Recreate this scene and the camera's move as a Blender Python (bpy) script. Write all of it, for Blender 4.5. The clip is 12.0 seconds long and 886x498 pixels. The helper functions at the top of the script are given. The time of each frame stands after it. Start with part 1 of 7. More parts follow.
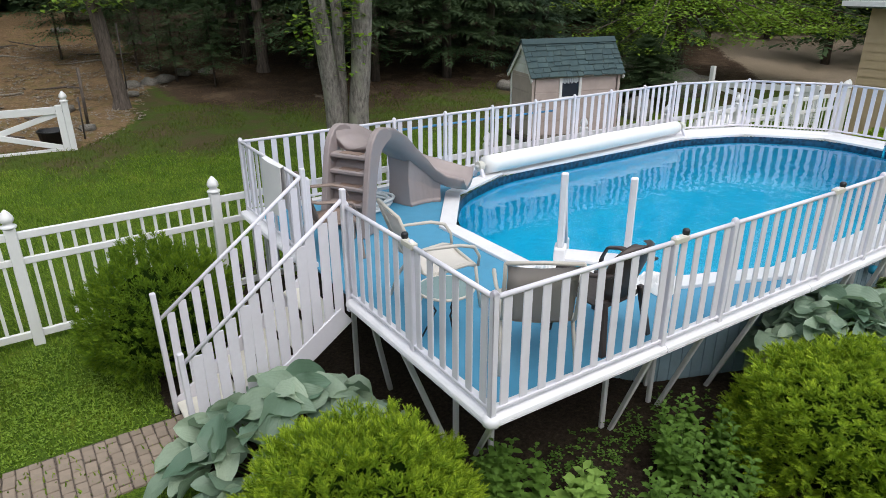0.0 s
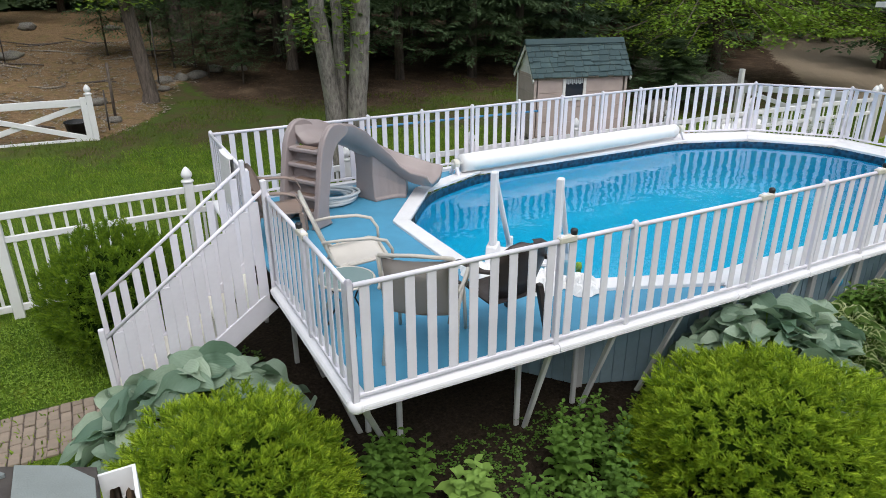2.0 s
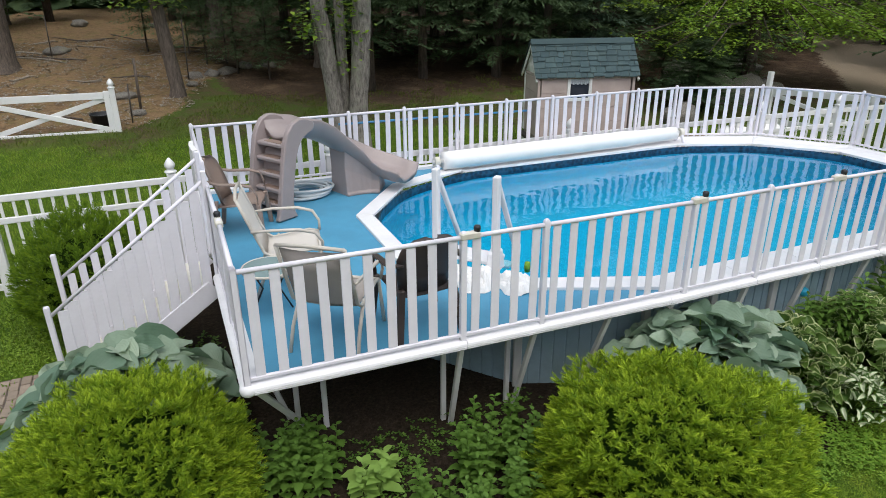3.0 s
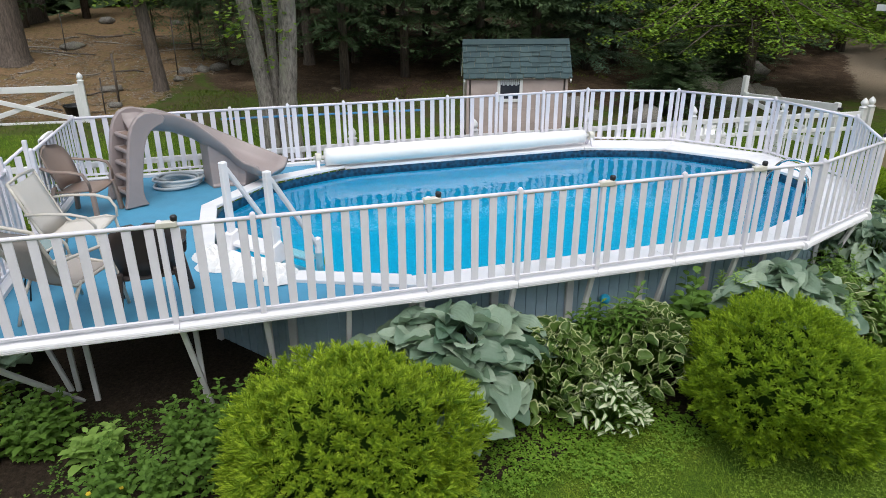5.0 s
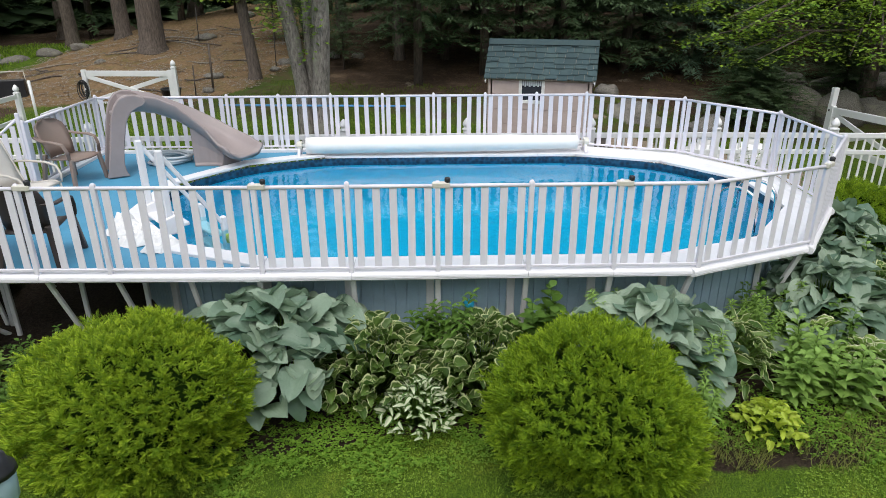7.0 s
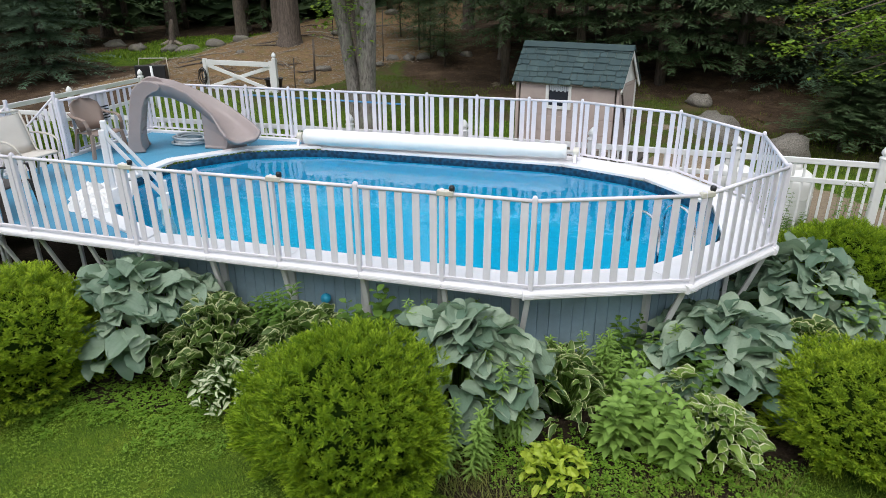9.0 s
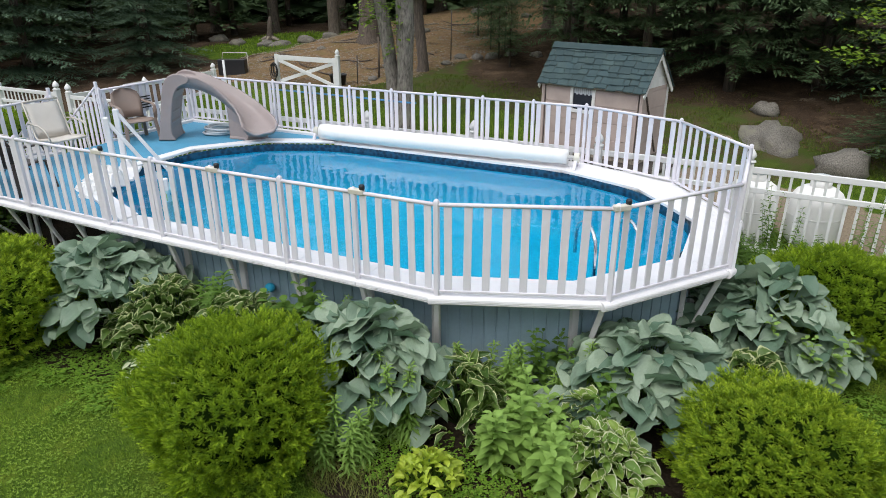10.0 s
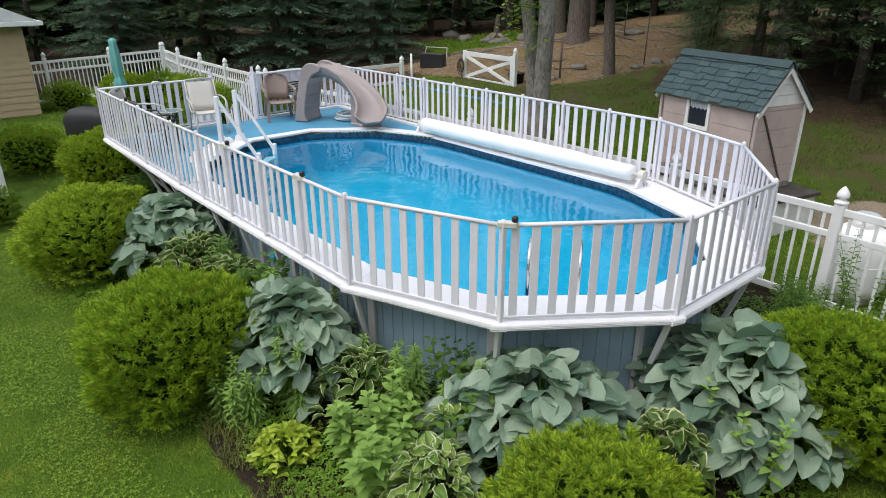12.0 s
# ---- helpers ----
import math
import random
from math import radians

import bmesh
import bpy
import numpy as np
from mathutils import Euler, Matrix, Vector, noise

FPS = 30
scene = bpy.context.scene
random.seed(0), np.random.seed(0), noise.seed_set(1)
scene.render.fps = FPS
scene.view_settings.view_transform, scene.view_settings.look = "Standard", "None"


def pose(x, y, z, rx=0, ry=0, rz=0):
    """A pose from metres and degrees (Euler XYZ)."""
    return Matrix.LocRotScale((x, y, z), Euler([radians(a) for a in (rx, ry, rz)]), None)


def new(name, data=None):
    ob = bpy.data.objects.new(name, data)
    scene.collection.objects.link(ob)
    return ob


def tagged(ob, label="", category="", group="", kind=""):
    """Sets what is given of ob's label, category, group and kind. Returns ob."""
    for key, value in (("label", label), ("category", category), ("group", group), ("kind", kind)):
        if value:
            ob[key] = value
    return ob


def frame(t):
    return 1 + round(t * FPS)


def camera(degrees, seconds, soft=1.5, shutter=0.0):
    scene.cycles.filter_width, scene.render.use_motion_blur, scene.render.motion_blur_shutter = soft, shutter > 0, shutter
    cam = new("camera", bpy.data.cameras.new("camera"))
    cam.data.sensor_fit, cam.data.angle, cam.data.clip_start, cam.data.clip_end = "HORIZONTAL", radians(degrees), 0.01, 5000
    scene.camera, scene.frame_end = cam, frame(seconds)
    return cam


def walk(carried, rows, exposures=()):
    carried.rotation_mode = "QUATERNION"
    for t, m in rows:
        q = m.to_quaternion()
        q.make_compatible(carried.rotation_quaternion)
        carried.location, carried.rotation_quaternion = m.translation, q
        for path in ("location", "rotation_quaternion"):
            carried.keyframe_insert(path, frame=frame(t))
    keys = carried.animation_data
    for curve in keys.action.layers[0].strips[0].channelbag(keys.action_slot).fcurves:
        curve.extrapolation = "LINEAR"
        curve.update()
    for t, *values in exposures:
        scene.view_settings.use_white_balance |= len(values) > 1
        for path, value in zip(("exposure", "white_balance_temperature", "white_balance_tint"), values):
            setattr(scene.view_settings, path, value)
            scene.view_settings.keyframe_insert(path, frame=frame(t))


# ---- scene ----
cam = camera(68.2, 12.0, soft=0.85)
METRES, EYE, TILT, LEAN, TURN = 17.2, 4.0, 1.0, 0.67, -34.0
ROWS = [
    (0.0, 0.0, 0.0, 0.0, 0.16, -23.36, -0.38),
    (0.5, 0.0143, -0.0012, 0.0002, 0.7, -23.38, -0.36),
    (1.0, 0.0314, -0.003, 0.0002, 1.85, -23.41, -0.33),
    (1.5, 0.0523, -0.0045, 0.0006, 3.74, -23.41, -0.3),
    (2.0, 0.0762, -0.0049, 0.0008, 5.75, -23.4, -0.28),
    (2.5, 0.1067, -0.0039, 0.0004, 8.37, -23.41, -0.25),
    (3.0, 0.1434, -0.0006, 0.0005, 10.85, -23.43, -0.22),
    (3.5, 0.1843, 0.005, 0.0011, 12.94, -23.47, -0.18),
    (4.0, 0.2276, 0.0123, 0.0019, 14.64, -23.5, -0.15),
    (4.5, 0.2715, 0.021, 0.0026, 15.97, -23.52, -0.13),
    (5.0, 0.3149, 0.0311, 0.003, 17.3, -23.53, -0.11),
    (5.5, 0.3589, 0.0439, 0.0033, 19.93, -23.54, -0.07),
    (6.0, 0.4014, 0.0594, 0.0035, 23.47, -23.58, 0.0),
    (6.5, 0.4445, 0.0783, 0.0036, 27.82, -23.61, 0.05),
    (7.0, 0.4868, 0.1017, 0.0037, 32.5, -23.65, 0.13),
    (7.5, 0.5276, 0.1293, 0.0038, 37.22, -23.68, 0.24),
    (8.0, 0.5668, 0.1609, 0.004, 41.75, -23.7, 0.35),
    (8.5, 0.6044, 0.1959, 0.0043, 45.87, -23.7, 0.43),
    (9.0, 0.6404, 0.235, 0.0044, 49.69, -23.67, 0.49),
    (9.5, 0.6743, 0.2802, 0.0037, 54.31, -23.66, 0.62),
    (10.0, 0.7018, 0.3245, 0.0038, 59.85, -23.65, 0.7),
    (10.5, 0.7254, 0.3686, 0.0036, 65.48, -23.66, 0.81),
    (11.0, 0.7457, 0.4129, 0.0032, 71.45, -23.57, 0.92),
    (11.5, 0.759, 0.454, 0.0029, 77.17, -23.48, 1.03),
    (12.0, 0.762, 0.4949, 0.0026, 83.17, -23.4, 1.11),
]
walk(cam, [(t, pose(0, 0, EYE, TILT, LEAN, TURN) @ pose(METRES * x, METRES * y, METRES * z, 90 + pitch, roll, yaw)) for t, x, y, z, yaw, pitch, roll in ROWS],
     exposures=[(0.0, 0.46), (3.0, 0.45), (5.5, 0.47), (9.0, 0.49), (12.0, 0.51)])

# ---- light ----
SUN_EL, SUN_AZ = 60.0, 184.0
world = bpy.data.worlds.new("sky")
scene.world = world
world.use_nodes = True
wn = world.node_tree
sky = wn.nodes.new("ShaderNodeTexSky")
sky.sky_type, sky.sun_disc = "NISHITA", False
sky.sun_elevation, sky.sun_rotation = radians(SUN_EL), radians(SUN_AZ)
sky.air_density, sky.dust_density, sky.ozone_density = 1.0, 4.0, 1.0
whiten = wn.nodes.new("ShaderNodeMix")
whiten.data_type = "RGBA"
whiten.inputs["Factor"].default_value = 0.55
whiten.inputs["B"].default_value = (8.5, 9.2, 9.85, 1)
wn.links.new(sky.outputs[0], whiten.inputs["A"])
wn.links.new(whiten.outputs["Result"], wn.nodes["Background"].inputs["Color"])
wn.nodes["Background"].inputs["Strength"].default_value = 0.122
sun = new("sun", bpy.data.lights.new("sun", "SUN"))
sun.data.energy, sun.data.angle, sun.data.color = 1.05, radians(45), (1.0, 0.985, 0.965)
sun.matrix_world = Euler((radians(90 - SUN_EL), 0, radians(180 - SUN_AZ))).to_matrix().to_4x4()


# ---- mesh helpers ----
class Geo:
    """Collects vertices and faces of one mesh."""

    def __init__(self):
        self.v, self.f = [], []

    def add(self, verts, faces):
        n = len(self.v)
        self.v.extend(tuple(p) for p in verts)
        self.f.extend(tuple(i + n for i in q) for q in faces)
        return self

    def box(self, lo, hi):
        (a, b, c), (d, e, g) = lo, hi
        return self.add([(a, b, c), (d, b, c), (d, e, c), (a, e, c), (a, b, g), (d, b, g), (d, e, g), (a, e, g)],
                        [(0, 3, 2, 1), (4, 5, 6, 7), (0, 1, 5, 4), (1, 2, 6, 5), (2, 3, 7, 6), (3, 0, 4, 7)])

    def beam(self, p, q, w, h, up=(0, 0, 1)):
        """A bar of section w (sideways) by h (along up) from p to q."""
        p, q = Vector(p), Vector(q)
        d = (q - p).normalized()
        s = d.cross(Vector(up))
        s = s.normalized() if s.length > 1e-5 else Vector((1, 0, 0))
        u = s.cross(d)
        s, u = s * w / 2, u * h / 2
        return self.add([p - s - u, p + s - u, p + s + u, p - s + u, q - s - u, q + s - u, q + s + u, q - s + u],
                        [(0, 3, 2, 1), (4, 5, 6, 7), (0, 1, 5, 4), (1, 2, 6, 5), (2, 3, 7, 6), (3, 0, 4, 7)][::1])

    def tube(self, pts, r, n=8, caps=True):
        """A round tube along pts; r is one radius or one for each point."""
        pts = [Vector(p) for p in pts]
        rs = r if isinstance(r, (list, tuple)) else [r] * len(pts)
        side = None
        verts, faces = [], []
        for i, p in enumerate(pts):
            d = (pts[min(i + 1, len(pts) - 1)] - pts[max(i - 1, 0)]).normalized()
            if side is None:
                side = d.orthogonal().normalized()
            side = (side - d * side.dot(d)).normalized()
            other = d.cross(side)
            for k in range(n):
                a = 2 * math.pi * k / n
                verts.append(p + (side * math.cos(a) + other * math.sin(a)) * rs[i])
        for i in range(len(pts) - 1):
            for k in range(n):
                a, b = i * n + k, i * n + (k + 1) % n
                faces.append((a, b, b + n, a + n))
        if caps:
            faces.append(tuple(range(n))[::-1])
            faces.append(tuple((len(pts) - 1) * n + k for k in range(n)))
        return self.add(verts, faces)

    def prism(self, poly, z0, z1):
        n = len(poly)
        return self.add([(x, y, z0) for x, y in poly] + [(x, y, z1) for x, y in poly],
                        [tuple(range(n))[::-1], tuple(range(n, 2 * n))] + [(i, (i + 1) % n, n + (i + 1) % n, n + i) for i in range(n)])

    def loft(self, rings, closed=True, caps=True):
        n = len(rings[0])
        verts = [p for ring in rings for p in ring]
        faces = []
        for i in range(len(rings) - 1):
            for k in range(n if closed else n - 1):
                a, b = i * n + k, i * n + (k + 1) % n
                faces.append((a, b, b + n, a + n))
        if caps and closed:
            faces.append(tuple(range(n))[::-1])
            faces.append(tuple((len(rings) - 1) * n + k for k in range(n)))
        return self.add(verts, faces)

    def lathe(self, profile, n=16, at=(0, 0, 0)):
        rings = [[(at[0] + r * math.cos(2 * math.pi * k / n), at[1] + r * math.sin(2 * math.pi * k / n), at[2] + z) for k in range(n)] for r, z in profile]
        return self.loft(rings)

    def mesh(self, name, material=None, smooth=False, bevel=0.0, segments=1):
        me = bpy.data.meshes.new(name)
        me.from_pydata(self.v, [], self.f)
        if bevel or not smooth:
            bm = bmesh.new()
            bm.from_mesh(me)
            if len(bm.faces) < 4000:
                bmesh.ops.recalc_face_normals(bm, faces=bm.faces)
            if bevel:
                bmesh.ops.bevel(bm, geom=bm.edges[:], offset=bevel, segments=segments, affect="EDGES", profile=0.5)
            bm.to_mesh(me)
            bm.free()
        if smooth:
            me.polygons.foreach_set("use_smooth", [True] * len(me.polygons))
        if material:
            me.materials.append(material)
        me.update()
        return me


def thing(name, at=(0, 0, 0), rz=0.0, label="", category="", group="", kind=""):
    """An empty at the base of a thing, which parents its parts."""
    ob = new(name)
    ob.empty_display_size = 0.2
    ob.matrix_basis = pose(*at, 0, 0, rz)
    return tagged(ob, label, category, group, kind)


def part(name, shape, material, parent=None, label="", m=None, smooth=False, bevel=0.0):
    """One mesh object under a thing or a part; shape is a Geo or a mesh that is shared."""
    me = shape.mesh(name, material, smooth, bevel) if isinstance(shape, Geo) else shape
    ob = new(name, me)
    ob.parent = parent
    if m is not None:
        ob.matrix_basis = m
    return tagged(ob, label)


def solo(name, shape, material, label="", category="", group="", kind="", m=None, smooth=False, bevel=0.0):
    """A thing that is one mesh."""
    ob = part(name, shape, material, None, "", m, smooth, bevel)
    return tagged(ob, label, category, group, kind)


# ---- materials ----
class Nodes:
    def __init__(self, name):
        self.m = bpy.data.materials.new(name)
        self.m.use_nodes = True
        self.t = self.m.node_tree
        self.b = self.t.nodes["Principled BSDF"]
        self.out = self.t.nodes["Material Output"]

    def n(self, kind, **inputs):
        node = self.t.nodes.new("ShaderNode" + kind)
        for key, value in inputs.items():
            node.inputs[key.replace("_", " ")].default_value = value
        return node

    def link(self, a, b):
        self.t.links.new(a, b)

    def coords(self, stretch=(1, 1, 1)):
        tc, mp = self.n("TexCoord"), self.n("Mapping")
        mp.inputs["Scale"].default_value = stretch
        self.link(tc.outputs["Object"], mp.inputs["Vector"])
        return mp.outputs["Vector"]

    def noise(self, scale, detail=4.0, rough=0.6, vec=None):
        nz = self.n("TexNoise", Scale=scale, Detail=detail, Roughness=rough)
        if vec is not None:
            self.link(vec, nz.inputs["Vector"])
        return nz.outputs["Fac"]

    def ramp(self, fac, stops):
        r = self.n("ValToRGB")
        while len(r.color_ramp.elements) < len(stops):
            r.color_ramp.elements.new(0.5)
        for e, (pos, col) in zip(r.color_ramp.elements, stops):
            e.position, e.color = pos, (*col, 1) if len(col) == 3 else col
        self.link(fac, r.inputs["Fac"])
        return r.outputs["Color"]

    def mix(self, fac, a, b, blend="MIX"):
        mx = self.n("Mix")
        mx.data_type, mx.blend_type = "RGBA", blend
        for sock, val in (("Factor", fac), ("A", a), ("B", b)):
            if isinstance(val, (int, float)):
                mx.inputs[sock].default_value = val
            elif isinstance(val, tuple):
                mx.inputs[sock].default_value = (*val, 1)
            else:
                self.link(val, mx.inputs[sock])
        return mx.outputs["Result"]

    def math(self, op, a, b=0.0):
        mt = self.n("Math")
        mt.operation = op
        for i, val in enumerate((a, b)):
            if isinstance(val, (int, float)):
                mt.inputs[i].default_value = val
            else:
                self.link(val, mt.inputs[i])
        return mt.outputs[0]

    def bump(self, fac, strength=0.2, distance=0.01):
        bp = self.n("Bump", Strength=strength, Distance=distance)
        self.link(fac, bp.inputs["Height"])
        self.link(bp.outputs["Normal"], self.b.inputs["Normal"])


def painted(name, base, rough=0.5, dirt=(0.25, 0.23, 0.2), amount=0.35, grain=60.0, bump=0.08, metal=0.0, vary=0.0, spots=3.0):
    """A painted or moulded surface with faint stains at two scales."""
    k = Nodes(name)
    vec = k.coords()
    big = k.ramp(k.noise(spots, 6, 0.65, vec), [(0.42, (0, 0, 0)), (0.75, (1, 1, 1))])
    fine = k.noise(grain, 3, 0.5, vec)
    col = k.mix(k.math("MULTIPLY", big, amount), base, dirt)
    col = k.mix(k.math("MULTIPLY", fine, 0.14), col, tuple(c * 0.6 for c in base))
    if vary:
        rnd = k.n("ObjectInfo").outputs["Random"]
        col = k.mix(k.math("MULTIPLY", rnd, vary), col, tuple(c * 0.55 for c in base))
    k.link(col, k.b.inputs["Base Color"])
    k.link(k.math("ADD", rough - 0.08, k.math("MULTIPLY", fine, 0.16)), k.b.inputs["Roughness"])
    k.b.inputs["Metallic"].default_value = metal
    k.bump(fine, bump, 0.004)
    return k.m


def leafy(name, dark, light, through_col=None, gloss=0.45, per="island", rib=False, edge=None, centre=None, young=None):
    """Leaves: colour varies leaf by leaf, and light shines through a little."""
    k = Nodes(name)
    rnd = k.n("NewGeometry").outputs["Random Per Island"] if per == "island" else k.n("ObjectInfo").outputs["Random"]
    vec = k.coords()
    col = k.mix(rnd, dark, light)
    col = k.mix(k.math("MULTIPLY", k.noise(14, 3, 0.6, vec), 0.35), col, tuple(c * 0.45 for c in dark))
    # Tips lighter than bases: new growth, with light and shade painted in.
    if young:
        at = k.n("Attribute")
        at.attribute_name = "tip_light"
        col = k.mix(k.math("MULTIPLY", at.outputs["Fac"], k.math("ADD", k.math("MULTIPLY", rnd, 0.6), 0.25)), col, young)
    if rib or edge or centre:
        at = k.n("Attribute")
        at.attribute_name = "leaf"
        sep = k.n("SeparateXYZ")
        k.link(at.outputs["Vector"], sep.inputs[0])
        side, along = sep.outputs["X"], sep.outputs["Y"]
    if edge:
        wob = k.math("ADD", side, k.math("MULTIPLY", k.noise(22, 2, 0.5, vec), 0.3))
        col = k.mix(k.ramp(wob, [(0.97, (0, 0, 0)), (1.0, (1, 1, 1))]), col, edge)
    if centre:
        wob = k.math("ADD", side, k.math("MULTIPLY", k.noise(22, 2, 0.5, vec), 0.3))
        col = k.mix(k.ramp(wob, [(0.74, (1, 1, 1)), (0.8, (0, 0, 0))]), col, centre)
    k.link(col, k.b.inputs["Base Color"])
    k.b.inputs["Roughness"].default_value = gloss
    k.b.inputs["Specular IOR Level"].default_value = 0.45 if rib else 0.2
    if rib:
        wave = k.math("SINE", k.math("MULTIPLY", k.math("ADD", side, k.math("MULTIPLY", along, 0.25)), 34.0))
        k.bump(wave, 0.15, 0.005)
    tr = k.n("BsdfTranslucent")
    k.link(k.mix(0.4, col, through_col or light), tr.inputs["Color"])
    ms = k.n("MixShader", Fac=0.3)
    k.link(k.b.outputs[0], ms.inputs[1])
    k.link(tr.outputs[0], ms.inputs[2])
    k.link(ms.outputs[0], k.out.inputs["Surface"])
    return k.m


def bark(name, dark, light, stretch=(6, 6, 1.2), patch=None):
    k = Nodes(name)
    vec = k.coords(stretch)
    f = k.noise(3.0, 8, 0.7, vec)
    col = k.ramp(f, [(0.35, dark), (0.65, light)])
    if patch:
        col = k.mix(k.ramp(k.noise(2.2, 4, 0.6, k.coords()), [(0.55, (0, 0, 0)), (0.68, (1, 1, 1))]), col, patch)
    k.link(col, k.b.inputs["Base Color"])
    k.b.inputs["Roughness"].default_value = 0.9
    k.bump(f, 0.7, 0.03)
    return k.m


WHITE_RAIL = painted("white_aluminium", (0.765, 0.74, 0.80), 0.5, (0.47, 0.45, 0.48), 0.25, 40, 0.05, vary=0.12)
WHITE_VINYL = painted("white_vinyl", (0.82, 0.82, 0.82), 0.35, (0.52, 0.52, 0.48), 0.22, 30, 0.03, vary=0.06)
WHITE_COPING = painted("white_coping", (0.79, 0.78, 0.80), 0.62, (0.5, 0.5, 0.47), 0.3, 50, 0.05, vary=0.08)
DECK_BLUE = painted("blue_deck_paint", (0.075, 0.30, 0.47), 0.6, (0.05, 0.19, 0.30), 0.5, 120, 0.25, spots=2.2)
WALL_BLUE = painted("blue_grey_wall", (0.33, 0.455, 0.53), 0.45, (0.18, 0.22, 0.23), 0.4, 30, 0.06)
STRUT = painted("galvanised_strut", (0.68, 0.67, 0.66), 0.5, (0.42, 0.39, 0.36), 0.4, 40, 0.1)
CREAM = painted("cream_plastic", (0.66, 0.63, 0.55), 0.5)
BLACK = painted("black_plastic", (0.015, 0.015, 0.018), 0.4, (0.05, 0.05, 0.05))
SLIDE = painted("taupe_moulded_plastic", (0.325, 0.27, 0.262), 0.42, (0.22, 0.19, 0.18), 0.45, 90, 0.06, spots=2.0)
TREAD = painted("brown_tread", (0.26, 0.18, 0.14), 0.6, (0.16, 0.12, 0.1), 0.4)
RESIN = painted("mocha_resin", (0.27, 0.20, 0.165), 0.4, (0.18, 0.14, 0.12), 0.3)
DARK_RESIN = painted("dark_brown_resin", (0.045, 0.032, 0.028), 0.45, (0.08, 0.06, 0.05), 0.3)
SLING = painted("oatmeal_sling", (0.60, 0.56, 0.51), 0.75, (0.48, 0.44, 0.4), 0.4, 260, 0.3)
TAN_FRAME = painted("pale_tan_metal", (0.56, 0.52, 0.46), 0.4, (0.25, 0.2, 0.16), 0.4)
SLING_TAUPE = painted("taupe_sling", (0.36, 0.32, 0.29), 0.75, (0.28, 0.25, 0.23), 0.4, 260, 0.3)
HOSE = painted("grey_hose", (0.56, 0.60, 0.62), 0.45, (0.36, 0.38, 0.4), 0.3)
PINK = painted("faded_pink_paint", (0.50, 0.405, 0.365), 0.8, (0.30, 0.24, 0.21), 0.55, 50, 0.3, vary=0.18, spots=2.5)
GABLE_WHITE = painted("worn_white_board", (0.78, 0.78, 0.76), 0.7, (0.35, 0.33, 0.3), 0.45, 50, 0.3)
SHINGLE = painted("green_shingle", (0.046, 0.081, 0.088), 0.9, (0.10, 0.14, 0.12), 0.55, 160, 0.5, vary=0.55, spots=5)
SHINGLE_GREY = painted("grey_shingle", (0.23, 0.255, 0.245), 0.9, (0.14, 0.15, 0.14), 0.5, 160, 0.5, vary=0.25)
SIDING = painted("tan_siding", (0.53, 0.395, 0.24), 0.6, (0.38, 0.28, 0.17), 0.35, 50, 0.15, vary=0.12)
IRON = painted("dark_rusted_iron", (0.05, 0.04, 0.035), 0.7)
TEAL = painted("teal_canvas", (0.16, 0.45, 0.43), 0.85, (0.1, 0.3, 0.29), 0.4, 200, 0.3)
COVER = painted("black_grill_cover", (0.018, 0.018, 0.02), 0.6, (0.04, 0.04, 0.04), 0.5)
ROLL_WHITE = painted("white_rolled_vinyl", (0.86, 0.85, 0.83), 0.6, (0.7, 0.69, 0.68), 0.3, 60, 0.1)
TOWEL = painted("white_towel", (0.78, 0.77, 0.76), 0.95, (0.6, 0.6, 0.6), 0.3, 200, 0.5)
ROCK = bark("lichened_rock", (0.075, 0.07, 0.06), (0.275, 0.25, 0.215), (13, 13, 13), (0.23, 0.22, 0.16))
BARK_GREY = bark("grey_bark", (0.09, 0.08, 0.07), (0.30, 0.27, 0.235), (8, 8, 2.2), (0.25, 0.25, 0.19))
BARK_DARK = bark("brown_bark", (0.05, 0.04, 0.033), (0.16, 0.125, 0.1), (7, 7, 1.2))
DEADWOOD = bark("bleached_wood", (0.16, 0.13, 0.1), (0.38, 0.33, 0.27), (8, 8, 1))
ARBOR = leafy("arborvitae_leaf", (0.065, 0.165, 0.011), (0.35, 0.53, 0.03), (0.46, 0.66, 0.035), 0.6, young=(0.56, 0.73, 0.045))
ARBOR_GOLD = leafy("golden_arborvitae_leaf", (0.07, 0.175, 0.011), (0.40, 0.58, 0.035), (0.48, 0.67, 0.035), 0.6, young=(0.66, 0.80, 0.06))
# A darker copy of ARBOR, with shade put into the leaf colour.
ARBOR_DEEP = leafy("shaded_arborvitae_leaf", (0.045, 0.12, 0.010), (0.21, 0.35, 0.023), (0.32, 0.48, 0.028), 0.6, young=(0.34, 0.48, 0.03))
# Near-black filler colour that stands for shade in the shrubs' gaps.
ARBOR_GAP_SHADE = painted("arborvitae_gap_shade", (0.012, 0.026, 0.004), 1.0, (0.015, 0.025, 0.004))
ARBOR_GAP_SHADE.node_tree.nodes["Principled BSDF"].inputs["Specular IOR Level"].default_value = 0.0
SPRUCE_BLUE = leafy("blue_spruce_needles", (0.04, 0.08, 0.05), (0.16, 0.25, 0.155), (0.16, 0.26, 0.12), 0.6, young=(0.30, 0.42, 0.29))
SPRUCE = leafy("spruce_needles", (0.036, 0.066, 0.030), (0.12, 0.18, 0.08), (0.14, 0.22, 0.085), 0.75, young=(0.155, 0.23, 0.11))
MAPLE = leafy("maple_leaf", (0.085, 0.185, 0.016), (0.28, 0.42, 0.045), (0.42, 0.58, 0.06), 0.45)
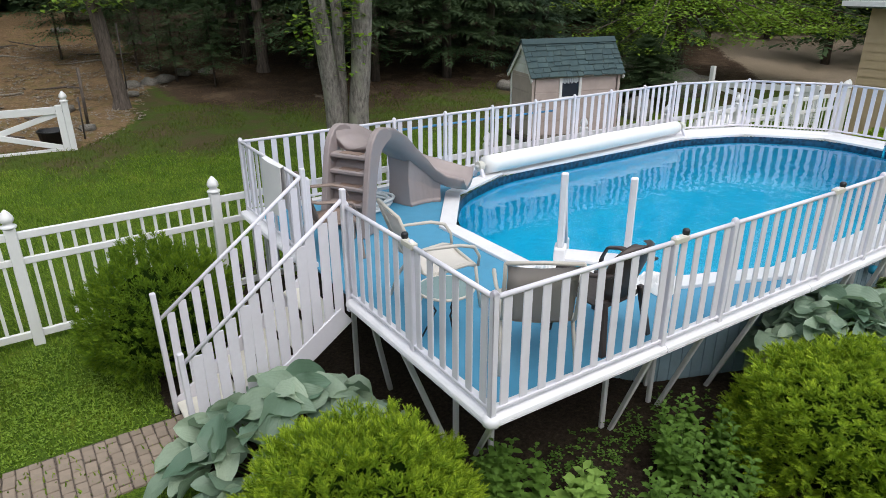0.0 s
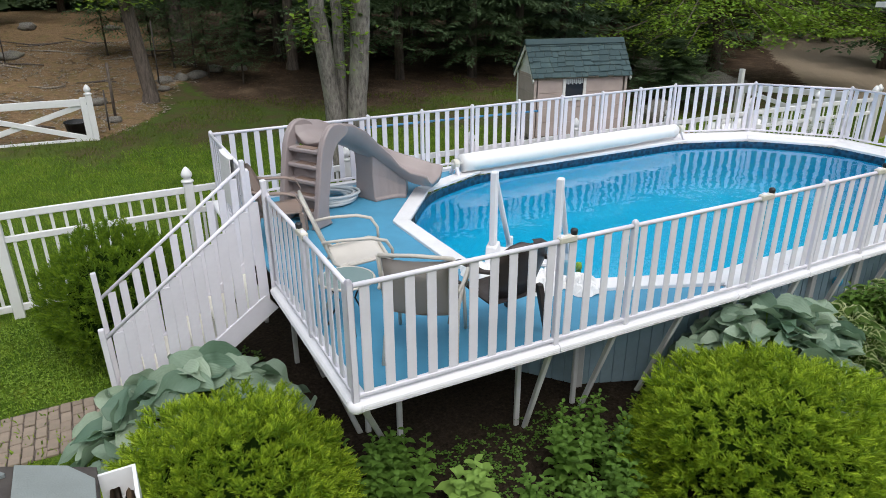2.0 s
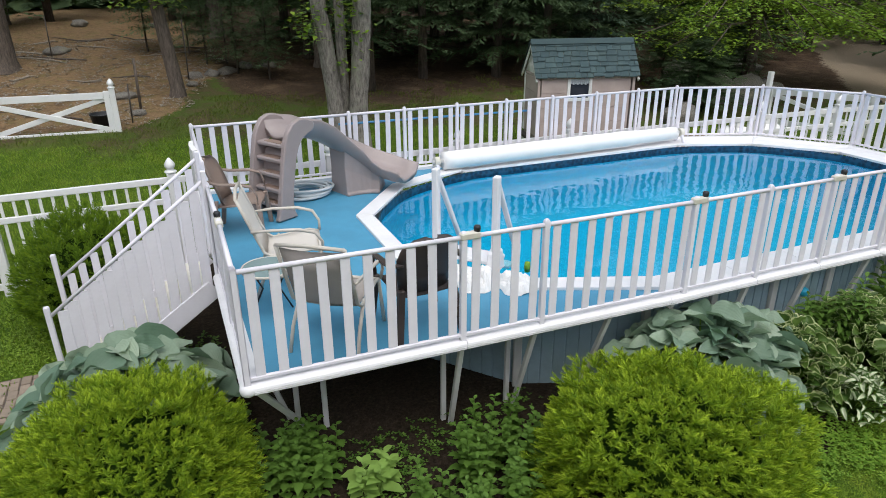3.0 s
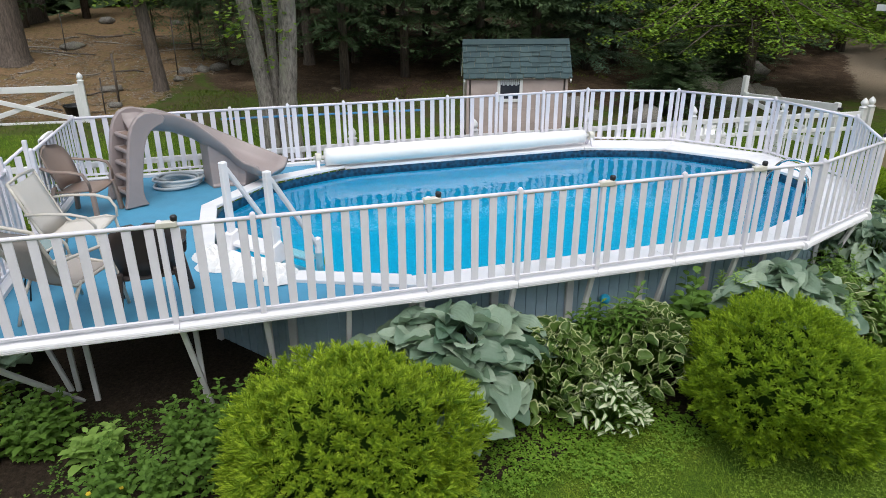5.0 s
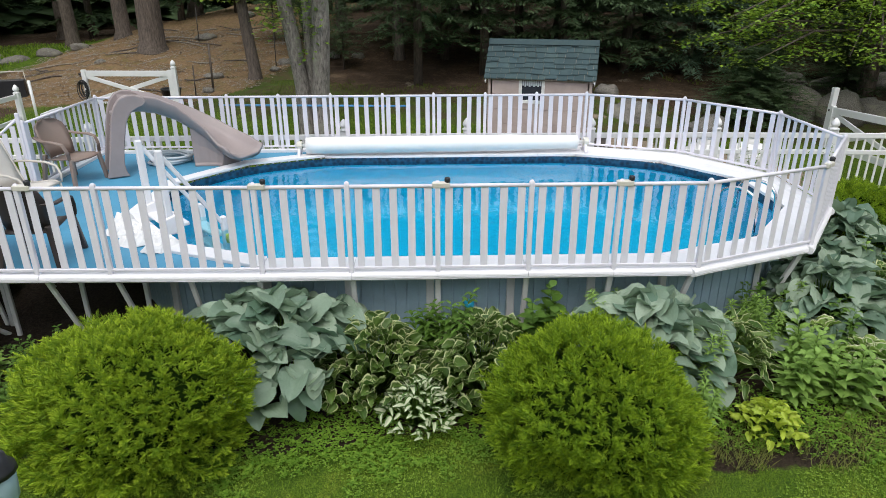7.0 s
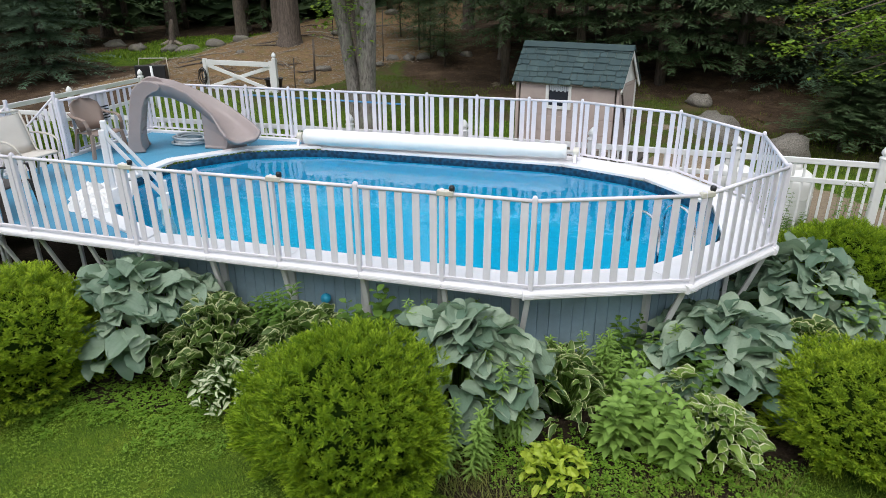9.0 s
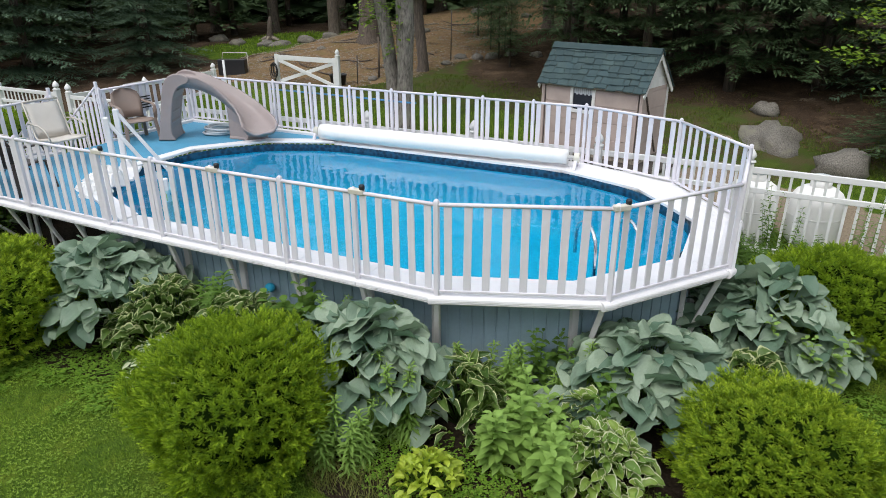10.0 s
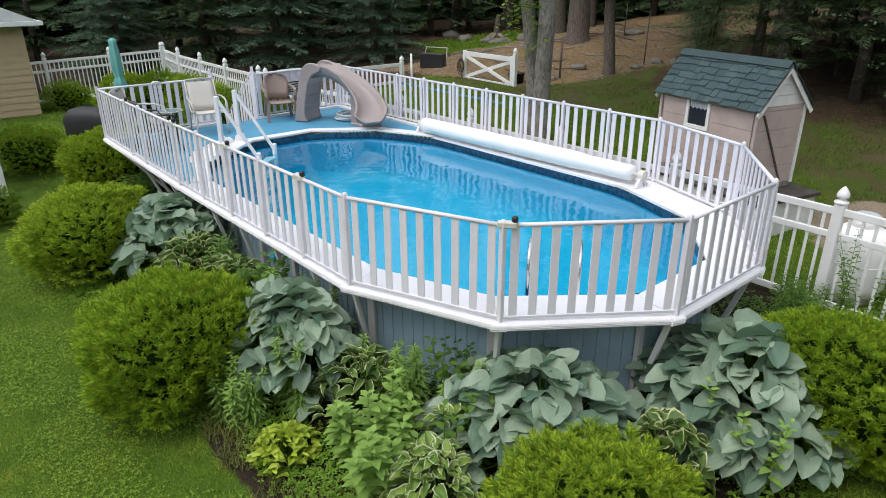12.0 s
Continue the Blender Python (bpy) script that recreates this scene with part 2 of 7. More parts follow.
HOSTA_BLUE = leafy("blue_hosta_leaf", (0.12, 0.21, 0.14), (0.43, 0.535, 0.39), (0.2, 0.35, 0.15), 0.45, "object", rib=True)
HOSTA_EDGED = leafy("cream_edged_hosta_leaf", (0.055, 0.12, 0.02), (0.16, 0.25, 0.05), (0.2, 0.35, 0.08), 0.45, "object", rib=True, edge=(0.60, 0.64, 0.33))
HOSTA_FRESH = leafy("fresh_edged_hosta_leaf", (0.13, 0.25, 0.04), (0.30, 0.42, 0.08), (0.3, 0.45, 0.1), 0.45, "object", rib=True, edge=(0.68, 0.70, 0.45))
HOSTA_WHITE = leafy("white_centred_hosta_leaf", (0.07, 0.16, 0.03), (0.13, 0.24, 0.05), (0.25, 0.35, 0.15), 0.45, "object", rib=True, centre=(0.62, 0.66, 0.45))
HOSTA_LIME = leafy("lime_hosta_leaf", (0.34, 0.46, 0.04), (0.52, 0.62, 0.07), (0.6, 0.7, 0.08), 0.45, "object", rib=True)
WEED = leafy("weed_leaf", (0.05, 0.12, 0.018), (0.18, 0.31, 0.055), (0.25, 0.4, 0.06), 0.5)
WEED_PALE = leafy("pale_weed_leaf", (0.17, 0.31, 0.06), (0.36, 0.53, 0.13), (0.35, 0.5, 0.1), 0.5)
COVER_LEAF = leafy("creeping_leaf", (0.10, 0.22, 0.02), (0.26, 0.42, 0.05), (0.35, 0.5, 0.06), 0.5)
DRYGRASS = leafy("dry_tuft", (0.12, 0.17, 0.035), (0.33, 0.31, 0.10), (0.4, 0.4, 0.1), 0.7)
GRASS = leafy("grass_blade", (0.08, 0.17, 0.012), (0.29, 0.41, 0.045), (0.3, 0.45, 0.05), 0.55)
# Duller than the lawn's blades, with some tree shade put into the colour.
GRASS_WOOD = leafy("woodland_grass_blade", (0.075, 0.115, 0.014), (0.19, 0.225, 0.04), (0.2, 0.28, 0.04), 0.6)
DRYLEAF = leafy("dry_leaf", (0.06, 0.04, 0.022), (0.2, 0.13, 0.075), (0.2, 0.13, 0.07), 0.8)
CLOVER = leafy("clover_leaf", (0.125, 0.24, 0.02), (0.34, 0.49, 0.07), (0.42, 0.55, 0.07), 0.5)
YELLOW = painted("yellow_petal", (0.75, 0.55, 0.03), 0.6)
CHROME = painted("chrome", (0.75, 0.75, 0.76), 0.15, (0.5, 0.5, 0.5), 0.2, metal=1.0)


# ---- ground ----
def smooth(a, b, t):
    t = min(1.0, max(0.0, (t - a) / (b - a)))
    return t * t * (3 - 2 * t)


def ground_z(x, y):
    """Height of the ground: a lawn that falls away to the front, level under the pool, rising to the woods."""
    z = 0.06 - 0.16 * (1 - smooth(0.4, 2.6, y)) * smooth(1.0, 5.0, x) - 0.12 * (1 - smooth(-4.0, 0.5, y)) * smooth(1.0, 5.0, x)
    rise = 0.108 * (0.45 + 0.55 * smooth(-10.0, -2.0, x)) * (1 - 0.35 * smooth(14, 20, x))
    back = max(0.0, min(y, 30.0) - 8.6)
    z += rise * back * (0.6 + 0.4 * smooth(0, 4, back))
    z += 0.02 * max(0.0, y - 30.0)
    z += 0.05 * noise.noise((x * 0.35, y * 0.35, 0.3)) * smooth(9, 13, y) + 0.13 * noise.noise((x * 0.8, y * 0.8, 2.0)) * smooth(15, 19, y)
    return z


def bed(x, y):
    """1 in the planting bed round and under the pool."""
    dx = max((2.2 - x) * 2.4, 0, x - 10.7)
    dy = abs(y - 5.3) - 0.35 * smooth(9.6, 10.6, x) * (1 if y < 5 else 0)
    wob = 0.35 * noise.noise((x * 0.7, y * 0.7, 5.0))
    d = math.hypot(dx * 0.95, max(0.0, dy - 0.2)) + wob
    return 1 - smooth(3.25, 3.75, d)


def needles(x, y):
    """1 on the brown needle-covered hill behind the gate."""
    wob = 1.6 * noise.noise((x * 0.25, y * 0.25, 9.0))
    return smooth(14.6, 16.2, y + wob * 0.8 - 1.3 * max(0, x - 1.1)) * (1 - smooth(2.2, 5.0, x + wob)) * smooth(-8.5, -6, x + wob)


def woodgrass(x, y):
    """1 where the lawn thins to patchy woodland grass, coloured darker partly for tree shade."""
    return smooth(11.9 - 2.2 * smooth(7, 11, x), 15.9 - 2.2 * smooth(7, 11, x), y + 1.6 * noise.noise((x * 0.5, y * 0.5, 3.0)) - 0.2 * max(0, 6 - x) * 0.6) * smooth(-7, -4, x)


def litter_shade(x, y):
    """1 on dark leaf-covered soil under the woods and where tree shade is painted in."""
    wob = 1.5 * noise.noise((x * 0.3, y * 0.3, 4.0))
    start = 17.2 - 1.6 * math.exp(-((x - 8.3) / 2.4) ** 2) - 1.0 * smooth(11.5, 13, x) - 2.4 * smooth(12.6, 14.6, x)
    # The last term darkens ground beyond the rail fence to paint its shade.
    return smooth(start - 2.6, start + 2.2, y + wob) * smooth(2.5, 5.0, x + wob * 0.6) + smooth(26.5, 30, math.hypot(x - 4, y - 4) + wob) * (1 - 0.9 * math.exp(-((x + 10) / 3.5) ** 2 - ((y - 27) / 4) ** 2)) + smooth(12, 14, -x + wob) + smooth(2.5, 3.6, -x + 0.4 * wob) * smooth(9.8, 11.5, y + 0.5 * wob) * (1 - smooth(20.5, 22.5, y + wob))


def sand(x, y):
    """1 on the gravel drive beyond the far house and on bare patches by the fence."""
    wob = 1.2 * noise.noise((x * 0.3, y * 0.3, 7.0))
    drive = smooth(22.0, 24.0, x + wob * 0.5 - 0.9 * max(0.0, y - 13)) * smooth(8.6, 9.8, y)
    bare = smooth(0.55, 0.85, noise.noise((x * 0.6, y * 0.6, 11.0)) + 1.3 * math.exp(-((x - 14.5) ** 2 / 3 + (y - 10.0) ** 2 / 2)) + 0.9 * math.exp(-((x - 12.5) ** 2 / 1.5 + (y - 11.6) ** 2 / 2.5)))
    return max(drive, 0.8 * bare * smooth(8.4, 9.0, y))


def make_ground():
    n = 210
    xs = [4.0 + 30 * (2 * i / n - 1) + 500 * (2 * i / n - 1) ** 9 for i in range(n + 1)]
    ys = [9.0 + 24 * (2 * i / n - 1) + 500 * (2 * i / n - 1) ** 9 for i in range(n + 1)]
    g = Geo()
    g.add([(x, y, ground_z(x, y)) for y in ys for x in xs],
          [(j * (n + 1) + i, j * (n + 1) + i + 1, (j + 1) * (n + 1) + i + 1, (j + 1) * (n + 1) + i) for j in range(n) for i in range(n)])
    k = Nodes("lawn_and_soil")
    vec = k.coords()
    big, mid, fine = k.noise(0.35, 5, 0.6, vec), k.noise(2.5, 5, 0.65, vec), k.noise(28, 5, 0.7, vec)
    lawn = k.ramp(mid, [(0.32, (0.055, 0.125, 0.009)), (0.52, (0.15, 0.24, 0.018)), (0.72, (0.29, 0.34, 0.035))])
    lawn = k.mix(k.math("MULTIPLY", big, 0.5), lawn, (0.15, 0.22, 0.022))
    grit = k.noise(75, 3, 0.6, vec)
    lawn = k.mix(k.ramp(grit, [(0.42, (0.85, 0.85, 0.85)), (0.6, (0, 0, 0))]), lawn, (0.03, 0.06, 0.007))
    lawn = k.mix(k.math("MULTIPLY", fine, 0.35), lawn, (0.05, 0.10, 0.012))
    soil = k.ramp(fine, [(0.3, (0.014, 0.010, 0.007)), (0.6, (0.048, 0.034, 0.023)), (0.8, (0.105, 0.078, 0.052))])
    hill = k.ramp(fine, [(0.25, (0.10, 0.06, 0.033)), (0.5, (0.25, 0.16, 0.085)), (0.75, (0.38, 0.27, 0.165))])
    hill = k.mix(k.ramp(mid, [(0.5, (0, 0, 0)), (0.72, (0.75, 0.75, 0.75))]), hill, (0.17, 0.15, 0.045))
    hill = k.mix(k.ramp(k.noise(7, 6, 0.75, vec), [(0.52, (0, 0, 0)), (0.62, (0.7, 0.7, 0.7))]), hill, (0.085, 0.058, 0.035))
    # Brown and green patches, toned down with some tree shade painted in.
    wood = k.ramp(k.noise(1.1, 7, 0.75, vec), [(0.36, (0.125, 0.09, 0.05)), (0.47, (0.10, 0.095, 0.035)), (0.54, (0.075, 0.115, 0.018)), (0.75, (0.13, 0.18, 0.027))])
    wood = k.mix(k.math("MULTIPLY", fine, 0.5), wood, (0.03, 0.03, 0.012))
    leaf = k.ramp(fine, [(0.3, (0.03, 0.02, 0.013)), (0.6, (0.095, 0.062, 0.04)), (0.8, (0.17, 0.12, 0.08))])
    leaf = k.mix(k.ramp(k.noise(1.7, 5, 0.7, vec), [(0.5, (0, 0, 0)), (0.68, (0.75, 0.75, 0.75))]), leaf, (0.17, 0.12, 0.075))
    gravel = k.ramp(fine, [(0.3, (0.21, 0.16, 0.11)), (0.7, (0.38, 0.31, 0.23))])
    col = lawn
    for name, under in (("woodgrass", wood), ("litter_shade", leaf), ("needles", hill), ("sand", gravel), ("bed", soil)):
        at = k.n("Attribute")
        at.attribute_name = name
        edge = k.math("ADD", at.outputs["Fac"], k.math("MULTIPLY", k.math("SUBTRACT", k.noise(6, 5, 0.7, vec), 0.5), 0.9))
        col = k.mix(k.ramp(edge, [(0.3, (0, 0, 0)), (0.7, (1, 1, 1))] if name == "woodgrass" else [(0.42, (0, 0, 0)), (0.58, (1, 1, 1))]), col, under)
    k.link(col, k.b.inputs["Base Color"])
    k.b.inputs["Roughness"].default_value = 0.95
    k.b.inputs["Specular IOR Level"].default_value = 0.15
    k.bump(k.math("ADD", fine, grit), 0.8, 0.03)
    me = g.mesh("ground", k.m, True)
    for name, fn in (("woodgrass", woodgrass), ("litter_shade", litter_shade), ("needles", needles), ("sand", sand), ("bed", bed)):
        at = me.attributes.new(name, "FLOAT", "POINT")
        at.data.foreach_set("value", [fn(v[0], v[1]) for v in g.v])
    return solo("ground", me, None, "green lawn rising to brown needle-covered woodland soil", "ground", kind="structure")


make_ground()

# ---- pool, ledge and deck ----
DECK = 1.235
RAIL = 2.18
MID_Y = 5.42
FRONT, BACK = 2.80, 8.04
OUTER = [(6.16, FRONT), (10.67, FRONT), (12.15, 3.37), (13.09, 4.63), (13.09, 6.21), (12.15, 7.47), (10.67, BACK), (6.16, BACK)]
INNER_LEFT = [(6.20, 7.60), (5.05, 7.12), (4.28, 6.12), (4.28, 4.72), (5.05, 3.72), (6.20, 3.26)]
INNER_RIGHT = [(10.45, 3.26), (11.72, 3.72), (12.60, 4.78), (12.60, 6.06), (11.72, 7.12), (10.45, 7.60)]
INNER = INNER_RIGHT + INNER_LEFT


def inset(poly, d):
    """A closed polygon (counter-clockwise) moved inward by d."""
    out = []
    n = len(poly)
    for i in range(n):
        a, b, c = Vector(poly[i - 1]), Vector(poly[i]), Vector(poly[(i + 1) % n])
        u, w = (b - a).normalized(), (c - b).normalized()
        nu, nw = Vector((-u.y, u.x)), Vector((-w.y, w.x))
        bis = (nu + nw).normalized()
        p = b + bis * d / max(0.3, bis.dot(nu))
        out.append((p.x, p.y))
    return out


def rounded(poly, cuts=6):
    """The polygon with its corners eased, for the liner and the water's edge."""
    out = []
    n = len(poly)
    for i in range(n):
        a, b, c = Vector(poly[i - 1]), Vector(poly[i]), Vector(poly[(i + 1) % n])
        p, q = b + (a - b) * min(0.45, 0.45 / (a - b).length), b + (c - b) * min(0.45, 0.45 / (c - b).length)
        for k in range(cuts + 1):
            t = k / cuts
            r = p * (1 - t) ** 2 + b * 2 * t * (1 - t) + q * t ** 2
            out.append((r.x, r.y))
    return out


def liner_material():
    k = Nodes("printed_blue_liner")
    vec = k.coords()
    f = k.noise(16, 6, 0.75, vec)
    col = k.ramp(f, [(0.35, (0.0, 0.345, 0.52)), (0.5, (0.002, 0.425, 0.615)), (0.7, (0.012, 0.49, 0.67))])
    k.link(col, k.b.inputs["Base Color"])
    k.b.inputs["Roughness"].default_value = 0.5
    return k.m


def band_material():
    k = Nodes("patterned_waterline_band")
    vec = k.coords((1, 1, 1))
    vor = k.n("TexVoronoi", Scale=14.0)
    k.link(vec, vor.inputs["Vector"])
    col = k.ramp(vor.outputs["Distance"], [(0.1, (0.003, 0.014, 0.035)), (0.4, (0.005, 0.032, 0.075)), (0.7, (0.01, 0.075, 0.145))])
    k.link(col, k.b.inputs["Base Color"])
    k.b.inputs["Roughness"].default_value = 0.4
    return k.m


def water_material():
    k = Nodes("pool_water")
    vec = k.coords()
    tr = k.n("BsdfTransparent")
    tr.inputs["Color"].default_value = (0.66, 0.95, 1.0, 1)
    gl = k.n("BsdfGlossy", Roughness=0.03)
    gl.inputs["Color"].default_value = (1, 1, 1, 1)
    fr = k.n("Fresnel", IOR=1.33)
    waves = k.math("ADD", k.math("MULTIPLY", k.noise(1.6, 2, 0.5, vec), 1.0), k.math("MULTIPLY", k.noise(6.0, 2, 0.5, vec), 0.22))
    bp = k.n("Bump", Strength=0.25, Distance=0.06)
    k.link(waves, bp.inputs["Height"])
    k.link(bp.outputs[0], gl.inputs["Normal"])
    k.link(bp.outputs[0], fr.inputs["Normal"])
    ms = k.n("MixShader")
    k.link(fr.outputs[0], ms.inputs["Fac"])
    k.link(tr.outputs[0], ms.inputs[1])
    k.link(gl.outputs[0], ms.inputs[2])
    k.link(ms.outputs[0], k.out.inputs["Surface"])
    k.t.nodes.remove(k.b)
    return k.m


pool = thing("swimming_pool", (8.5, MID_Y, 0.06), 0, "oval above-ground pool with bright blue water and white coping", "pool")
OFF = Matrix.Translation((-8.5, -MID_Y, -0.06))


def at_pool(name, g, material, label="", parent=None, **kw):
    return part(name, g, material, parent or pool, label, OFF, **kw)


edge_line = rounded(INNER)
ne = len(edge_line)
lin = Geo()
lin.loft([[(x, y, z) for x, y in edge_line] for z in (1.20, 1.075)], caps=False)
at_pool("waterline_band", lin, band_material(), "dark blue patterned band along the waterline")
lin = Geo()
cove = [(0.0, 1.075), (0.0, 0.62), (0.03, 0.46), (0.10, 0.33), (0.22, 0.23), (0.42, 0.165), (0.75, 0.14)]
rings = [[(x, y, z) for x, y in inset(edge_line, d)] for d, z in cove]
lin.loft(rings, caps=False)
lin.add(rings[-1], [tuple(range(ne))])
at_pool("liner", lin, liner_material(), "printed blue vinyl liner", smooth=True)
wat = Geo()
wat.add([(x, y, 1.125) for x, y in inset(edge_line, 0.0)], [tuple(range(ne))])
at_pool("water", wat, water_material(), "clear rippled blue water", smooth=True)

# outer wall of ribbed blue-grey panels with white uprights
WALL = inset(INNER, -0.06)
for i in range(len(WALL)):
    a, b = Vector(WALL[i]), Vector(WALL[(i + 1) % len(WALL)])
    d = (b - a)
    L = d.length
    d.normalize()
    nrm = Vector((d.y, -d.x))
    count = max(4, int(L / 0.125))
    g = Geo()
    ring_lo, ring_hi = [], []
    for c in range(count + 1):
        for s, dep in ((0.0, 0.0), (0.86, 0.0), (0.89, -0.012), (0.97, -0.012)):
            if c == count and s > 0:
                break
            p = a + d * (L * (c + s) / count) + nrm * dep
            ring_lo.append((p.x, p.y, 0.02))
            ring_hi.append((p.x, p.y, 1.17))
    g.loft([ring_lo, ring_hi], closed=False, caps=False)
    at_pool("wall_panel", g, WALL_BLUE)
    for t in ([0.0] if L < 2.5 else [q * 0.875 / L for q in range(int(L / 0.875) + 1)]):
        p = a + d * (L * t) + nrm * 0.03
        g = Geo().beam((p.x, p.y, 0.02), (p.x, p.y, 1.17), 0.085, 0.05, (nrm.x, nrm.y, 0))
        at_pool("upright", g, STRUT, bevel=0.006)

# white ledge round the pool, in segments, each with a rolled outer lip
OUT2 = inset(OUTER, -0.055)
# section of the rolled outer lip: metres inward, height above the deck; two fine grooves run along its face
LIP = [(0.155, 0.031), (0.05, 0.033), (0.024, 0.027), (0.006, 0.012), (0.0, -0.006), (0.006, -0.010), (0.006, -0.013), (0.001, -0.016), (0.002, -0.026), (0.008, -0.029), (0.008, -0.032), (0.004, -0.035), (0.016, -0.048), (0.04, -0.054), (0.11, -0.05), (0.14, -0.036)]


def ledge(o1, o2, i1, i2, name="ledge"):
    """One ledge piece between two outer and two inner corners."""
    o1, o2, i1, i2 = Vector(o1), Vector(o2), Vector(i1), Vector(i2)
    gap = 0.0025
    d = (o2 - o1).normalized()
    o1, o2 = o1 + d * gap, o2 - d * gap
    i1, i2 = i1 + d * gap, i2 - d * gap
    rings = []
    for o, i in ((o1, i1), (o2, i2)):
        w = (i - o)
        L = w.length
        w.normalize()
        prof = LIP + [(0.20, -0.035), (L, -0.035), (L, 0.0), (0.20, 0.0), (0.165, 0.028)]
        rings.append([(o.x + w.x * s, o.y + w.y * s, DECK + z) for s, z in prof])
    at_pool(name, Geo().loft(rings), WHITE_COPING)


def joint_cover(o, i):
    """Moulded cover over the joint of two ledge pieces at an outer corner."""
    o, i = Vector(o), Vector(i)
    w = (i - o).normalized()
    d = Vector((-w.y, w.x))
    rings = [[(o.x + w.x * s * k + d.x * e - w.x * 0.004, o.y + w.y * s * k + d.y * e - w.y * 0.004, DECK - 0.01 + (z + 0.01) * k) for s, z in LIP + [(0.155, -0.035), (0.165, 0.028)]] for e, k in ((-0.07, 1.0), (-0.062, 1.07), (0.062, 1.07), (0.07, 1.0))]
    at_pool("joint_cover", Geo().loft(rings), WHITE_COPING)


steps_front = [6.16, 7.15, 8.02, 8.93, 9.80]
xs_f = steps_front + [10.67]
for k in range(len(xs_f) - 1):
    x0, x1 = xs_f[k], xs_f[k + 1]
    ix0 = 6.20 if k == 0 else x0
    ix1 = 10.45 if k == len(xs_f) - 2 else x1
    ledge((x0, OUT2[0][1]), (x1 if k < len(xs_f) - 2 else OUT2[1][0], OUT2[1][1]), (ix0, 3.26), (ix1, 3.26))
    ledge((x1 if k < len(xs_f) - 2 else OUT2[6][0], OUT2[6][1]), (x0, OUT2[7][1]), (ix1, 7.60), (ix0, 7.60))
for k in range(1, 6):
    ledge(OUT2[k], OUT2[k + 1], INNER_RIGHT[k - 1], INNER_RIGHT[k])
for k in range(1, 7):
    joint_cover(OUT2[k], INNER_RIGHT[k - 1])
joint_cover((6.16, OUT2[0][1]), (6.16, 3.26))
joint_cover((6.16, OUT2[7][1]), (6.16, 7.60))

# flat coping strips where the deck meets the pool
LEFT_OUT = [(6.20, 7.85), (4.93, 7.31), (4.08, 6.20), (4.08, 4.64), (4.93, 3.53), (6.20, 2.99)]
for k in range(5):
    a, b, c, d = LEFT_OUT[k], LEFT_OUT[k + 1], INNER_LEFT[k + 1], INNER_LEFT[k]
    g = Geo().prism([a, b, c, d], DECK - 0.02, DECK + 0.022)
    at_pool("coping_strip", g, WHITE_COPING, bevel=0.006)

deck = thing("pool_deck", (2.32, FRONT, 0.06), 0, "raised deck with worn blue paint and white edge trim", "deck")
DOFF = Matrix.Translation((-2.32, -FRONT, -0.06))
X0, X1 = 2.305, 6.16


def front_y(x):
    """The deck's front edge, which runs slightly askew of the pool's."""
    return FRONT + 0.0185 * max(0.0, 6.26 - x)


boards = Geo()
boards.prism([(X0 + 0.07, front_y(X0) + 0.09), (X1, front_y(X1) + 0.09), (X1, 3.0), (4.93, 3.53), (4.08, 4.64), (X0 + 0.07, 4.64)], DECK - 0.045, DECK - 0.012)
boards.prism([(X0 + 0.07, 4.64), (4.08, 4.64), (4.08, 6.20), (X0 + 0.07, 6.20)], DECK - 0.045, DECK - 0.012)
boards.prism([(X0 + 0.07, 6.20), (4.08, 6.20), (4.93, 7.31), (X1, 7.84), (X1, BACK - 0.07), (X0 + 0.07, BACK - 0.07)], DECK - 0.045, DECK - 0.012)
part("deck_surface", boards, DECK_BLUE, deck, "worn light blue painted deck surface", DOFF)


def edge_trim(p, q, n):
    """White rolled edge of the deck from p to q; n points outward."""
    p, q, n = Vector(p), Vector(q), Vector(n)
    prof = [(0.055 - s, z) for s, z in LIP] + [(-0.1, -0.036), (-0.1, 0.031)]
    rings = [[(e.x + n.x * s, e.y + n.y * s, DECK + z) for s, z in prof] for e in (p, q)]
    part("edge_trim", Geo().loft(rings), WHITE_COPING, deck, "", DOFF)


edge_trim((X0 - 0.0, front_y(X0)), (4.03, front_y(4.03)), (0, -1))
edge_trim((4.035, front_y(4.035)), (X1 - 0.06, front_y(X1)), (0, -1))
edge_trim((X0, 5.0), (X0, front_y(X0) + 0.0), (-1, 0))
edge_trim((X0, BACK + 0.02), (X0, 5.95), (-1, 0))
edge_trim((X1 - 0.005, BACK), (X0 - 0.02, BACK), (0, 1))
part("corner_cap", Geo().lathe([(0.0, -0.05), (0.04, -0.056), (0.062, -0.04), (0.068, -0.01), (0.064, 0.014), (0.045, 0.032), (0.0, 0.037)], 18, (X0 + 0.004, front_y(X0) + 0.004, DECK)), WHITE_COPING, deck, "", DOFF, smooth=True)
for x in (2.9, 3.9):
    part("joist", Geo().box((x - 0.03, FRONT + 0.4, DECK - 0.13), (x + 0.03, BACK - 0.2, DECK - 0.05)), STRUT, deck, "", DOFF)


def strut(parent, p, q, off, w=0.05):
    part("leg", Geo().beam(p, q, w, w * 0.8, (0, 1, 0.01)), STRUT, parent, "", off, bevel=0.006)


low = DECK - 0.045
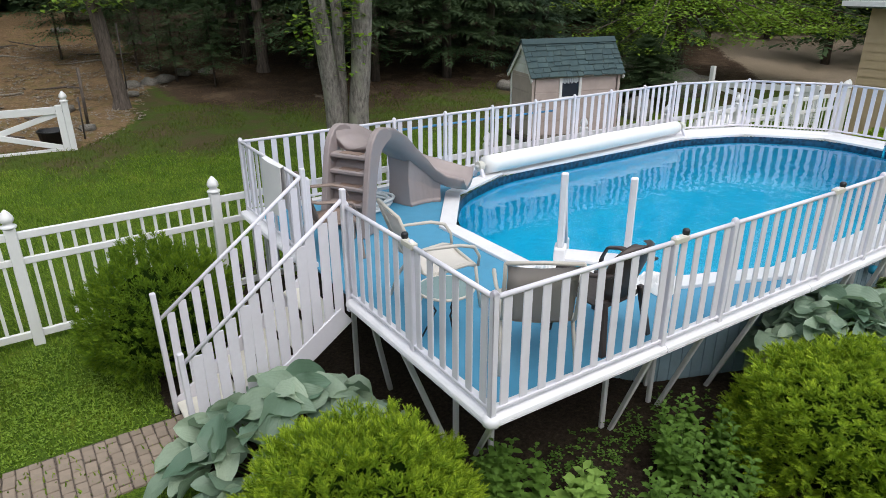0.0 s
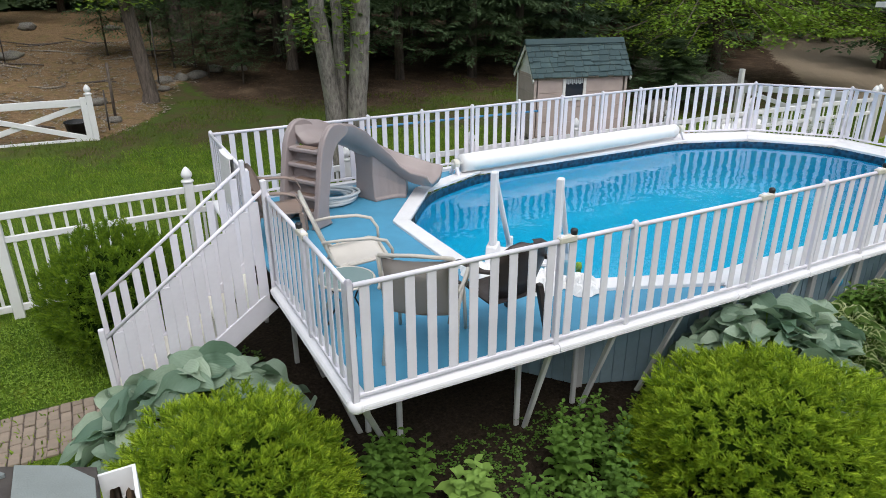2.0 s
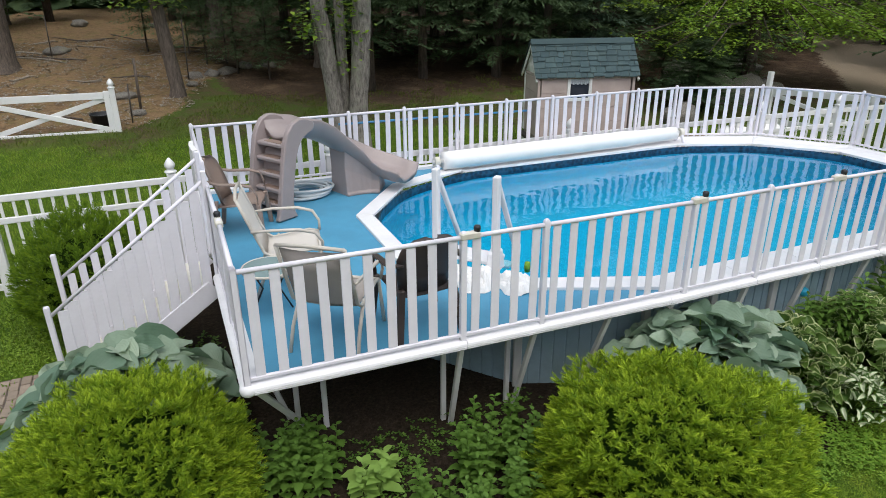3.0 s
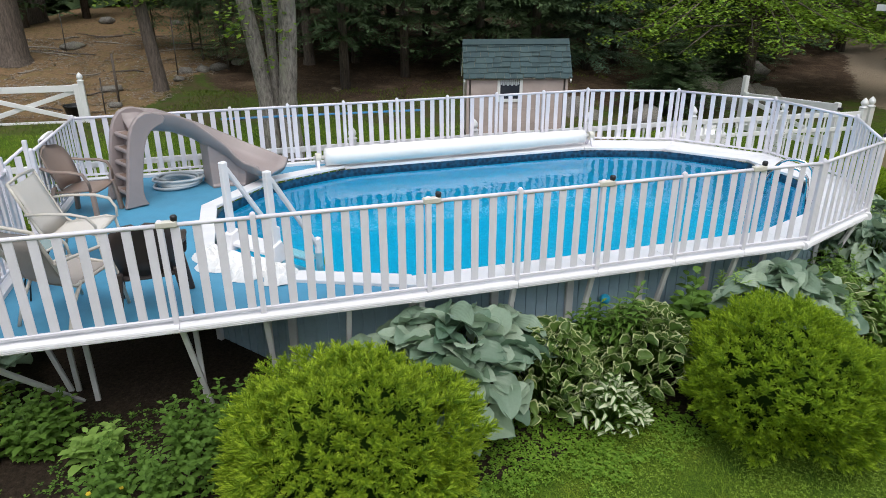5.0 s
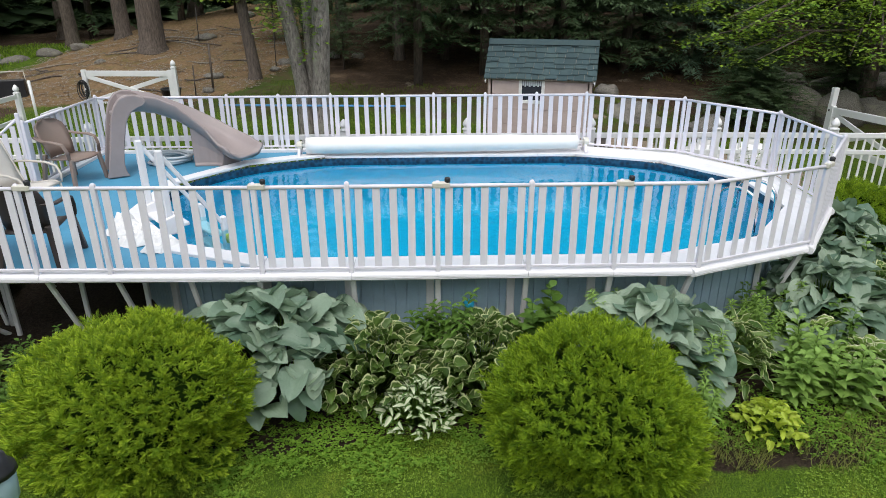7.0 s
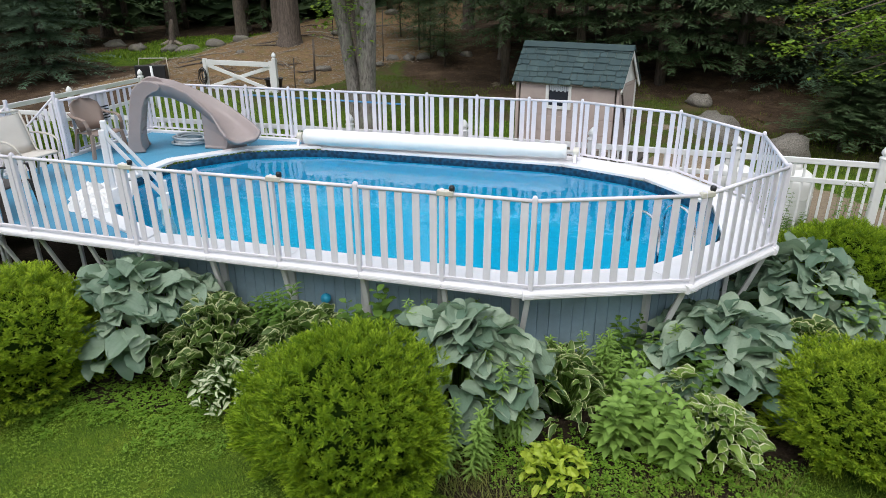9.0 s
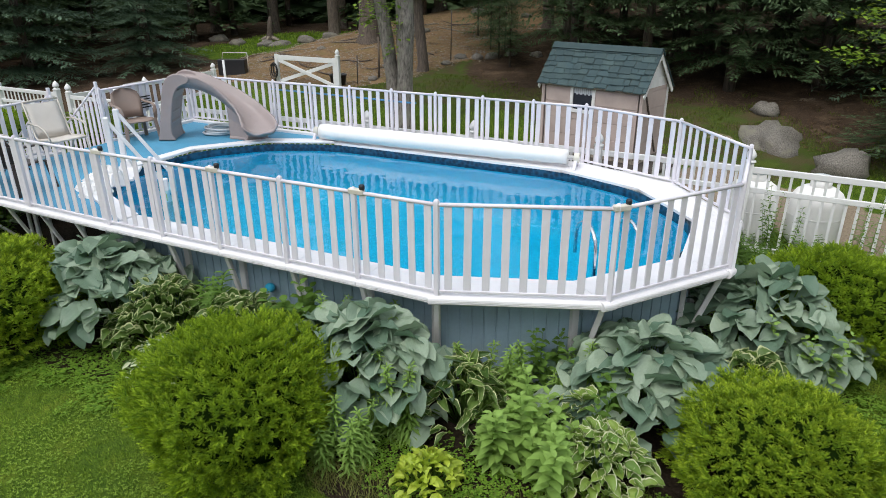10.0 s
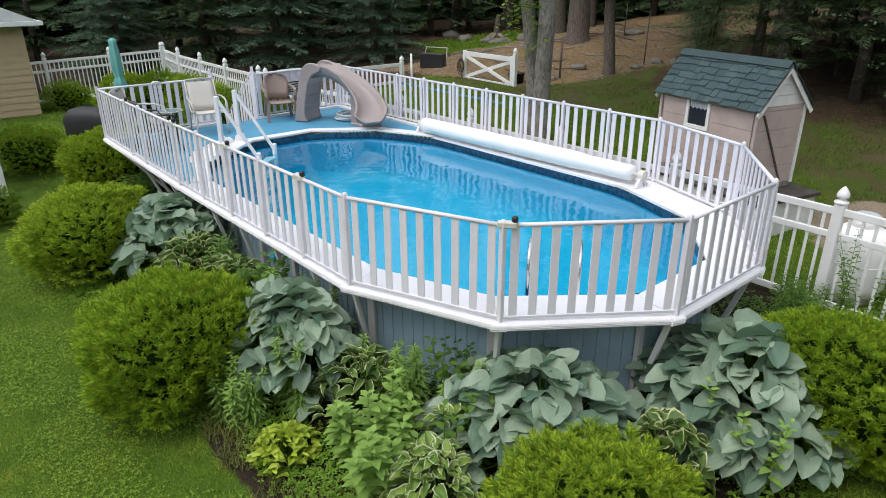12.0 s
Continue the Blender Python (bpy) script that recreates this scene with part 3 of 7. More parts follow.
for (ax, ay), (bx, by) in [((2.36, 2.90), (2.88, 3.80)), ((2.36, 4.25), (2.73, 4.02)), ((4.03, 2.90), (4.13, 3.36)), ((4.74, 2.90), (4.80, 3.36)), ((5.5, 2.86), (5.5, 3.3)), ((2.36, 4.7), (2.74, 5.1)),
                           ((2.80, 4.0), (2.80, 4.0)), ((3.02, 3.76), (3.02, 3.76)), ((4.08, 3.42), (4.08, 3.42)), ((4.77, 3.44), (4.77, 3.44)), ((2.56, 5.5), (2.56, 5.5)), ((2.5, 6.6), (2.5, 6.6)), ((2.5, 7.8), (2.5, 7.8)), ((3.9, 7.9), (3.9, 7.9))]:
    strut(deck, (ax, ay, low), (bx, by, 0.04), DOFF)
for x in (6.2, 7.15, 8.02, 8.93, 9.80):
    strut(pool, (x, FRONT + 0.05, low), (x, 3.16, 0.05), OFF, 0.055)
    strut(pool, (x, BACK - 0.05, low), (x, 7.68, 0.05), OFF, 0.055)
for k in range(1, 7):
    o, i = Vector(OUTER[k]), Vector(INNER_RIGHT[k - 1])
    w = (i - o)
    strut(pool, (o.x + w.x * 0.1, o.y + w.y * 0.1, low), (o.x + w.x * 0.8, o.y + w.y * 0.8, 0.05), OFF, 0.055)

# ---- railing of the pool ----
railing = thing("pool_railing", (2.32, FRONT, DECK), 0, "white aluminium pool railing with flat upright slats", "railing")
ROFF = Matrix.Translation((-2.32, -FRONT, -DECK))
slat_mesh = Geo().box((-0.037, -0.007, 0), (0.037, 0.007, 1.0)).mesh("slat", WHITE_RAIL, bevel=0.004)
post_mesh = Geo().loft([[(sx * w, sy * w, z) for sx, sy in ((-1, -1), (1, -1), (1, 1), (-1, 1))] for w, z in ((0.025, 0), (0.025, 0.97), (0.018, 0.99), (0.008, 0.998))]).mesh("post", WHITE_RAIL, bevel=0.006)


def rail_run(points, posts_at=None, skip_last=False, pitch=0.158):
    """Posts, rails and slats along a line of post places."""
    for i, p in enumerate(points):
        if i == len(points) - 1 and skip_last:
            break
        part("post", post_mesh, None, railing, "", ROFF @ pose(p[0], p[1], DECK - 0.02, 0, 0, 0))
    for p, q in zip(points, points[1:]):
        a, b = Vector(p), Vector(q)
        L = (b - a).length
        ang = math.degrees(math.atan2(b.y - a.y, b.x - a.x))
        part("top_rail", Geo().tube([(a.x, a.y, RAIL - 0.02), (b.x, b.y, RAIL - 0.02)], 0.02, 8), WHITE_RAIL, railing, "", ROFF, smooth=True)
        part("bottom_rail", Geo().beam((a.x, a.y, DECK + 0.075), (b.x, b.y, DECK + 0.075), 0.03, 0.03), WHITE_RAIL, railing, "", ROFF, bevel=0.005)
        n = max(1, round((L - 0.05) / pitch - 0.25))
        for k in range(n):
            c = a + (b - a) * ((k + 0.61) / (n + 0.14))
            lean = random.uniform(-0.5, 0.5)
            part("slat", slat_mesh, None, railing, "", ROFF @ pose(c.x, c.y, DECK + 0.07, 0, lean, ang) @ Matrix.Diagonal((1, 1, RAIL - DECK - 0.105, 1)))


FRONT_POSTS = [2.305, 4.01, 4.74, 6.26, 7.15, 8.02, 8.93, 9.80, 10.67]
rail_run([(x, front_y(x)) for x in FRONT_POSTS], skip_last=True)
rail_run([(10.67, FRONT), (12.15, 3.37), (13.09, 4.63), (13.09, 6.21), (12.15, 7.47), (10.67, BACK)], skip_last=True)
rail_run([(10.67, BACK), (9.81, BACK), (8.93, BACK), (8.05, BACK), (7.18, BACK), (6.30, BACK), (5.42, BACK), (4.55, BACK), (2.36, BACK)], skip_last=True)
rail_run([(2.36, BACK), (2.34, 5.93)])
rail_run([(2.32, 5.02), (2.32, 3.9)])
rail_run([(2.305, front_y(2.305)), (2.32, 3.9)], skip_last=True)


def rail_lamp(x, y, ang):
    """A small dark cap lamp on a cream bracket beside a post."""
    t = thing("rail_lamp", (x, y, RAIL), ang, "small black solar lamp clamped to the white top rail", "lamp", "rail lamps")
    part("bracket", Geo().box((-0.05, -0.03, -0.04), (0.115, 0.03, 0.018)), CREAM, t, "cream plastic bracket", bevel=0.01)
    part("cap", Geo().lathe([(0.02, 0.005), (0.027, 0.02), (0.029, 0.05), (0.021, 0.062), (0.0, 0.066)], 12, (0.095, 0, 0)), BLACK, t, smooth=True)


for x in (4.03, 6.26, 8.02, 9.80):
    rail_lamp(x, front_y(x), 0)
rail_lamp(12.15, 3.37, 40)
rail_lamp(2.32, 3.9, 90)

# ---- steps up to the deck ----
stairs = thing("deck_stairs", (0.80, 5.47, 0.05), 0, "white swing-up pool stairs with slatted side rails", "stairs")
SOFF = Matrix.Translation((-0.80, -5.47, -0.05))
FOOT_X, TOP_X = 0.83, 2.26
for y in (5.02, 5.92):
    part("stringer", Geo().beam((TOP_X, y, DECK - 0.12), (FOOT_X, y, 0.12), 0.035, 0.2), WHITE_RAIL, stairs, "", SOFF, bevel=0.006)
    hi = 2.33 if y < 5.5 else 2.31
    part("post", Geo().beam((TOP_X + 0.04, y, DECK - 0.1), (TOP_X + 0.04, y, hi), 0.05, 0.05, (0, 1, 0)), WHITE_RAIL, stairs, "", SOFF, bevel=0.008)
    part("post", Geo().beam((FOOT_X - 0.04, y, 0.04), (FOOT_X - 0.06, y, 1.38 if y > 5.5 else 1.2), 0.05, 0.05, (0, 1, 0)), WHITE_RAIL, stairs, "", SOFF, bevel=0.008)
    z_hi, z_lo = 2.24, 1.10
    part("handrail", Geo().tube([(TOP_X + 0.04, y, z_hi), (FOOT_X - 0.04, y, z_lo)], 0.019, 8), WHITE_RAIL, stairs, "", SOFF, smooth=True)
    many = 13 if y < 5.5 else 11
    for k in range(many):
        t = (k + 0.55) / many
        x = TOP_X + (FOOT_X - TOP_X) * t
        z0 = DECK - 0.16 + (0.12 - DECK + 0.12) * t
        z1 = z_hi - 0.03 + (z_lo - z_hi) * (TOP_X + 0.04 - x) / (TOP_X - FOOT_X + 0.08)
        part("slat", slat_mesh, None, stairs, "", SOFF @ pose(x, y, z0, 0, random.uniform(-1, 1), 0) @ Matrix.Diagonal((1.25 if y < 5.5 else 1.0, 1, z1 - z0, 1)))
for k in range(6):
    z = 0.2 + k * 0.175
    x = FOOT_X + 0.1 + k * 0.235
    part("tread", Geo().box((x - 0.13, 5.045, z - 0.03), (x + 0.14, 5.895, z)), CREAM, stairs, "cream ribbed plastic tread", SOFF, bevel=0.008)


# ---- vinyl fences and gates ----
def cap_profile():
    return [(0.078, 0.0), (0.085, 0.012), (0.078, 0.028), (0.05, 0.04), (0.047, 0.058), (0.066, 0.075), (0.074, 0.10), (0.066, 0.135), (0.042, 0.175), (0.016, 0.205), (0.0, 0.215)]


cap_mesh = Geo().lathe(cap_profile(), 14).mesh("post_cap", WHITE_VINYL, True)
vpost_mesh = Geo().box((-0.06, -0.06, 0), (0.06, 0.06, 1.0)).mesh("fence_post", WHITE_VINYL, bevel=0.008)
picket_mesh = Geo().box((-0.019, -0.01, 0), (0.019, 0.01, 1.0)).mesh("picket", WHITE_VINYL, bevel=0.003)


def vinyl_fence(posts, top, label, low_gap=0.13):
    """A closed-picket fence: posts with pointed caps, three rails, thin pickets."""
    x0, y0 = posts[0]
    f = thing("vinyl_fence", (x0, y0, ground_z(x0, y0)), 0, label, "fence")
    fo = Matrix.Translation((-x0, -y0, -ground_z(x0, y0)))
    for x, y in posts:
        g0 = ground_z(x, y) - 0.05
        lean = (random.uniform(-0.6, 0.6), random.uniform(-0.6, 0.6))
        mm = fo @ pose(x, y, g0, lean[0], lean[1], 0)
        h = top - 0.215 - g0
        post = part("fence_post", vpost_mesh, None, f, "", mm @ Matrix.Diagonal((1, 1, h, 1)))
        part("post_cap", cap_mesh, None, post, "pointed white cap", Matrix.Diagonal((1, 1, 1 / h, 1)) @ pose(0, 0, h))
    for p, q in zip(posts, posts[1:]):
        a, b = Vector((*p, 0)), Vector((*q, 0))
        L = (b - a).length
        ang = math.degrees(math.atan2(b.y - a.y, b.x - a.x))
        d = (b - a).normalized() * 0.055
        for z, h in ((top - 0.32, 0.09), (top - 0.62, 0.08), (ground_z(*p) + low_gap, 0.09)):
            part("rail", Geo().beam((a.x + d.x, a.y + d.y, z), (b.x - d.x, b.y - d.y, z), 0.045, h), WHITE_VINYL, f, "", fo, bevel=0.006)
        n = round(L / 0.148) - 1
        z0 = ground_z(*p) + low_gap
        for k in range(n):
            c = a + (b - a) * ((k + 1) / (n + 1))
            part("picket", picket_mesh, None, f, "", fo @ pose(c.x, c.y, z0, 0, 0, ang) @ Matrix.Diagonal((1, 1, top - 0.32 - z0, 1)))
    return f


vinyl_fence([(-1.82, 8.22), (-0.22, 8.25), (2.01, 8.29), (4.28, 8.33), (6.46, 8.33), (8.65, 8.34), (10.86, 8.29), (13.09, 8.23), (15.15, 8.12), (17.02, 7.95)],
            1.72, "white vinyl picket fence with pointed post caps behind the pool")


# ---- arborvitae globes ----
def frond(g, tip_light, base, axis, side, length, nodes, spread):
    """A flat feathery frond, deeply toothed along both sides, all one piece."""
    n0 = len(g.v)
    verts = [base + axis * length * j / nodes for j in range(nodes + 1)]
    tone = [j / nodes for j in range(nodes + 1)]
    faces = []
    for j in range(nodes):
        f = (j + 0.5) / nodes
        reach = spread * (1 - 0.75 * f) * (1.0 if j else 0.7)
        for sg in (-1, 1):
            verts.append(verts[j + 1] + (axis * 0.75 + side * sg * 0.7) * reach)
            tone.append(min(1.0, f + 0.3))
            faces.append((j, j + 1, len(verts) - 1))
    g.v.extend(verts)
    g.f.extend(tuple(i + n0 for i in q) for q in faces)
    tip_light.extend(tone)


# Stores the painted tip brightness, dark at the base and bright at the end.
def with_tip_light(me, tip_light):
    at = me.attributes.new("tip_light", "FLOAT", "POINT")
    at.data.foreach_set("value", tip_light)
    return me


def arbor_mesh(seed, plumes=1950, each=12, grow=1.0, squash=0.92, material=ARBOR):
    """A loosely clipped globe of radius 1: upswept plumes, each a cone of feathery fronds, with dark gaps between."""
    rng = random.Random(seed)
    g, tip_light = Geo(), []
    for i in range(plumes):
        u = 1 - 1.75 * (i + 0.5) / plumes
        th = i * 2.399963 + rng.gauss(0, 0.05)
        s = math.sqrt(max(0.0, 1 - u * u))
        n = Vector((s * math.cos(th), s * math.sin(th), u))
        if u < 0:
            wide = math.sqrt(1 - (0.62 * u) ** 2)
            n = Vector((wide * math.cos(th), wide * math.sin(th), u))
        lump = 0.97 + 0.24 * noise.noise(n * 1.2 + Vector((0, 0, seed))) + 0.18 * noise.noise(n * 2.4 + Vector((seed, 0, 0))) + 0.07 * noise.noise(n * 5.5 + Vector((0, seed, 0))) + rng.gauss(0, 0.028)
        root = n * lump * (0.70 if i % 3 == 0 else 0.83)
        root.z *= squash
        stem = (n * 0.8 + Vector((0, 0, 0.7)) + Vector((rng.gauss(0, 0.2), rng.gauss(0, 0.2), rng.gauss(0, 0.16)))).normalized()
        tall = rng.uniform(0.10, 0.175) * grow
        across = stem.orthogonal().normalized()
        for q in range(each):
            f = (q + 0.5) / each
            a = q * 2.399963 + seed + i
            out = Matrix.Rotation(a, 3, stem) @ across
            axis = (stem + out * (0.95 - 0.6 * f) + Vector((rng.gauss(0, 0.14), rng.gauss(0, 0.14), rng.gauss(0, 0.14)))).normalized()
            side = axis.cross(Vector((rng.gauss(0, 1), rng.gauss(0, 1), rng.gauss(0, 1)))).normalized()
            ln = tall * rng.uniform(0.42, 0.66) * (1.1 - 0.35 * f)
            k = len(tip_light)
            frond(g, tip_light, root + stem * tall * (0.05 + 0.75 * f), axis, side, ln, 4, ln * 0.48)
            # Painted shade: fronds deep in the plume stay dark, outer ones brighten.
            tip_light[k:] = [t * (0.2 + 0.8 * f) for t in tip_light[k:]]
    return with_tip_light(g.mesh("foliage", material, True), tip_light)


# An added dark ball inside each shrub, in place of shade between plumes.
def shade_core_mesh():
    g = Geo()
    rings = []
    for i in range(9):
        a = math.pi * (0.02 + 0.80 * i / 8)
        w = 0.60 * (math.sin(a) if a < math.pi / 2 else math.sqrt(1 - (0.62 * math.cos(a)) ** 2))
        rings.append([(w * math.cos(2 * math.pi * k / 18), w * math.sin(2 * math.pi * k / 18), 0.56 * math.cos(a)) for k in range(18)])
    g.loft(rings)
    return g.mesh("core", ARBOR_GAP_SHADE, True)


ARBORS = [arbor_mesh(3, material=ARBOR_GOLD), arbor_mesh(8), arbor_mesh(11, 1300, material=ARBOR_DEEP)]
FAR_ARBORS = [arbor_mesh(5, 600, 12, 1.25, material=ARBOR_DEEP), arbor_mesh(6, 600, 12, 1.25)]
SHADE_CORE = shade_core_mesh()


SHRUBS = []


def globe_shrub(x, y, r, top, label, k=0, far=False):
    """A rounded evergreen shrub whose crown ends at height top."""
    SHRUBS.append((x, y, r))
    gz = ground_z(x, y)
    t = thing("globe_shrub", (x, y, gz), random.uniform(0, 360), label, "shrub", "rounded evergreen shrubs")
    half = (top - gz) / 1.72
    sc = pose(0, 0, top - gz - half * 0.98) @ Matrix.Diagonal((r, r, half, 1))
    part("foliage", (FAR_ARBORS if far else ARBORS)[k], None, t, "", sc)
    part("core", SHADE_CORE, None, t, "", sc)
    part("stem", Geo().tube([(0, 0, -0.05), (0.02, 0, half * 0.6)], 0.05, 7), BARK_DARK, t, smooth=True)
    return t


GREEN_GLOBE = "rounded evergreen shrub with bright yellow-green scaly foliage"
DEEP_GLOBE = "rounded evergreen shrub with fresh green scaly foliage"
globe_shrub(5.33, 1.72, 1.10, 1.28, GREEN_GLOBE, 0)
globe_shrub(9.36, 1.47, 0.99, 1.32, DEEP_GLOBE, 1)
globe_shrub(13.75, 2.80, 0.92, 1.05, GREEN_GLOBE, 0)
globe_shrub(14.25, 5.75, 0.95, 1.32, DEEP_GLOBE, 1)
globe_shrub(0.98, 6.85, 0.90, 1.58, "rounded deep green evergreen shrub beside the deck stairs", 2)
globe_shrub(1.43, 3.05, 0.97, 1.33, GREEN_GLOBE, 0)
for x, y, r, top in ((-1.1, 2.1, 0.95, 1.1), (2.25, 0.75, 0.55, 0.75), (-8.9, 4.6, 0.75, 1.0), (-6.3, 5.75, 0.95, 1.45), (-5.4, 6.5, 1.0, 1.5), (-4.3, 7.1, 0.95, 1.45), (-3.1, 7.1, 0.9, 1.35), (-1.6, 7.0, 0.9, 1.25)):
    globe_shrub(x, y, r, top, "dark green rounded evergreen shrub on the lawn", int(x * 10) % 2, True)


# ---- fence and gates beyond the pool ----
vinyl_fence([(-2.23, 8.20), (-4.51, 8.24), (-6.75, 8.32), (-9.0, 8.45), (-11.35, 8.75)], 1.76, "white vinyl picket fence along the far garden")
vinyl_fence([(-11.35, 8.75), (-10.75, 6.6), (-10.2, 4.4), (-9.7, 2.3)][::-1][:3] + [(-11.33, 8.66)], 1.76, "white vinyl picket fence beside the tan house")


def farm_gate(a, b, z0, z1, label, cap_top=None, plain_top=None, sag=0.0):
    """A white gate leaf with crossed braces between two posts."""
    a, b = Vector((*a, 0)), Vector((*b, 0))
    g = thing("gate", (a.x, a.y, ground_z(a.x, a.y)), 0, label, "gate")
    go = Matrix.Translation((-a.x, -a.y, -ground_z(a.x, a.y)))
    d = (b - a).normalized()
    up = Vector((0, 0, 1))
    p, q = a + d * 0.12, b - d * 0.12 - up * sag

    def bar(s, e, w, h, name):
        part(name, Geo().beam(s, e, w, h), WHITE_VINYL, g, "", go, bevel=0.006)
    bar(p + up * z1, q + up * z1, 0.045, 0.15, "rail")
    bar(p + up * z0, q + up * z0, 0.045, 0.15, "rail")
    bar(p + up * (z0 + 0.06), q + up * (z1 - 0.06), 0.035, 0.11, "brace")
    bar(p + up * (z1 - 0.06) + d.cross(up) * 0.03, q + up * (z0 + 0.06) + d.cross(up) * 0.03, 0.03, 0.11, "brace")
    for e in (p, q):
        part("stile", Geo().beam(e + up * (z0 - 0.08), e + up * (z1 + 0.1), 0.09, 0.12, d), WHITE_VINYL, g, "", go, bevel=0.006)
    for e, top in ((a, cap_top), (b, plain_top)):
        if top:
            gz = ground_z(e.x, e.y) - 0.05
            part("gate_post", vpost_mesh, None, g, "", go @ pose(e.x, e.y, gz) @ Matrix.Diagonal((1, 1, top - 0.215 - gz, 1)))
            part("post_cap", cap_mesh, None, g, "", go @ pose(e.x, e.y, top - 0.215))
    for z in (z0 + 0.1, z1 - 0.02):
        part("hinge", Geo().beam(q + up * z, q + d * 0.14 + up * z, 0.07, 0.05), BLACK, g, "black steel hinge", go)
    part("latch", Geo().beam(p + up * (z1 - 0.02) - d * 0.12, p + up * (z1 - 0.02) + d * 0.06, 0.08, 0.06), BLACK, g, "black steel latch", go)
    return g


farm_gate((1.06, 15.28), (-1.58, 15.47), 0.78, 1.62, "closed white farm gate with crossed braces on the slope", 1.99, None)
farm_gate((16.98, 8.45), (17.3, 11.8), 0.62, 1.42, "white drive gate with braces standing open", None, None, 0.25)
hung = thing("gate_post", (17.28, 8.02, ground_z(17.28, 8.02)), 0, "white vinyl gate post with a pointed cap beside the fence end", "post")
part("fence_post", vpost_mesh, None, hung, "", pose(0, 0, -0.05) @ Matrix.Diagonal((1, 1, 1.5, 1)))
part("post_cap", cap_mesh, None, hung, "pointed white cap", pose(0, 0, 1.45))
solo("leaning_post", Geo().beam((17.3, 11.8, 0.2), (17.36, 11.85, 1.66), 0.12, 0.12, (0, 1, 0)), WHITE_VINYL, "plain white gate post beside the open drive gate", "post", bevel=0.008)
side = thing("rail_fence", (-2.0, 8.2, 0.1), 0, "single-rail white fence leading to the farm gate", "fence")
so = Matrix.Translation((2.0, -8.2, -0.1))
part("fence_post", vpost_mesh, None, side, "", so @ pose(-2.02, 13.17, ground_z(-2, 13.17)) @ Matrix.Diagonal((1, 1, 1.66 - 0.215 - ground_z(-2, 13.17), 1)))
part("post_cap", cap_mesh, None, side, "", so @ pose(-2.02, 13.17, 1.66 - 0.215))
part("fence_post", vpost_mesh, None, side, "", so @ pose(-2.3, 10.85, ground_z(-2.3, 10.85)) @ Matrix.Diagonal((1, 1, 1.52 - 0.215 - ground_z(-2.3, 10.85), 1)))
part("post_cap", cap_mesh, None, side, "", so @ pose(-2.3, 10.85, 1.52 - 0.215))
part("pole", Geo().tube([(-1.8, 13.4, 0.4), (-1.8, 13.4, 1.72)], 0.035, 8), WHITE_VINYL, side, "", so, smooth=True)
part("rail", Geo().beam((-2.0, 8.3, 1.38), (-2.02, 13.1, 1.38), 0.045, 0.11), WHITE_VINYL, side, "", so, bevel=0.006)
part("rail", Geo().beam((-2.0, 8.3, 0.75), (-2.02, 13.1, 0.85), 0.045, 0.09), WHITE_VINYL, side, "", so, bevel=0.006)

# ---- shed ----
shed = thing("garden_shed", (10.33, 10.62, ground_z(10.33, 10.62)), -15.1, "small faded pink board shed with a green shingle roof", "shed")
SZ = ground_z(10.33, 10.62)
F0, RZ = 0.90 - SZ, 2.80 - SZ
EZ = 2.17 - SZ
HL, DF, DB = 1.02, 0.46, 0.56


def board_wall(x0, x1, y, z0, z1, hole=None, step=0.3):
    """Lapped boards along x at y; hole = (xa, xb, za, zb)."""
    z = z0
    while z < z1 - 0.01:
        ze = min(z + step, z1)
        spans = [(x0, x1)]
        if hole and z < hole[3] - 0.02 and ze > hole[2] + 0.02:
            spans = [(x0, hole[0]), (hole[1], x1)]
            if z < hole[2]:
                part("board", Geo().box((hole[0], y - 0.014, z + 0.005), (hole[1], y + 0.014, hole[2])), PINK, shed, bevel=0.004)
            if ze > hole[3]:
                part("board", Geo().box((hole[0], y - 0.014, hole[3]), (hole[1], y + 0.014, ze)), PINK, shed, bevel=0.004)
        for a, b in spans:
            part("board", Geo().box((a, y - 0.014, z + 0.005), (b, y + 0.014, ze)), PINK, shed, bevel=0.004)
        z = ze


WIN = (-0.36, 0.06, 1.70 - SZ, 2.12 - SZ)
board_wall(-HL + 0.06, HL - 0.06, -DF, F0, EZ, WIN)
board_wall(-HL + 0.06, HL - 0.06, DB, F0, EZ)
for sx in (-1, 1):
    z = F0
    while z < EZ - 0.01:
        ze = min(z + 0.3, EZ)
        part("board", Geo().box((sx * HL - 0.014, -DF + 0.03, z + 0.005), (sx * HL + 0.014, DB - 0.03, ze)), PINK, shed, bevel=0.004)
        z = ze
    zs = EZ
    while zs < RZ - 0.08:
        ze = min(zs + 0.16, RZ - 0.06)
        fr = lambda zz: (-DF + 0.02 + (DF - 0.02) * (zz - EZ) / (RZ - EZ), DB - 0.02 - (DB - 0.02) * (zz - EZ) / (RZ - EZ))
        (a0, b0), (a1, b1) = fr(zs + 0.004), fr(ze)
        part("gable_board", Geo().loft([[(sx * HL + e, a0, zs + 0.004), (sx * HL + e, b0, zs + 0.004), (sx * HL + e, b1, ze), (sx * HL + e, a1, ze)] for e in (-0.012, 0.012)]), GABLE_WHITE, shed, "worn white gable board")
        zs = ze
    for y in (-DF, DB):
        part("corner_board", Geo().box((sx * HL - 0.03, y - 0.03, F0 - 0.02), (sx * HL + 0.03, y + 0.03, EZ)), PINK if y < 0 else GABLE_WHITE, shed, bevel=0.005)
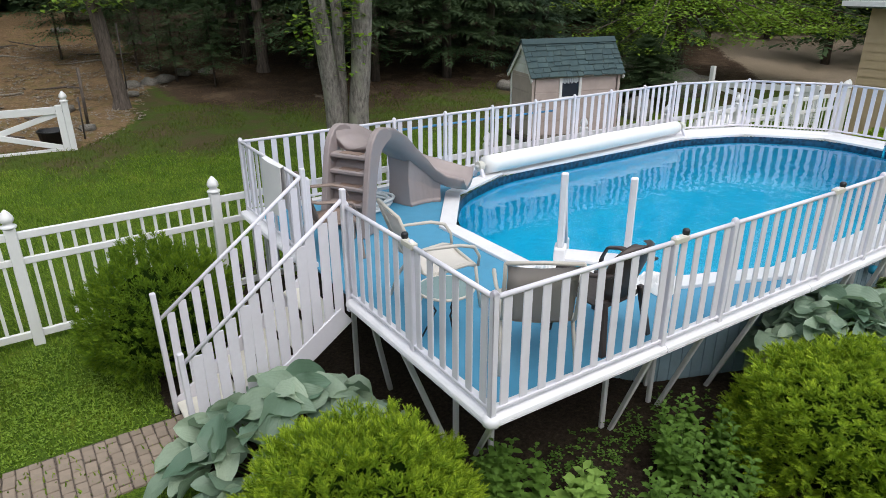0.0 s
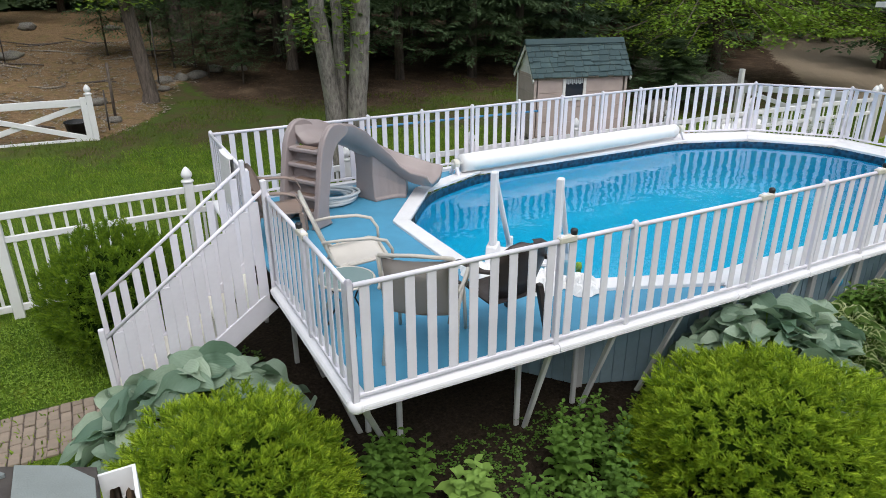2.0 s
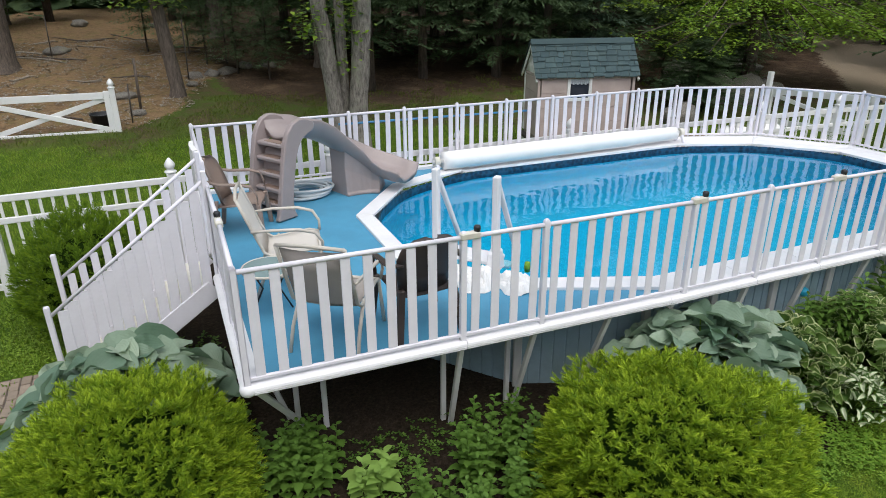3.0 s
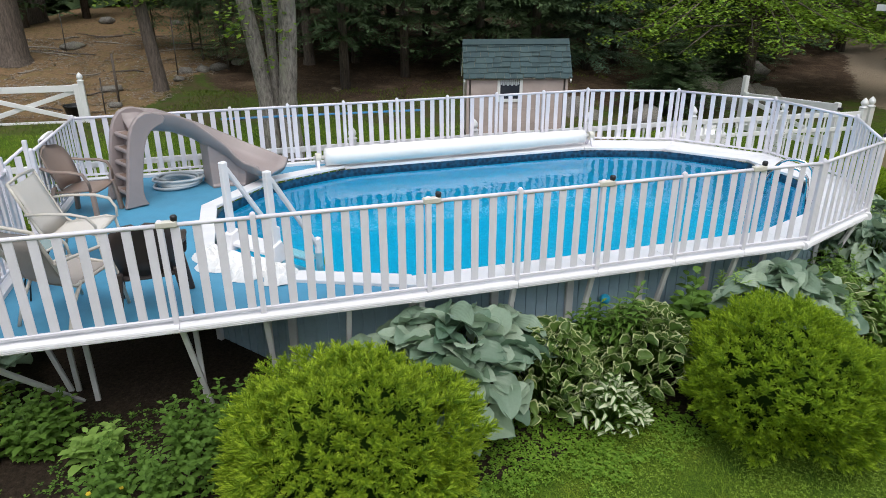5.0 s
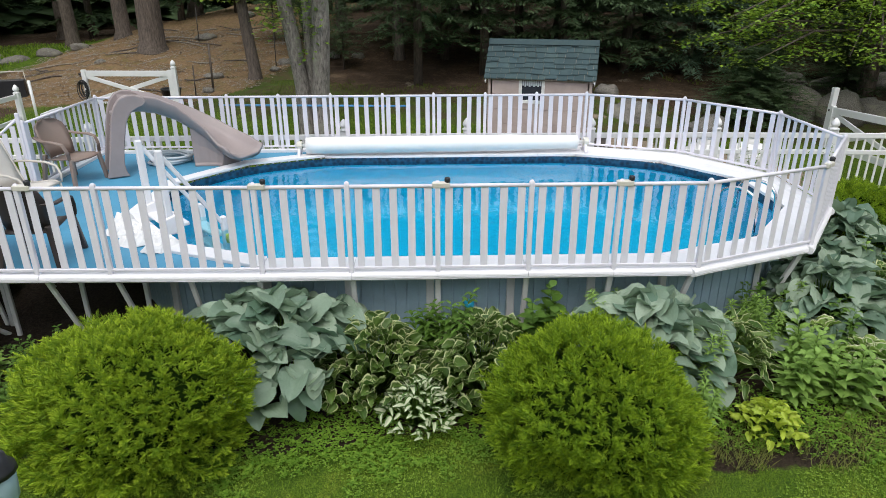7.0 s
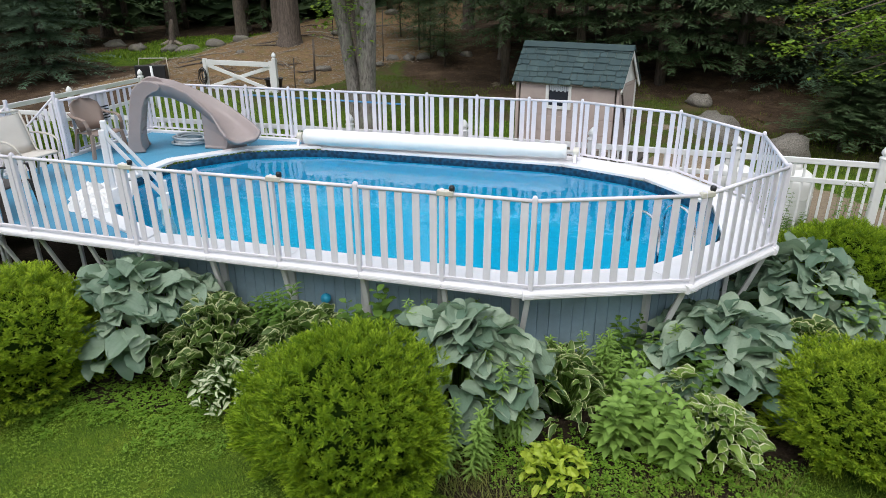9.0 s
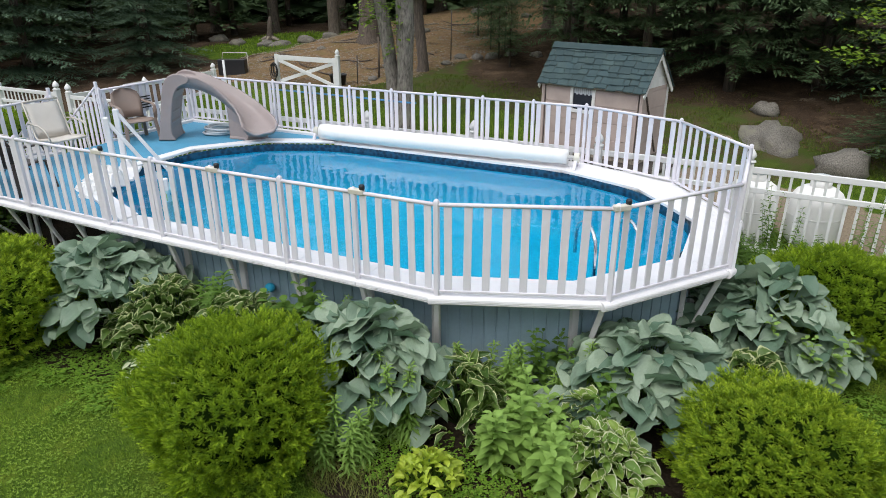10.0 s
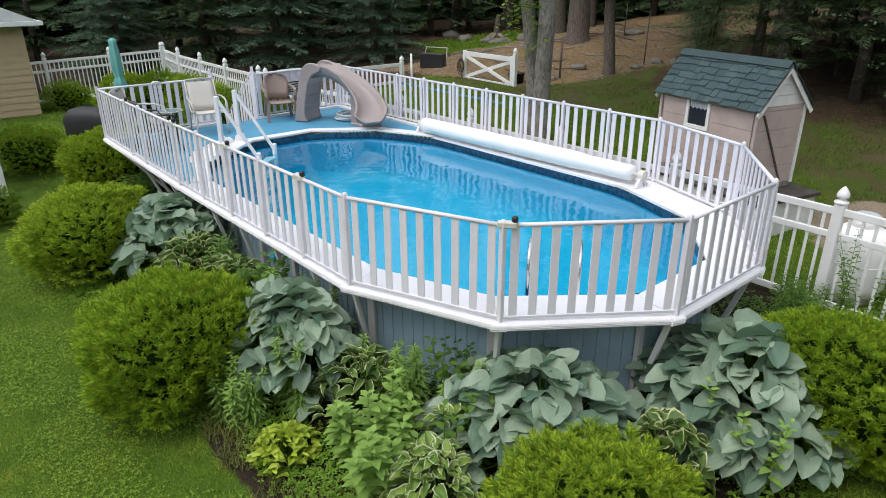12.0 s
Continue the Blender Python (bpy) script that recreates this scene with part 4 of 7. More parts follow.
window_frame = part("window_frame", Geo().box((WIN[0] - 0.05, -DF - 0.035, WIN[2] - 0.05), (WIN[0] + 0.01, -DF - 0.01, WIN[3] + 0.02)).box((WIN[1] - 0.01, -DF - 0.035, WIN[2] - 0.05), (WIN[1] + 0.05, -DF - 0.01, WIN[3] + 0.02))
     .box((WIN[0] - 0.05, -DF - 0.04, WIN[2] - 0.06), (WIN[1] + 0.05, -DF - 0.012, WIN[2])).box((WIN[0] - 0.05, -DF - 0.04, WIN[3]), (WIN[1] + 0.05, -DF - 0.012, WIN[3] + 0.04)), GABLE_WHITE, shed, "white window frame")
pane_m = Nodes("dark_pane")
pane_m.b.inputs["Base Color"].default_value = (0.02, 0.025, 0.035, 1)
pane_m.b.inputs["Roughness"].default_value = 0.08
part("pane", Geo().box((WIN[0], -DF - 0.008, WIN[2]), (WIN[1], -DF + 0.004, WIN[3])), pane_m.m, window_frame, "dark glass pane")
valance = Geo()
for k in range(9):
    x = WIN[0] + 0.02 + k * 0.043
    valance.box((x, -DF - 0.012, WIN[3] - 0.13 - 0.02 * (k % 2)), (x + 0.036, -DF - 0.0085, WIN[3] - 0.02))
part("curtain", valance, HOSE, window_frame, "grey lace curtain behind the pane")
part("cross_brace", Geo().beam((HL + 0.02, -DF + 0.1, EZ - 0.12), (HL + 0.02, DB - 0.3, F0 + 0.05), 0.02, 0.05, (1, 0, 0)), BARK_DARK, shed, "brown diagonal brace")
part("floor", Geo().box((-HL, -DF, F0 - 0.08), (HL, DB, F0)), DEADWOOD, shed)
for side_y, dd in ((-1, DF + 0.09), (1, DB + 0.09)):
    slope = Vector((0, side_y * dd, EZ - RZ - 0.05))
    sd = slope.normalized()
    nr = Vector((0, side_y * abs(sd.z), abs(sd.y)))
    base = Vector((0, 0, RZ))
    deckp = Geo().beam(base - nr * 0.02, base + slope - nr * 0.02, 2 * HL + 0.16, 0.025, nr)
    part("roof_board", deckp, DEADWOOD, shed)
    rows = 7
    for r in range(rows):
        x = -HL - 0.1
        while x < HL + 0.08:
            w = 0.09 if r % 2 and x < -HL - 0.09 else random.choice((0.13, 0.17, 0.2, 0.24))
            xe = min(x + w, HL + 0.1)
            lo = base + slope * min(1.02, (r + 1) / rows + random.uniform(-0.01, 0.04)) + nr * random.uniform(0.012, 0.026)
            hi = base + slope * max(0.0, (r - 0.15) / rows) + nr * 0.004
            part("shingle", Geo().add([(x + 0.004, hi.y, hi.z), (xe - 0.004, hi.y, hi.z), (xe - 0.004, lo.y, lo.z), (x + 0.004, lo.y, lo.z),
                                       (x + 0.004, hi.y, hi.z + 0.004), (xe - 0.004, hi.y, hi.z + 0.004), (xe - 0.004, lo.y, lo.z + 0.018), (x + 0.004, lo.y, lo.z + 0.018)],
                                      [(0, 3, 2, 1), (4, 5, 6, 7), (0, 1, 5, 4), (1, 2, 6, 5), (2, 3, 7, 6), (3, 0, 4, 7)]), SHINGLE, shed)
            x = xe
    part("ridge_cap", Geo().beam(Vector((-HL - 0.09, side_y * 0.055, RZ + 0.0)), Vector((HL + 0.09, side_y * 0.055, RZ + 0.0)), 0.13, 0.016, nr), SHINGLE, shed)
    for sx in (-1, 1):
        part("bargeboard", Geo().beam(Vector((sx * (HL + 0.07), 0, RZ - 0.075)), Vector((sx * (HL + 0.07), 0, RZ - 0.075)) + slope, 0.02, 0.07), GABLE_WHITE, shed)
plat = thing("shed_platform", (10.6, 10.5, SZ), -15.1, "low white-sided platform under the shed with a dark top", "platform")
part("skirt", Geo().box((-1.35, -0.62, -0.1), (1.15, 0.75, F0 - 0.16)), GABLE_WHITE, plat, bevel=0.01)
part("top", Geo().box((-1.4, -0.66, F0 - 0.16), (1.2, 0.8, F0 - 0.09)), IRON, plat, bevel=0.01)

# ---- slide ----
slide = thing("pool_slide", (3.04, 6.65, DECK), 29.9, "taupe moulded plastic pool slide with a five-step ladder", "slide")


def arc_panel(v):
    """Curved side panel of the ladder, standing at v, with a rolled outer edge."""
    prof = [(-0.06, 0.0), (-0.035, 0.06), (0.0, 0.2), (0.045, 0.42), (0.10, 0.72), (0.155, 0.95), (0.21, 1.07), (0.29, 1.16), (0.39, 1.20), (0.50, 1.195), (0.61, 1.15), (0.65, 1.09),
            (0.61, 1.03), (0.52, 1.0), (0.43, 0.95), (0.37, 0.87), (0.32, 0.75), (0.28, 0.58), (0.235, 0.38), (0.21, 0.2), (0.22, 0.08), (0.26, 0.0)]
    g = Geo()
    g.loft([[(u, v + e, z) for u, z in prof] for e in (-0.04, 0.04)])
    return g


part("side_panel", arc_panel(-0.28), SLIDE, slide, bevel=0.014)
part("side_panel", arc_panel(0.29), SLIDE, slide, bevel=0.014)
part("back_panel", Geo().loft([[(u, -0.25, z), (u + 0.03, -0.25, z), (u + 0.03, 0.255, z), (u, 0.255, z)] for u, z in ((0.20, 0.0), (0.17, 0.2), (0.195, 0.38), (0.24, 0.58), (0.28, 0.75), (0.35, 0.88))]), SLIDE, slide)
for k in range(5):
    z = 0.17 + k * 0.185
    u = 0.03 + z * 0.16
    tread = part("tread", Geo().box((u, -0.25, z - 0.055), (u + 0.15, 0.26, z)), SLIDE, slide, bevel=0.014)
    part("tread_grip", Geo().box((u + 0.02, -0.14, z + 0.001), (u + 0.13, 0.14, z + 0.006)), TREAD, tread, "brown non-slip strip")
back = Matrix.Rotation(radians(-29.9), 4, "Z") @ Matrix.Translation((-3.12, -6.59, -DECK))
path = [Vector(p) for p in ((3.40, 6.76, 2.24), (3.58, 6.87, 2.25), (3.80, 7.00, 2.195), (4.05, 7.13, 2.06), (4.30, 7.22, 1.88), (4.55, 7.24, 1.715), (4.74, 7.20, 1.585), (4.92, 7.10, 1.505), (5.06, 6.99, 1.475), (5.15, 6.89, 1.475))]
walls = [0.15, 0.155, 0.155, 0.15, 0.15, 0.145, 0.135, 0.125, 0.11, 0.09]
rings = []
for i, p in enumerate(path):
    d = (path[min(i + 1, len(path) - 1)] - path[max(i - 1, 0)])
    d.z = 0
    d.normalize()
    s = Vector((-d.y, d.x, 0))
    w, h = 0.265 + (0.025 if i > 6 else 0), walls[i]
    bank = 0.02 if 3 < i < 8 else 0.0
    sec = [(-w - 0.03, h - bank - 0.02), (-w - 0.005, h * 0.3), (-w * 0.8, -0.06), (-w * 0.4, -0.10), (w * 0.4, -0.10), (w * 0.8, -0.06), (w + 0.005, h * 0.3), (w + 0.03, h + bank - 0.02), (w + 0.03, h + bank), (w + 0.005, h + bank + 0.012), (w - 0.02, h + bank),
           (w * 0.86, h * 0.35), (w * 0.6, -0.01), (w * 0.25, -0.04), (-w * 0.25, -0.04), (-w * 0.6, -0.01), (-w * 0.86, h * 0.35), (-w + 0.02, h - bank), (-w - 0.005, h - bank + 0.012), (-w - 0.03, h - bank)]
    rings.append([back @ (p + s * a + Vector((0, 0, b))) for a, b in sec])
part("chute", Geo().loft(rings), SLIDE, slide, smooth=True)
sup = Geo()
rings = []
for i, f in ((3, 0.7), (4, 0.25), (4, 0.75), (5, 0.3), (6, 0.0), (6, 0.55)):
    p = path[i].lerp(path[i + 1], f)
    d = path[i + 1] - path[i]
    d.z = 0
    d.normalize()
    s = Vector((-d.y, d.x, 0))
    h = p.z - DECK
    ring = [(0.215, 0.0), (0.215, 0.035), (0.19, 0.05), (0.165, h * 0.55), (0.19, h - 0.03), (-0.19, h - 0.03), (-0.165, h * 0.55), (-0.19, 0.05), (-0.215, 0.035), (-0.215, 0.0)]
    rings.append([back @ (Vector((p.x, p.y, DECK - 0.012)) + s * u + Vector((0, 0, v))) for u, v in ring])
part("support", sup.loft(rings), SLIDE, slide, bevel=0.008)

# ---- white A-frame ladder ----
lad = thing("pool_ladder", (4.70, 4.28, DECK), -50.0, "white resin A-frame ladder over the pool edge", "ladder")
for sx in (-0.333, 0.333):
    part("side_post", Geo().box((sx - 0.035, -0.04, 0), (sx + 0.035, 0.04, 0.995)), WHITE_COPING, lad, bevel=0.012)
    part("brace", Geo().beam((sx, 0.02, 0.93), (sx, 0.62, -0.02), 0.05, 0.05), WHITE_COPING, lad, bevel=0.01)
    part("inner_post", Geo().box((sx - 0.035, 0.6, -1.0), (sx + 0.035, 0.67, 0.07)), WHITE_COPING, lad, bevel=0.012)
    part("foot_bracket", Geo().loft([[(sx - 0.06, -0.1, 0.0), (sx + 0.06, -0.1, 0.0), (sx + 0.06, 0.14, 0.0), (sx - 0.06, 0.14, 0.0)], [(sx - 0.06, -0.06, 0.2), (sx + 0.06, -0.06, 0.2), (sx + 0.06, 0.06, 0.24), (sx - 0.06, 0.06, 0.24)]]), WHITE_COPING, lad, bevel=0.012)
part("platform", Geo().box((-0.36, -0.05, 0.06), (0.36, 0.22, 0.11)), WHITE_COPING, lad, bevel=0.012)
for k in range(4):
    tread = part("tread", Geo().box((-0.3, 0.5 + 0.02 * k, -0.2 - 0.22 * k), (0.3, 0.66 + 0.02 * k, -0.16 - 0.22 * k)), WHITE_COPING, lad, bevel=0.01)
float_ob = thing("pool_dispenser", (4.70 + 0.75 * math.cos(radians(40)) + 0.2, 4.28 + 0.6 * math.sin(radians(40)) - 0.35, 1.06), 0, "small yellow floating dispenser beside the ladder", "dispenser")
part("body", Geo().lathe([(0.03, -0.06), (0.035, 0.0), (0.03, 0.05), (0.0, 0.06)], 10), YELLOW, float_ob, smooth=True)


def lumpy(seed, rx, ry, rz, n=16, rough=0.22):
    rng = Vector((seed * 3.1, seed * 1.7, 0))
    rings = []
    for i in range(9):
        a = math.pi * (0.04 + 0.92 * i / 8)
        ring = []
        for k in range(n):
            b = 2 * math.pi * k / n
            v = Vector((math.sin(a) * math.cos(b), math.sin(a) * math.sin(b), math.cos(a)))
            f = 1 + rough * noise.noise(v * 1.8 + rng) + rough * 0.5 * noise.noise(v * 4.5 + rng)
            ring.append((v.x * rx * f, v.y * ry * f, max(-rz * 0.55, v.z * rz * f)))
        rings.append(ring)
    return Geo().loft(rings)


def crumpled(seed, rx, ry, h):
    """A slack cloth bag: a low heap with sharp folds and an uneven outline."""
    rings = []
    for j in range(9):
        f = max(0.02, j / 8)
        ring = []
        for k in range(36):
            a = 2 * math.pi * k / 36
            out = 1 + 0.22 * noise.noise((1.6 * math.cos(a), 1.6 * math.sin(a), seed)) + 0.08 * noise.noise((5 * math.cos(a), 5 * math.sin(a), seed))
            x, y = rx * f * out * math.cos(a), ry * f * out * math.sin(a)
            fold = abs(noise.noise((x * 9, y * 9, seed * 3.1))) + 0.5 * abs(noise.noise((x * 21, y * 21, seed)))
            ring.append((x, y, max(0.0, h * (1 - f ** 2.5) + (0.11 * fold - 0.02) * (1 - 0.75 * f ** 4))))
        rings.append(ring)
    return Geo().loft(rings[::-1])


for i, (x, y, rx, ry) in enumerate(((4.40, 4.12, 0.30, 0.2), (4.66, 3.84, 0.28, 0.19), (4.93, 3.64, 0.24, 0.17), (4.2, 4.38, 0.2, 0.15))):
    solo("weight_bag", crumpled(i + 1, rx, ry, 0.10), TOWEL, "crumpled white weight bag at the foot of the ladder", "bag", "weight bags", m=pose(x, y, DECK - 0.008, 0, 0, 35 * i))

# chrome ladder at the far end
lr = thing("steel_ladder", (11.88, 4.40, DECK), 38.0, "chrome grab-rail pool ladder on the ledge", "ladder")
for sx in (-0.24, 0.24):
    pts = [(sx, -0.25, 0.0), (sx, -0.25, 0.22)] + [(sx, 0.0 - 0.25 * math.cos(a), 0.22 + 0.2 * math.sin(a)) for a in [math.pi * k / 8 for k in range(1, 8)]] + [(sx, 0.25, 0.2), (sx, 0.27, -0.55)]
    part("grab_rail", Geo().tube([(p[0], -p[1], p[2]) for p in pts], 0.02, 8), CHROME, lr, smooth=True)

# ---- solar cover roller ----
roller = thing("cover_roller", (8.2, 7.72, DECK), 1.4, "long white rolled pool cover on a reel", "cover reel")
g = Geo()
rings = []
for k in range(25):
    x = -2.3 + 4.6 * k / 24
    r = 0.118 + 0.006 * noise.noise((x * 2, 0, 0)) + 0.022 * (1 - smooth(1.25, 1.5, x))
    rings.append([(x, r * math.cos(a), 0.17 + r * math.sin(a)) for a in [2 * math.pi * j / 18 for j in range(18)]])
part("rolled_cover", g.loft(rings), ROLL_WHITE, roller, "rolled white bubble cover", smooth=True)
part("axle", Geo().tube([(-2.48, 0, 0.17), (2.5, 0, 0.17)], 0.03, 10), STRUT, roller, smooth=True)
for x in (-2.42, 2.44):
    part("end_stand", Geo().beam((x, -0.12, 0.0), (x, 0, 0.2), 0.05, 0.05, (1, 0, 0)).beam((x, 0.12, 0.0), (x, 0, 0.2), 0.05, 0.05, (1, 0, 0)), WHITE_RAIL, roller, bevel=0.006)
    part("wheel", Geo().tube([(x - 0.03, 0, 0.17), (x + 0.05, 0, 0.17)], 0.075, 12), CREAM, roller)

# ---- hose ----
hose = Geo()
pts = []
for k in range(150):
    a = k * 0.28
    r = 0.25 + 0.05 * math.sin(k * 0.11) + 0.02 * math.sin(k * 0.53)
    pts.append((r * math.cos(a) * 1.15, r * math.sin(a), 0.022 + 0.035 * ((k / 150) * 3.2) + 0.008 * math.sin(k * 0.4)))
solo("hose_coil", hose.tube(pts, 0.021, 7), HOSE, "grey ribbed vacuum hose coiled on the blue deck", "hose", m=pose(3.73, 7.38, DECK - 0.01), smooth=True)


# ---- chairs ----
def sheet(profile, x0, x1, t=0.012, sag=0.02, n=6):
    """A sling: the profile (y, z) swept from x0 to x1 with a slight sag."""
    rings = []
    for y, z in profile:
        ring = []
        for k in range(n + 1):
            s = k / n
            dz = -sag * 4 * s * (1 - s)
            ring.append((x0 + (x1 - x0) * s, y, z + dz))
        for k in range(n, -1, -1):
            s = k / n
            dz = -sag * 4 * s * (1 - s)
            ring.append((x0 + (x1 - x0) * s, y + t * 0.6, z + dz - t * 0.7))
        rings.append(ring)
    return Geo().loft(rings)


def sling_chair(x, y, facing, label, sling_mat=SLING, frame_mat=TAN_FRAME):
    """A sling armchair that faces along the given heading (0 is +y)."""
    c = thing("patio_chair", (x, y, DECK - 0.012), facing, label, "chair", "chairs on the deck")
    part("seat_sling", sheet([(0.27, 0.43), (0.2, 0.45), (0.0, 0.42), (-0.18, 0.40), (-0.22, 0.42)], -0.25, 0.25), sling_mat, c, smooth=True)
    part("back_sling", sheet([(-0.21, 0.42), (-0.27, 0.55), (-0.34, 0.75), (-0.42, 0.95)], -0.25, 0.25), sling_mat, c, smooth=True)
    for sx in (-0.27, 0.27):
        part("frame_side", Geo().tube([(sx, 0.28, 0.42), (sx, 0.2, 0.44), (sx, -0.16, 0.39), (sx, -0.23, 0.44), (sx, -0.35, 0.75), (sx, -0.43, 0.97)], 0.016, 7), frame_mat, c, smooth=True)
        part("armrest", Geo().tube([(sx * 1.1, -0.33, 0.66), (sx * 1.18, -0.15, 0.67), (sx * 1.2, 0.1, 0.66), (sx * 1.18, 0.24, 0.62), (sx * 1.12, 0.3, 0.52), (sx * 1.05, 0.3, 0.42)], [0.013, 0.015, 0.017, 0.017, 0.014, 0.013], 8), frame_mat, c, smooth=True)
        part("leg", Geo().tube([(sx, 0.28, 0.42), (sx * 1.04, 0.3, 0.2), (sx * 1.06, 0.33, 0.0)], 0.016, 7), frame_mat, c, smooth=True)
        part("leg", Geo().tube([(sx, -0.1, 0.42), (sx * 1.04, -0.26, 0.2), (sx * 1.06, -0.34, 0.0)], 0.016, 7), frame_mat, c, smooth=True)
    part("top_bar", Geo().tube([(-0.27, -0.43, 0.97), (0, -0.445, 0.985), (0.27, -0.43, 0.97)], 0.016, 7), frame_mat, c, smooth=True)
    part("front_bar", Geo().tube([(-0.27, 0.28, 0.42), (0.27, 0.28, 0.42)], 0.016, 7), frame_mat, c, smooth=True)
    return c


def resin_chair(x, y, facing, label, material):
    """A moulded armchair with a rounded solid back and bent arms."""
    c = thing("resin_chair", (x, y, DECK - 0.012), facing, label, "chair", "chairs on the deck")
    rings = []
    for v, (yy, z, half) in enumerate(((-0.2, 0.40, 0.22), (-0.24, 0.55, 0.25), (-0.30, 0.72, 0.27), (-0.35, 0.84, 0.24), (-0.375, 0.90, 0.15), (-0.38, 0.915, 0.05))):
        n = 8
        ring = []
        for e in (0.0, -0.018):
            order = range(n + 1) if e == 0.0 else range(n, -1, -1)
            for k in order:
                s = 2 * k / n - 1
                ring.append((s * half, yy + 0.07 * s * s + e, z))
        rings.append(ring)
    part("backrest", Geo().loft(rings), material, c, smooth=True)
    part("seat", sheet([(0.25, 0.39), (0.2, 0.42), (0.0, 0.40), (-0.22, 0.39)], -0.25, 0.25, 0.025, 0.015), material, c, smooth=True)
    for sx in (-1, 1):
        part("arm", Geo().loft([[(sx * (p[0] + a), p[1], p[2] + b) for a, b in ((-0.03, -0.012), (0.03, -0.012), (0.03, 0.012), (-0.03, 0.012))] for p in ((0.27, -0.31, 0.70), (0.31, -0.15, 0.665), (0.32, 0.08, 0.66), (0.31, 0.2, 0.63), (0.30, 0.25, 0.52), (0.28, 0.25, 0.40))]), material, c, bevel=0.006)
        part("leg", Geo().loft([[(sx * (0.26 + k + a), 0.25 + k * 0.6 + b, z) for a, b in ((-0.03, -0.025), (0.03, -0.025), (0.03, 0.025), (-0.03, 0.025))] for z, k in ((0.41, 0.0), (0.0, 0.05))]), material, c, bevel=0.008)
        part("leg", Geo().loft([[(sx * (0.23 + k + a), -0.22 - k * 1.2 + b, z) for a, b in ((-0.03, -0.025), (0.03, -0.025), (0.03, 0.025), (-0.03, 0.025))] for z, k in ((0.45, 0.0), (0.0, 0.06))]), material, c, bevel=0.008)
    return c


sling_chair(2.98, 4.60, -100, "oatmeal sling patio chair with tan curved arms facing the pool")
sling_chair(3.12, 3.38, -36, "taupe sling patio chair with a pale frame by the deck corner", SLING_TAUPE)
resin_chair(3.80, 3.34, 4, "dark brown resin armchair at the front railing", DARK_RESIN)
resin_chair(2.72, 6.27, -107, "mocha resin armchair beside the slide", RESIN)
glass_m = painted("frosted_glass", (0.20, 0.28, 0.28), 0.15, (0.3, 0.35, 0.35), 0.3)
tb = thing("side_table", (2.68, 3.98, DECK - 0.012), 0, "small round glass-topped side table with black wire legs", "table")
part("tabletop", Geo().lathe([(0.0, 0.455), (0.225, 0.455), (0.225, 0.468), (0.0, 0.468)], 24), glass_m, tb, "speckled glass top")
part("rim", Geo().tube([(0.23 * math.cos(2 * math.pi * k / 24), 0.23 * math.sin(2 * math.pi * k / 24), 0.46) for k in range(25)], 0.012, 7), TAN_FRAME, tb, smooth=True)
for k in range(3):
    a = 2 * math.pi * k / 3 + 0.4
    part("leg", Geo().tube([(0.2 * math.cos(a), 0.2 * math.sin(a), 0.45), (0.08 * math.cos(a), 0.08 * math.sin(a), 0.25), (0.2 * math.cos(a), 0.2 * math.sin(a), 0.0)], 0.009, 6), BLACK, tb, smooth=True)
towel = Geo().loft([[(2.30 + sx * 0.03 + 0.01 * math.sin(y * 9), y, z) for y in [6.5 + 0.09 * k for k in range(7)]] for sx, z in ((-1.4, 1.62), (-1.2, 1.9), (-0.9, 2.185), (0.9, 2.195), (1.3, 1.95), (1.5, 1.7))], closed=False, caps=False)
tw = solo("beach_towel", towel, TOWEL, "white towel with a black striped end hung over the railing", "towel")
sol = tw.modifiers.new("thickness", "SOLIDIFY")
sol.thickness = 0.012
stripe = Geo()
for k in range(5):
    stripe.box((2.352, 6.52 + 0.02, 1.70 + 0.05 * k), (2.358, 7.0, 1.722 + 0.05 * k))
part("stripe", stripe, BLACK, tw, "black stripes")

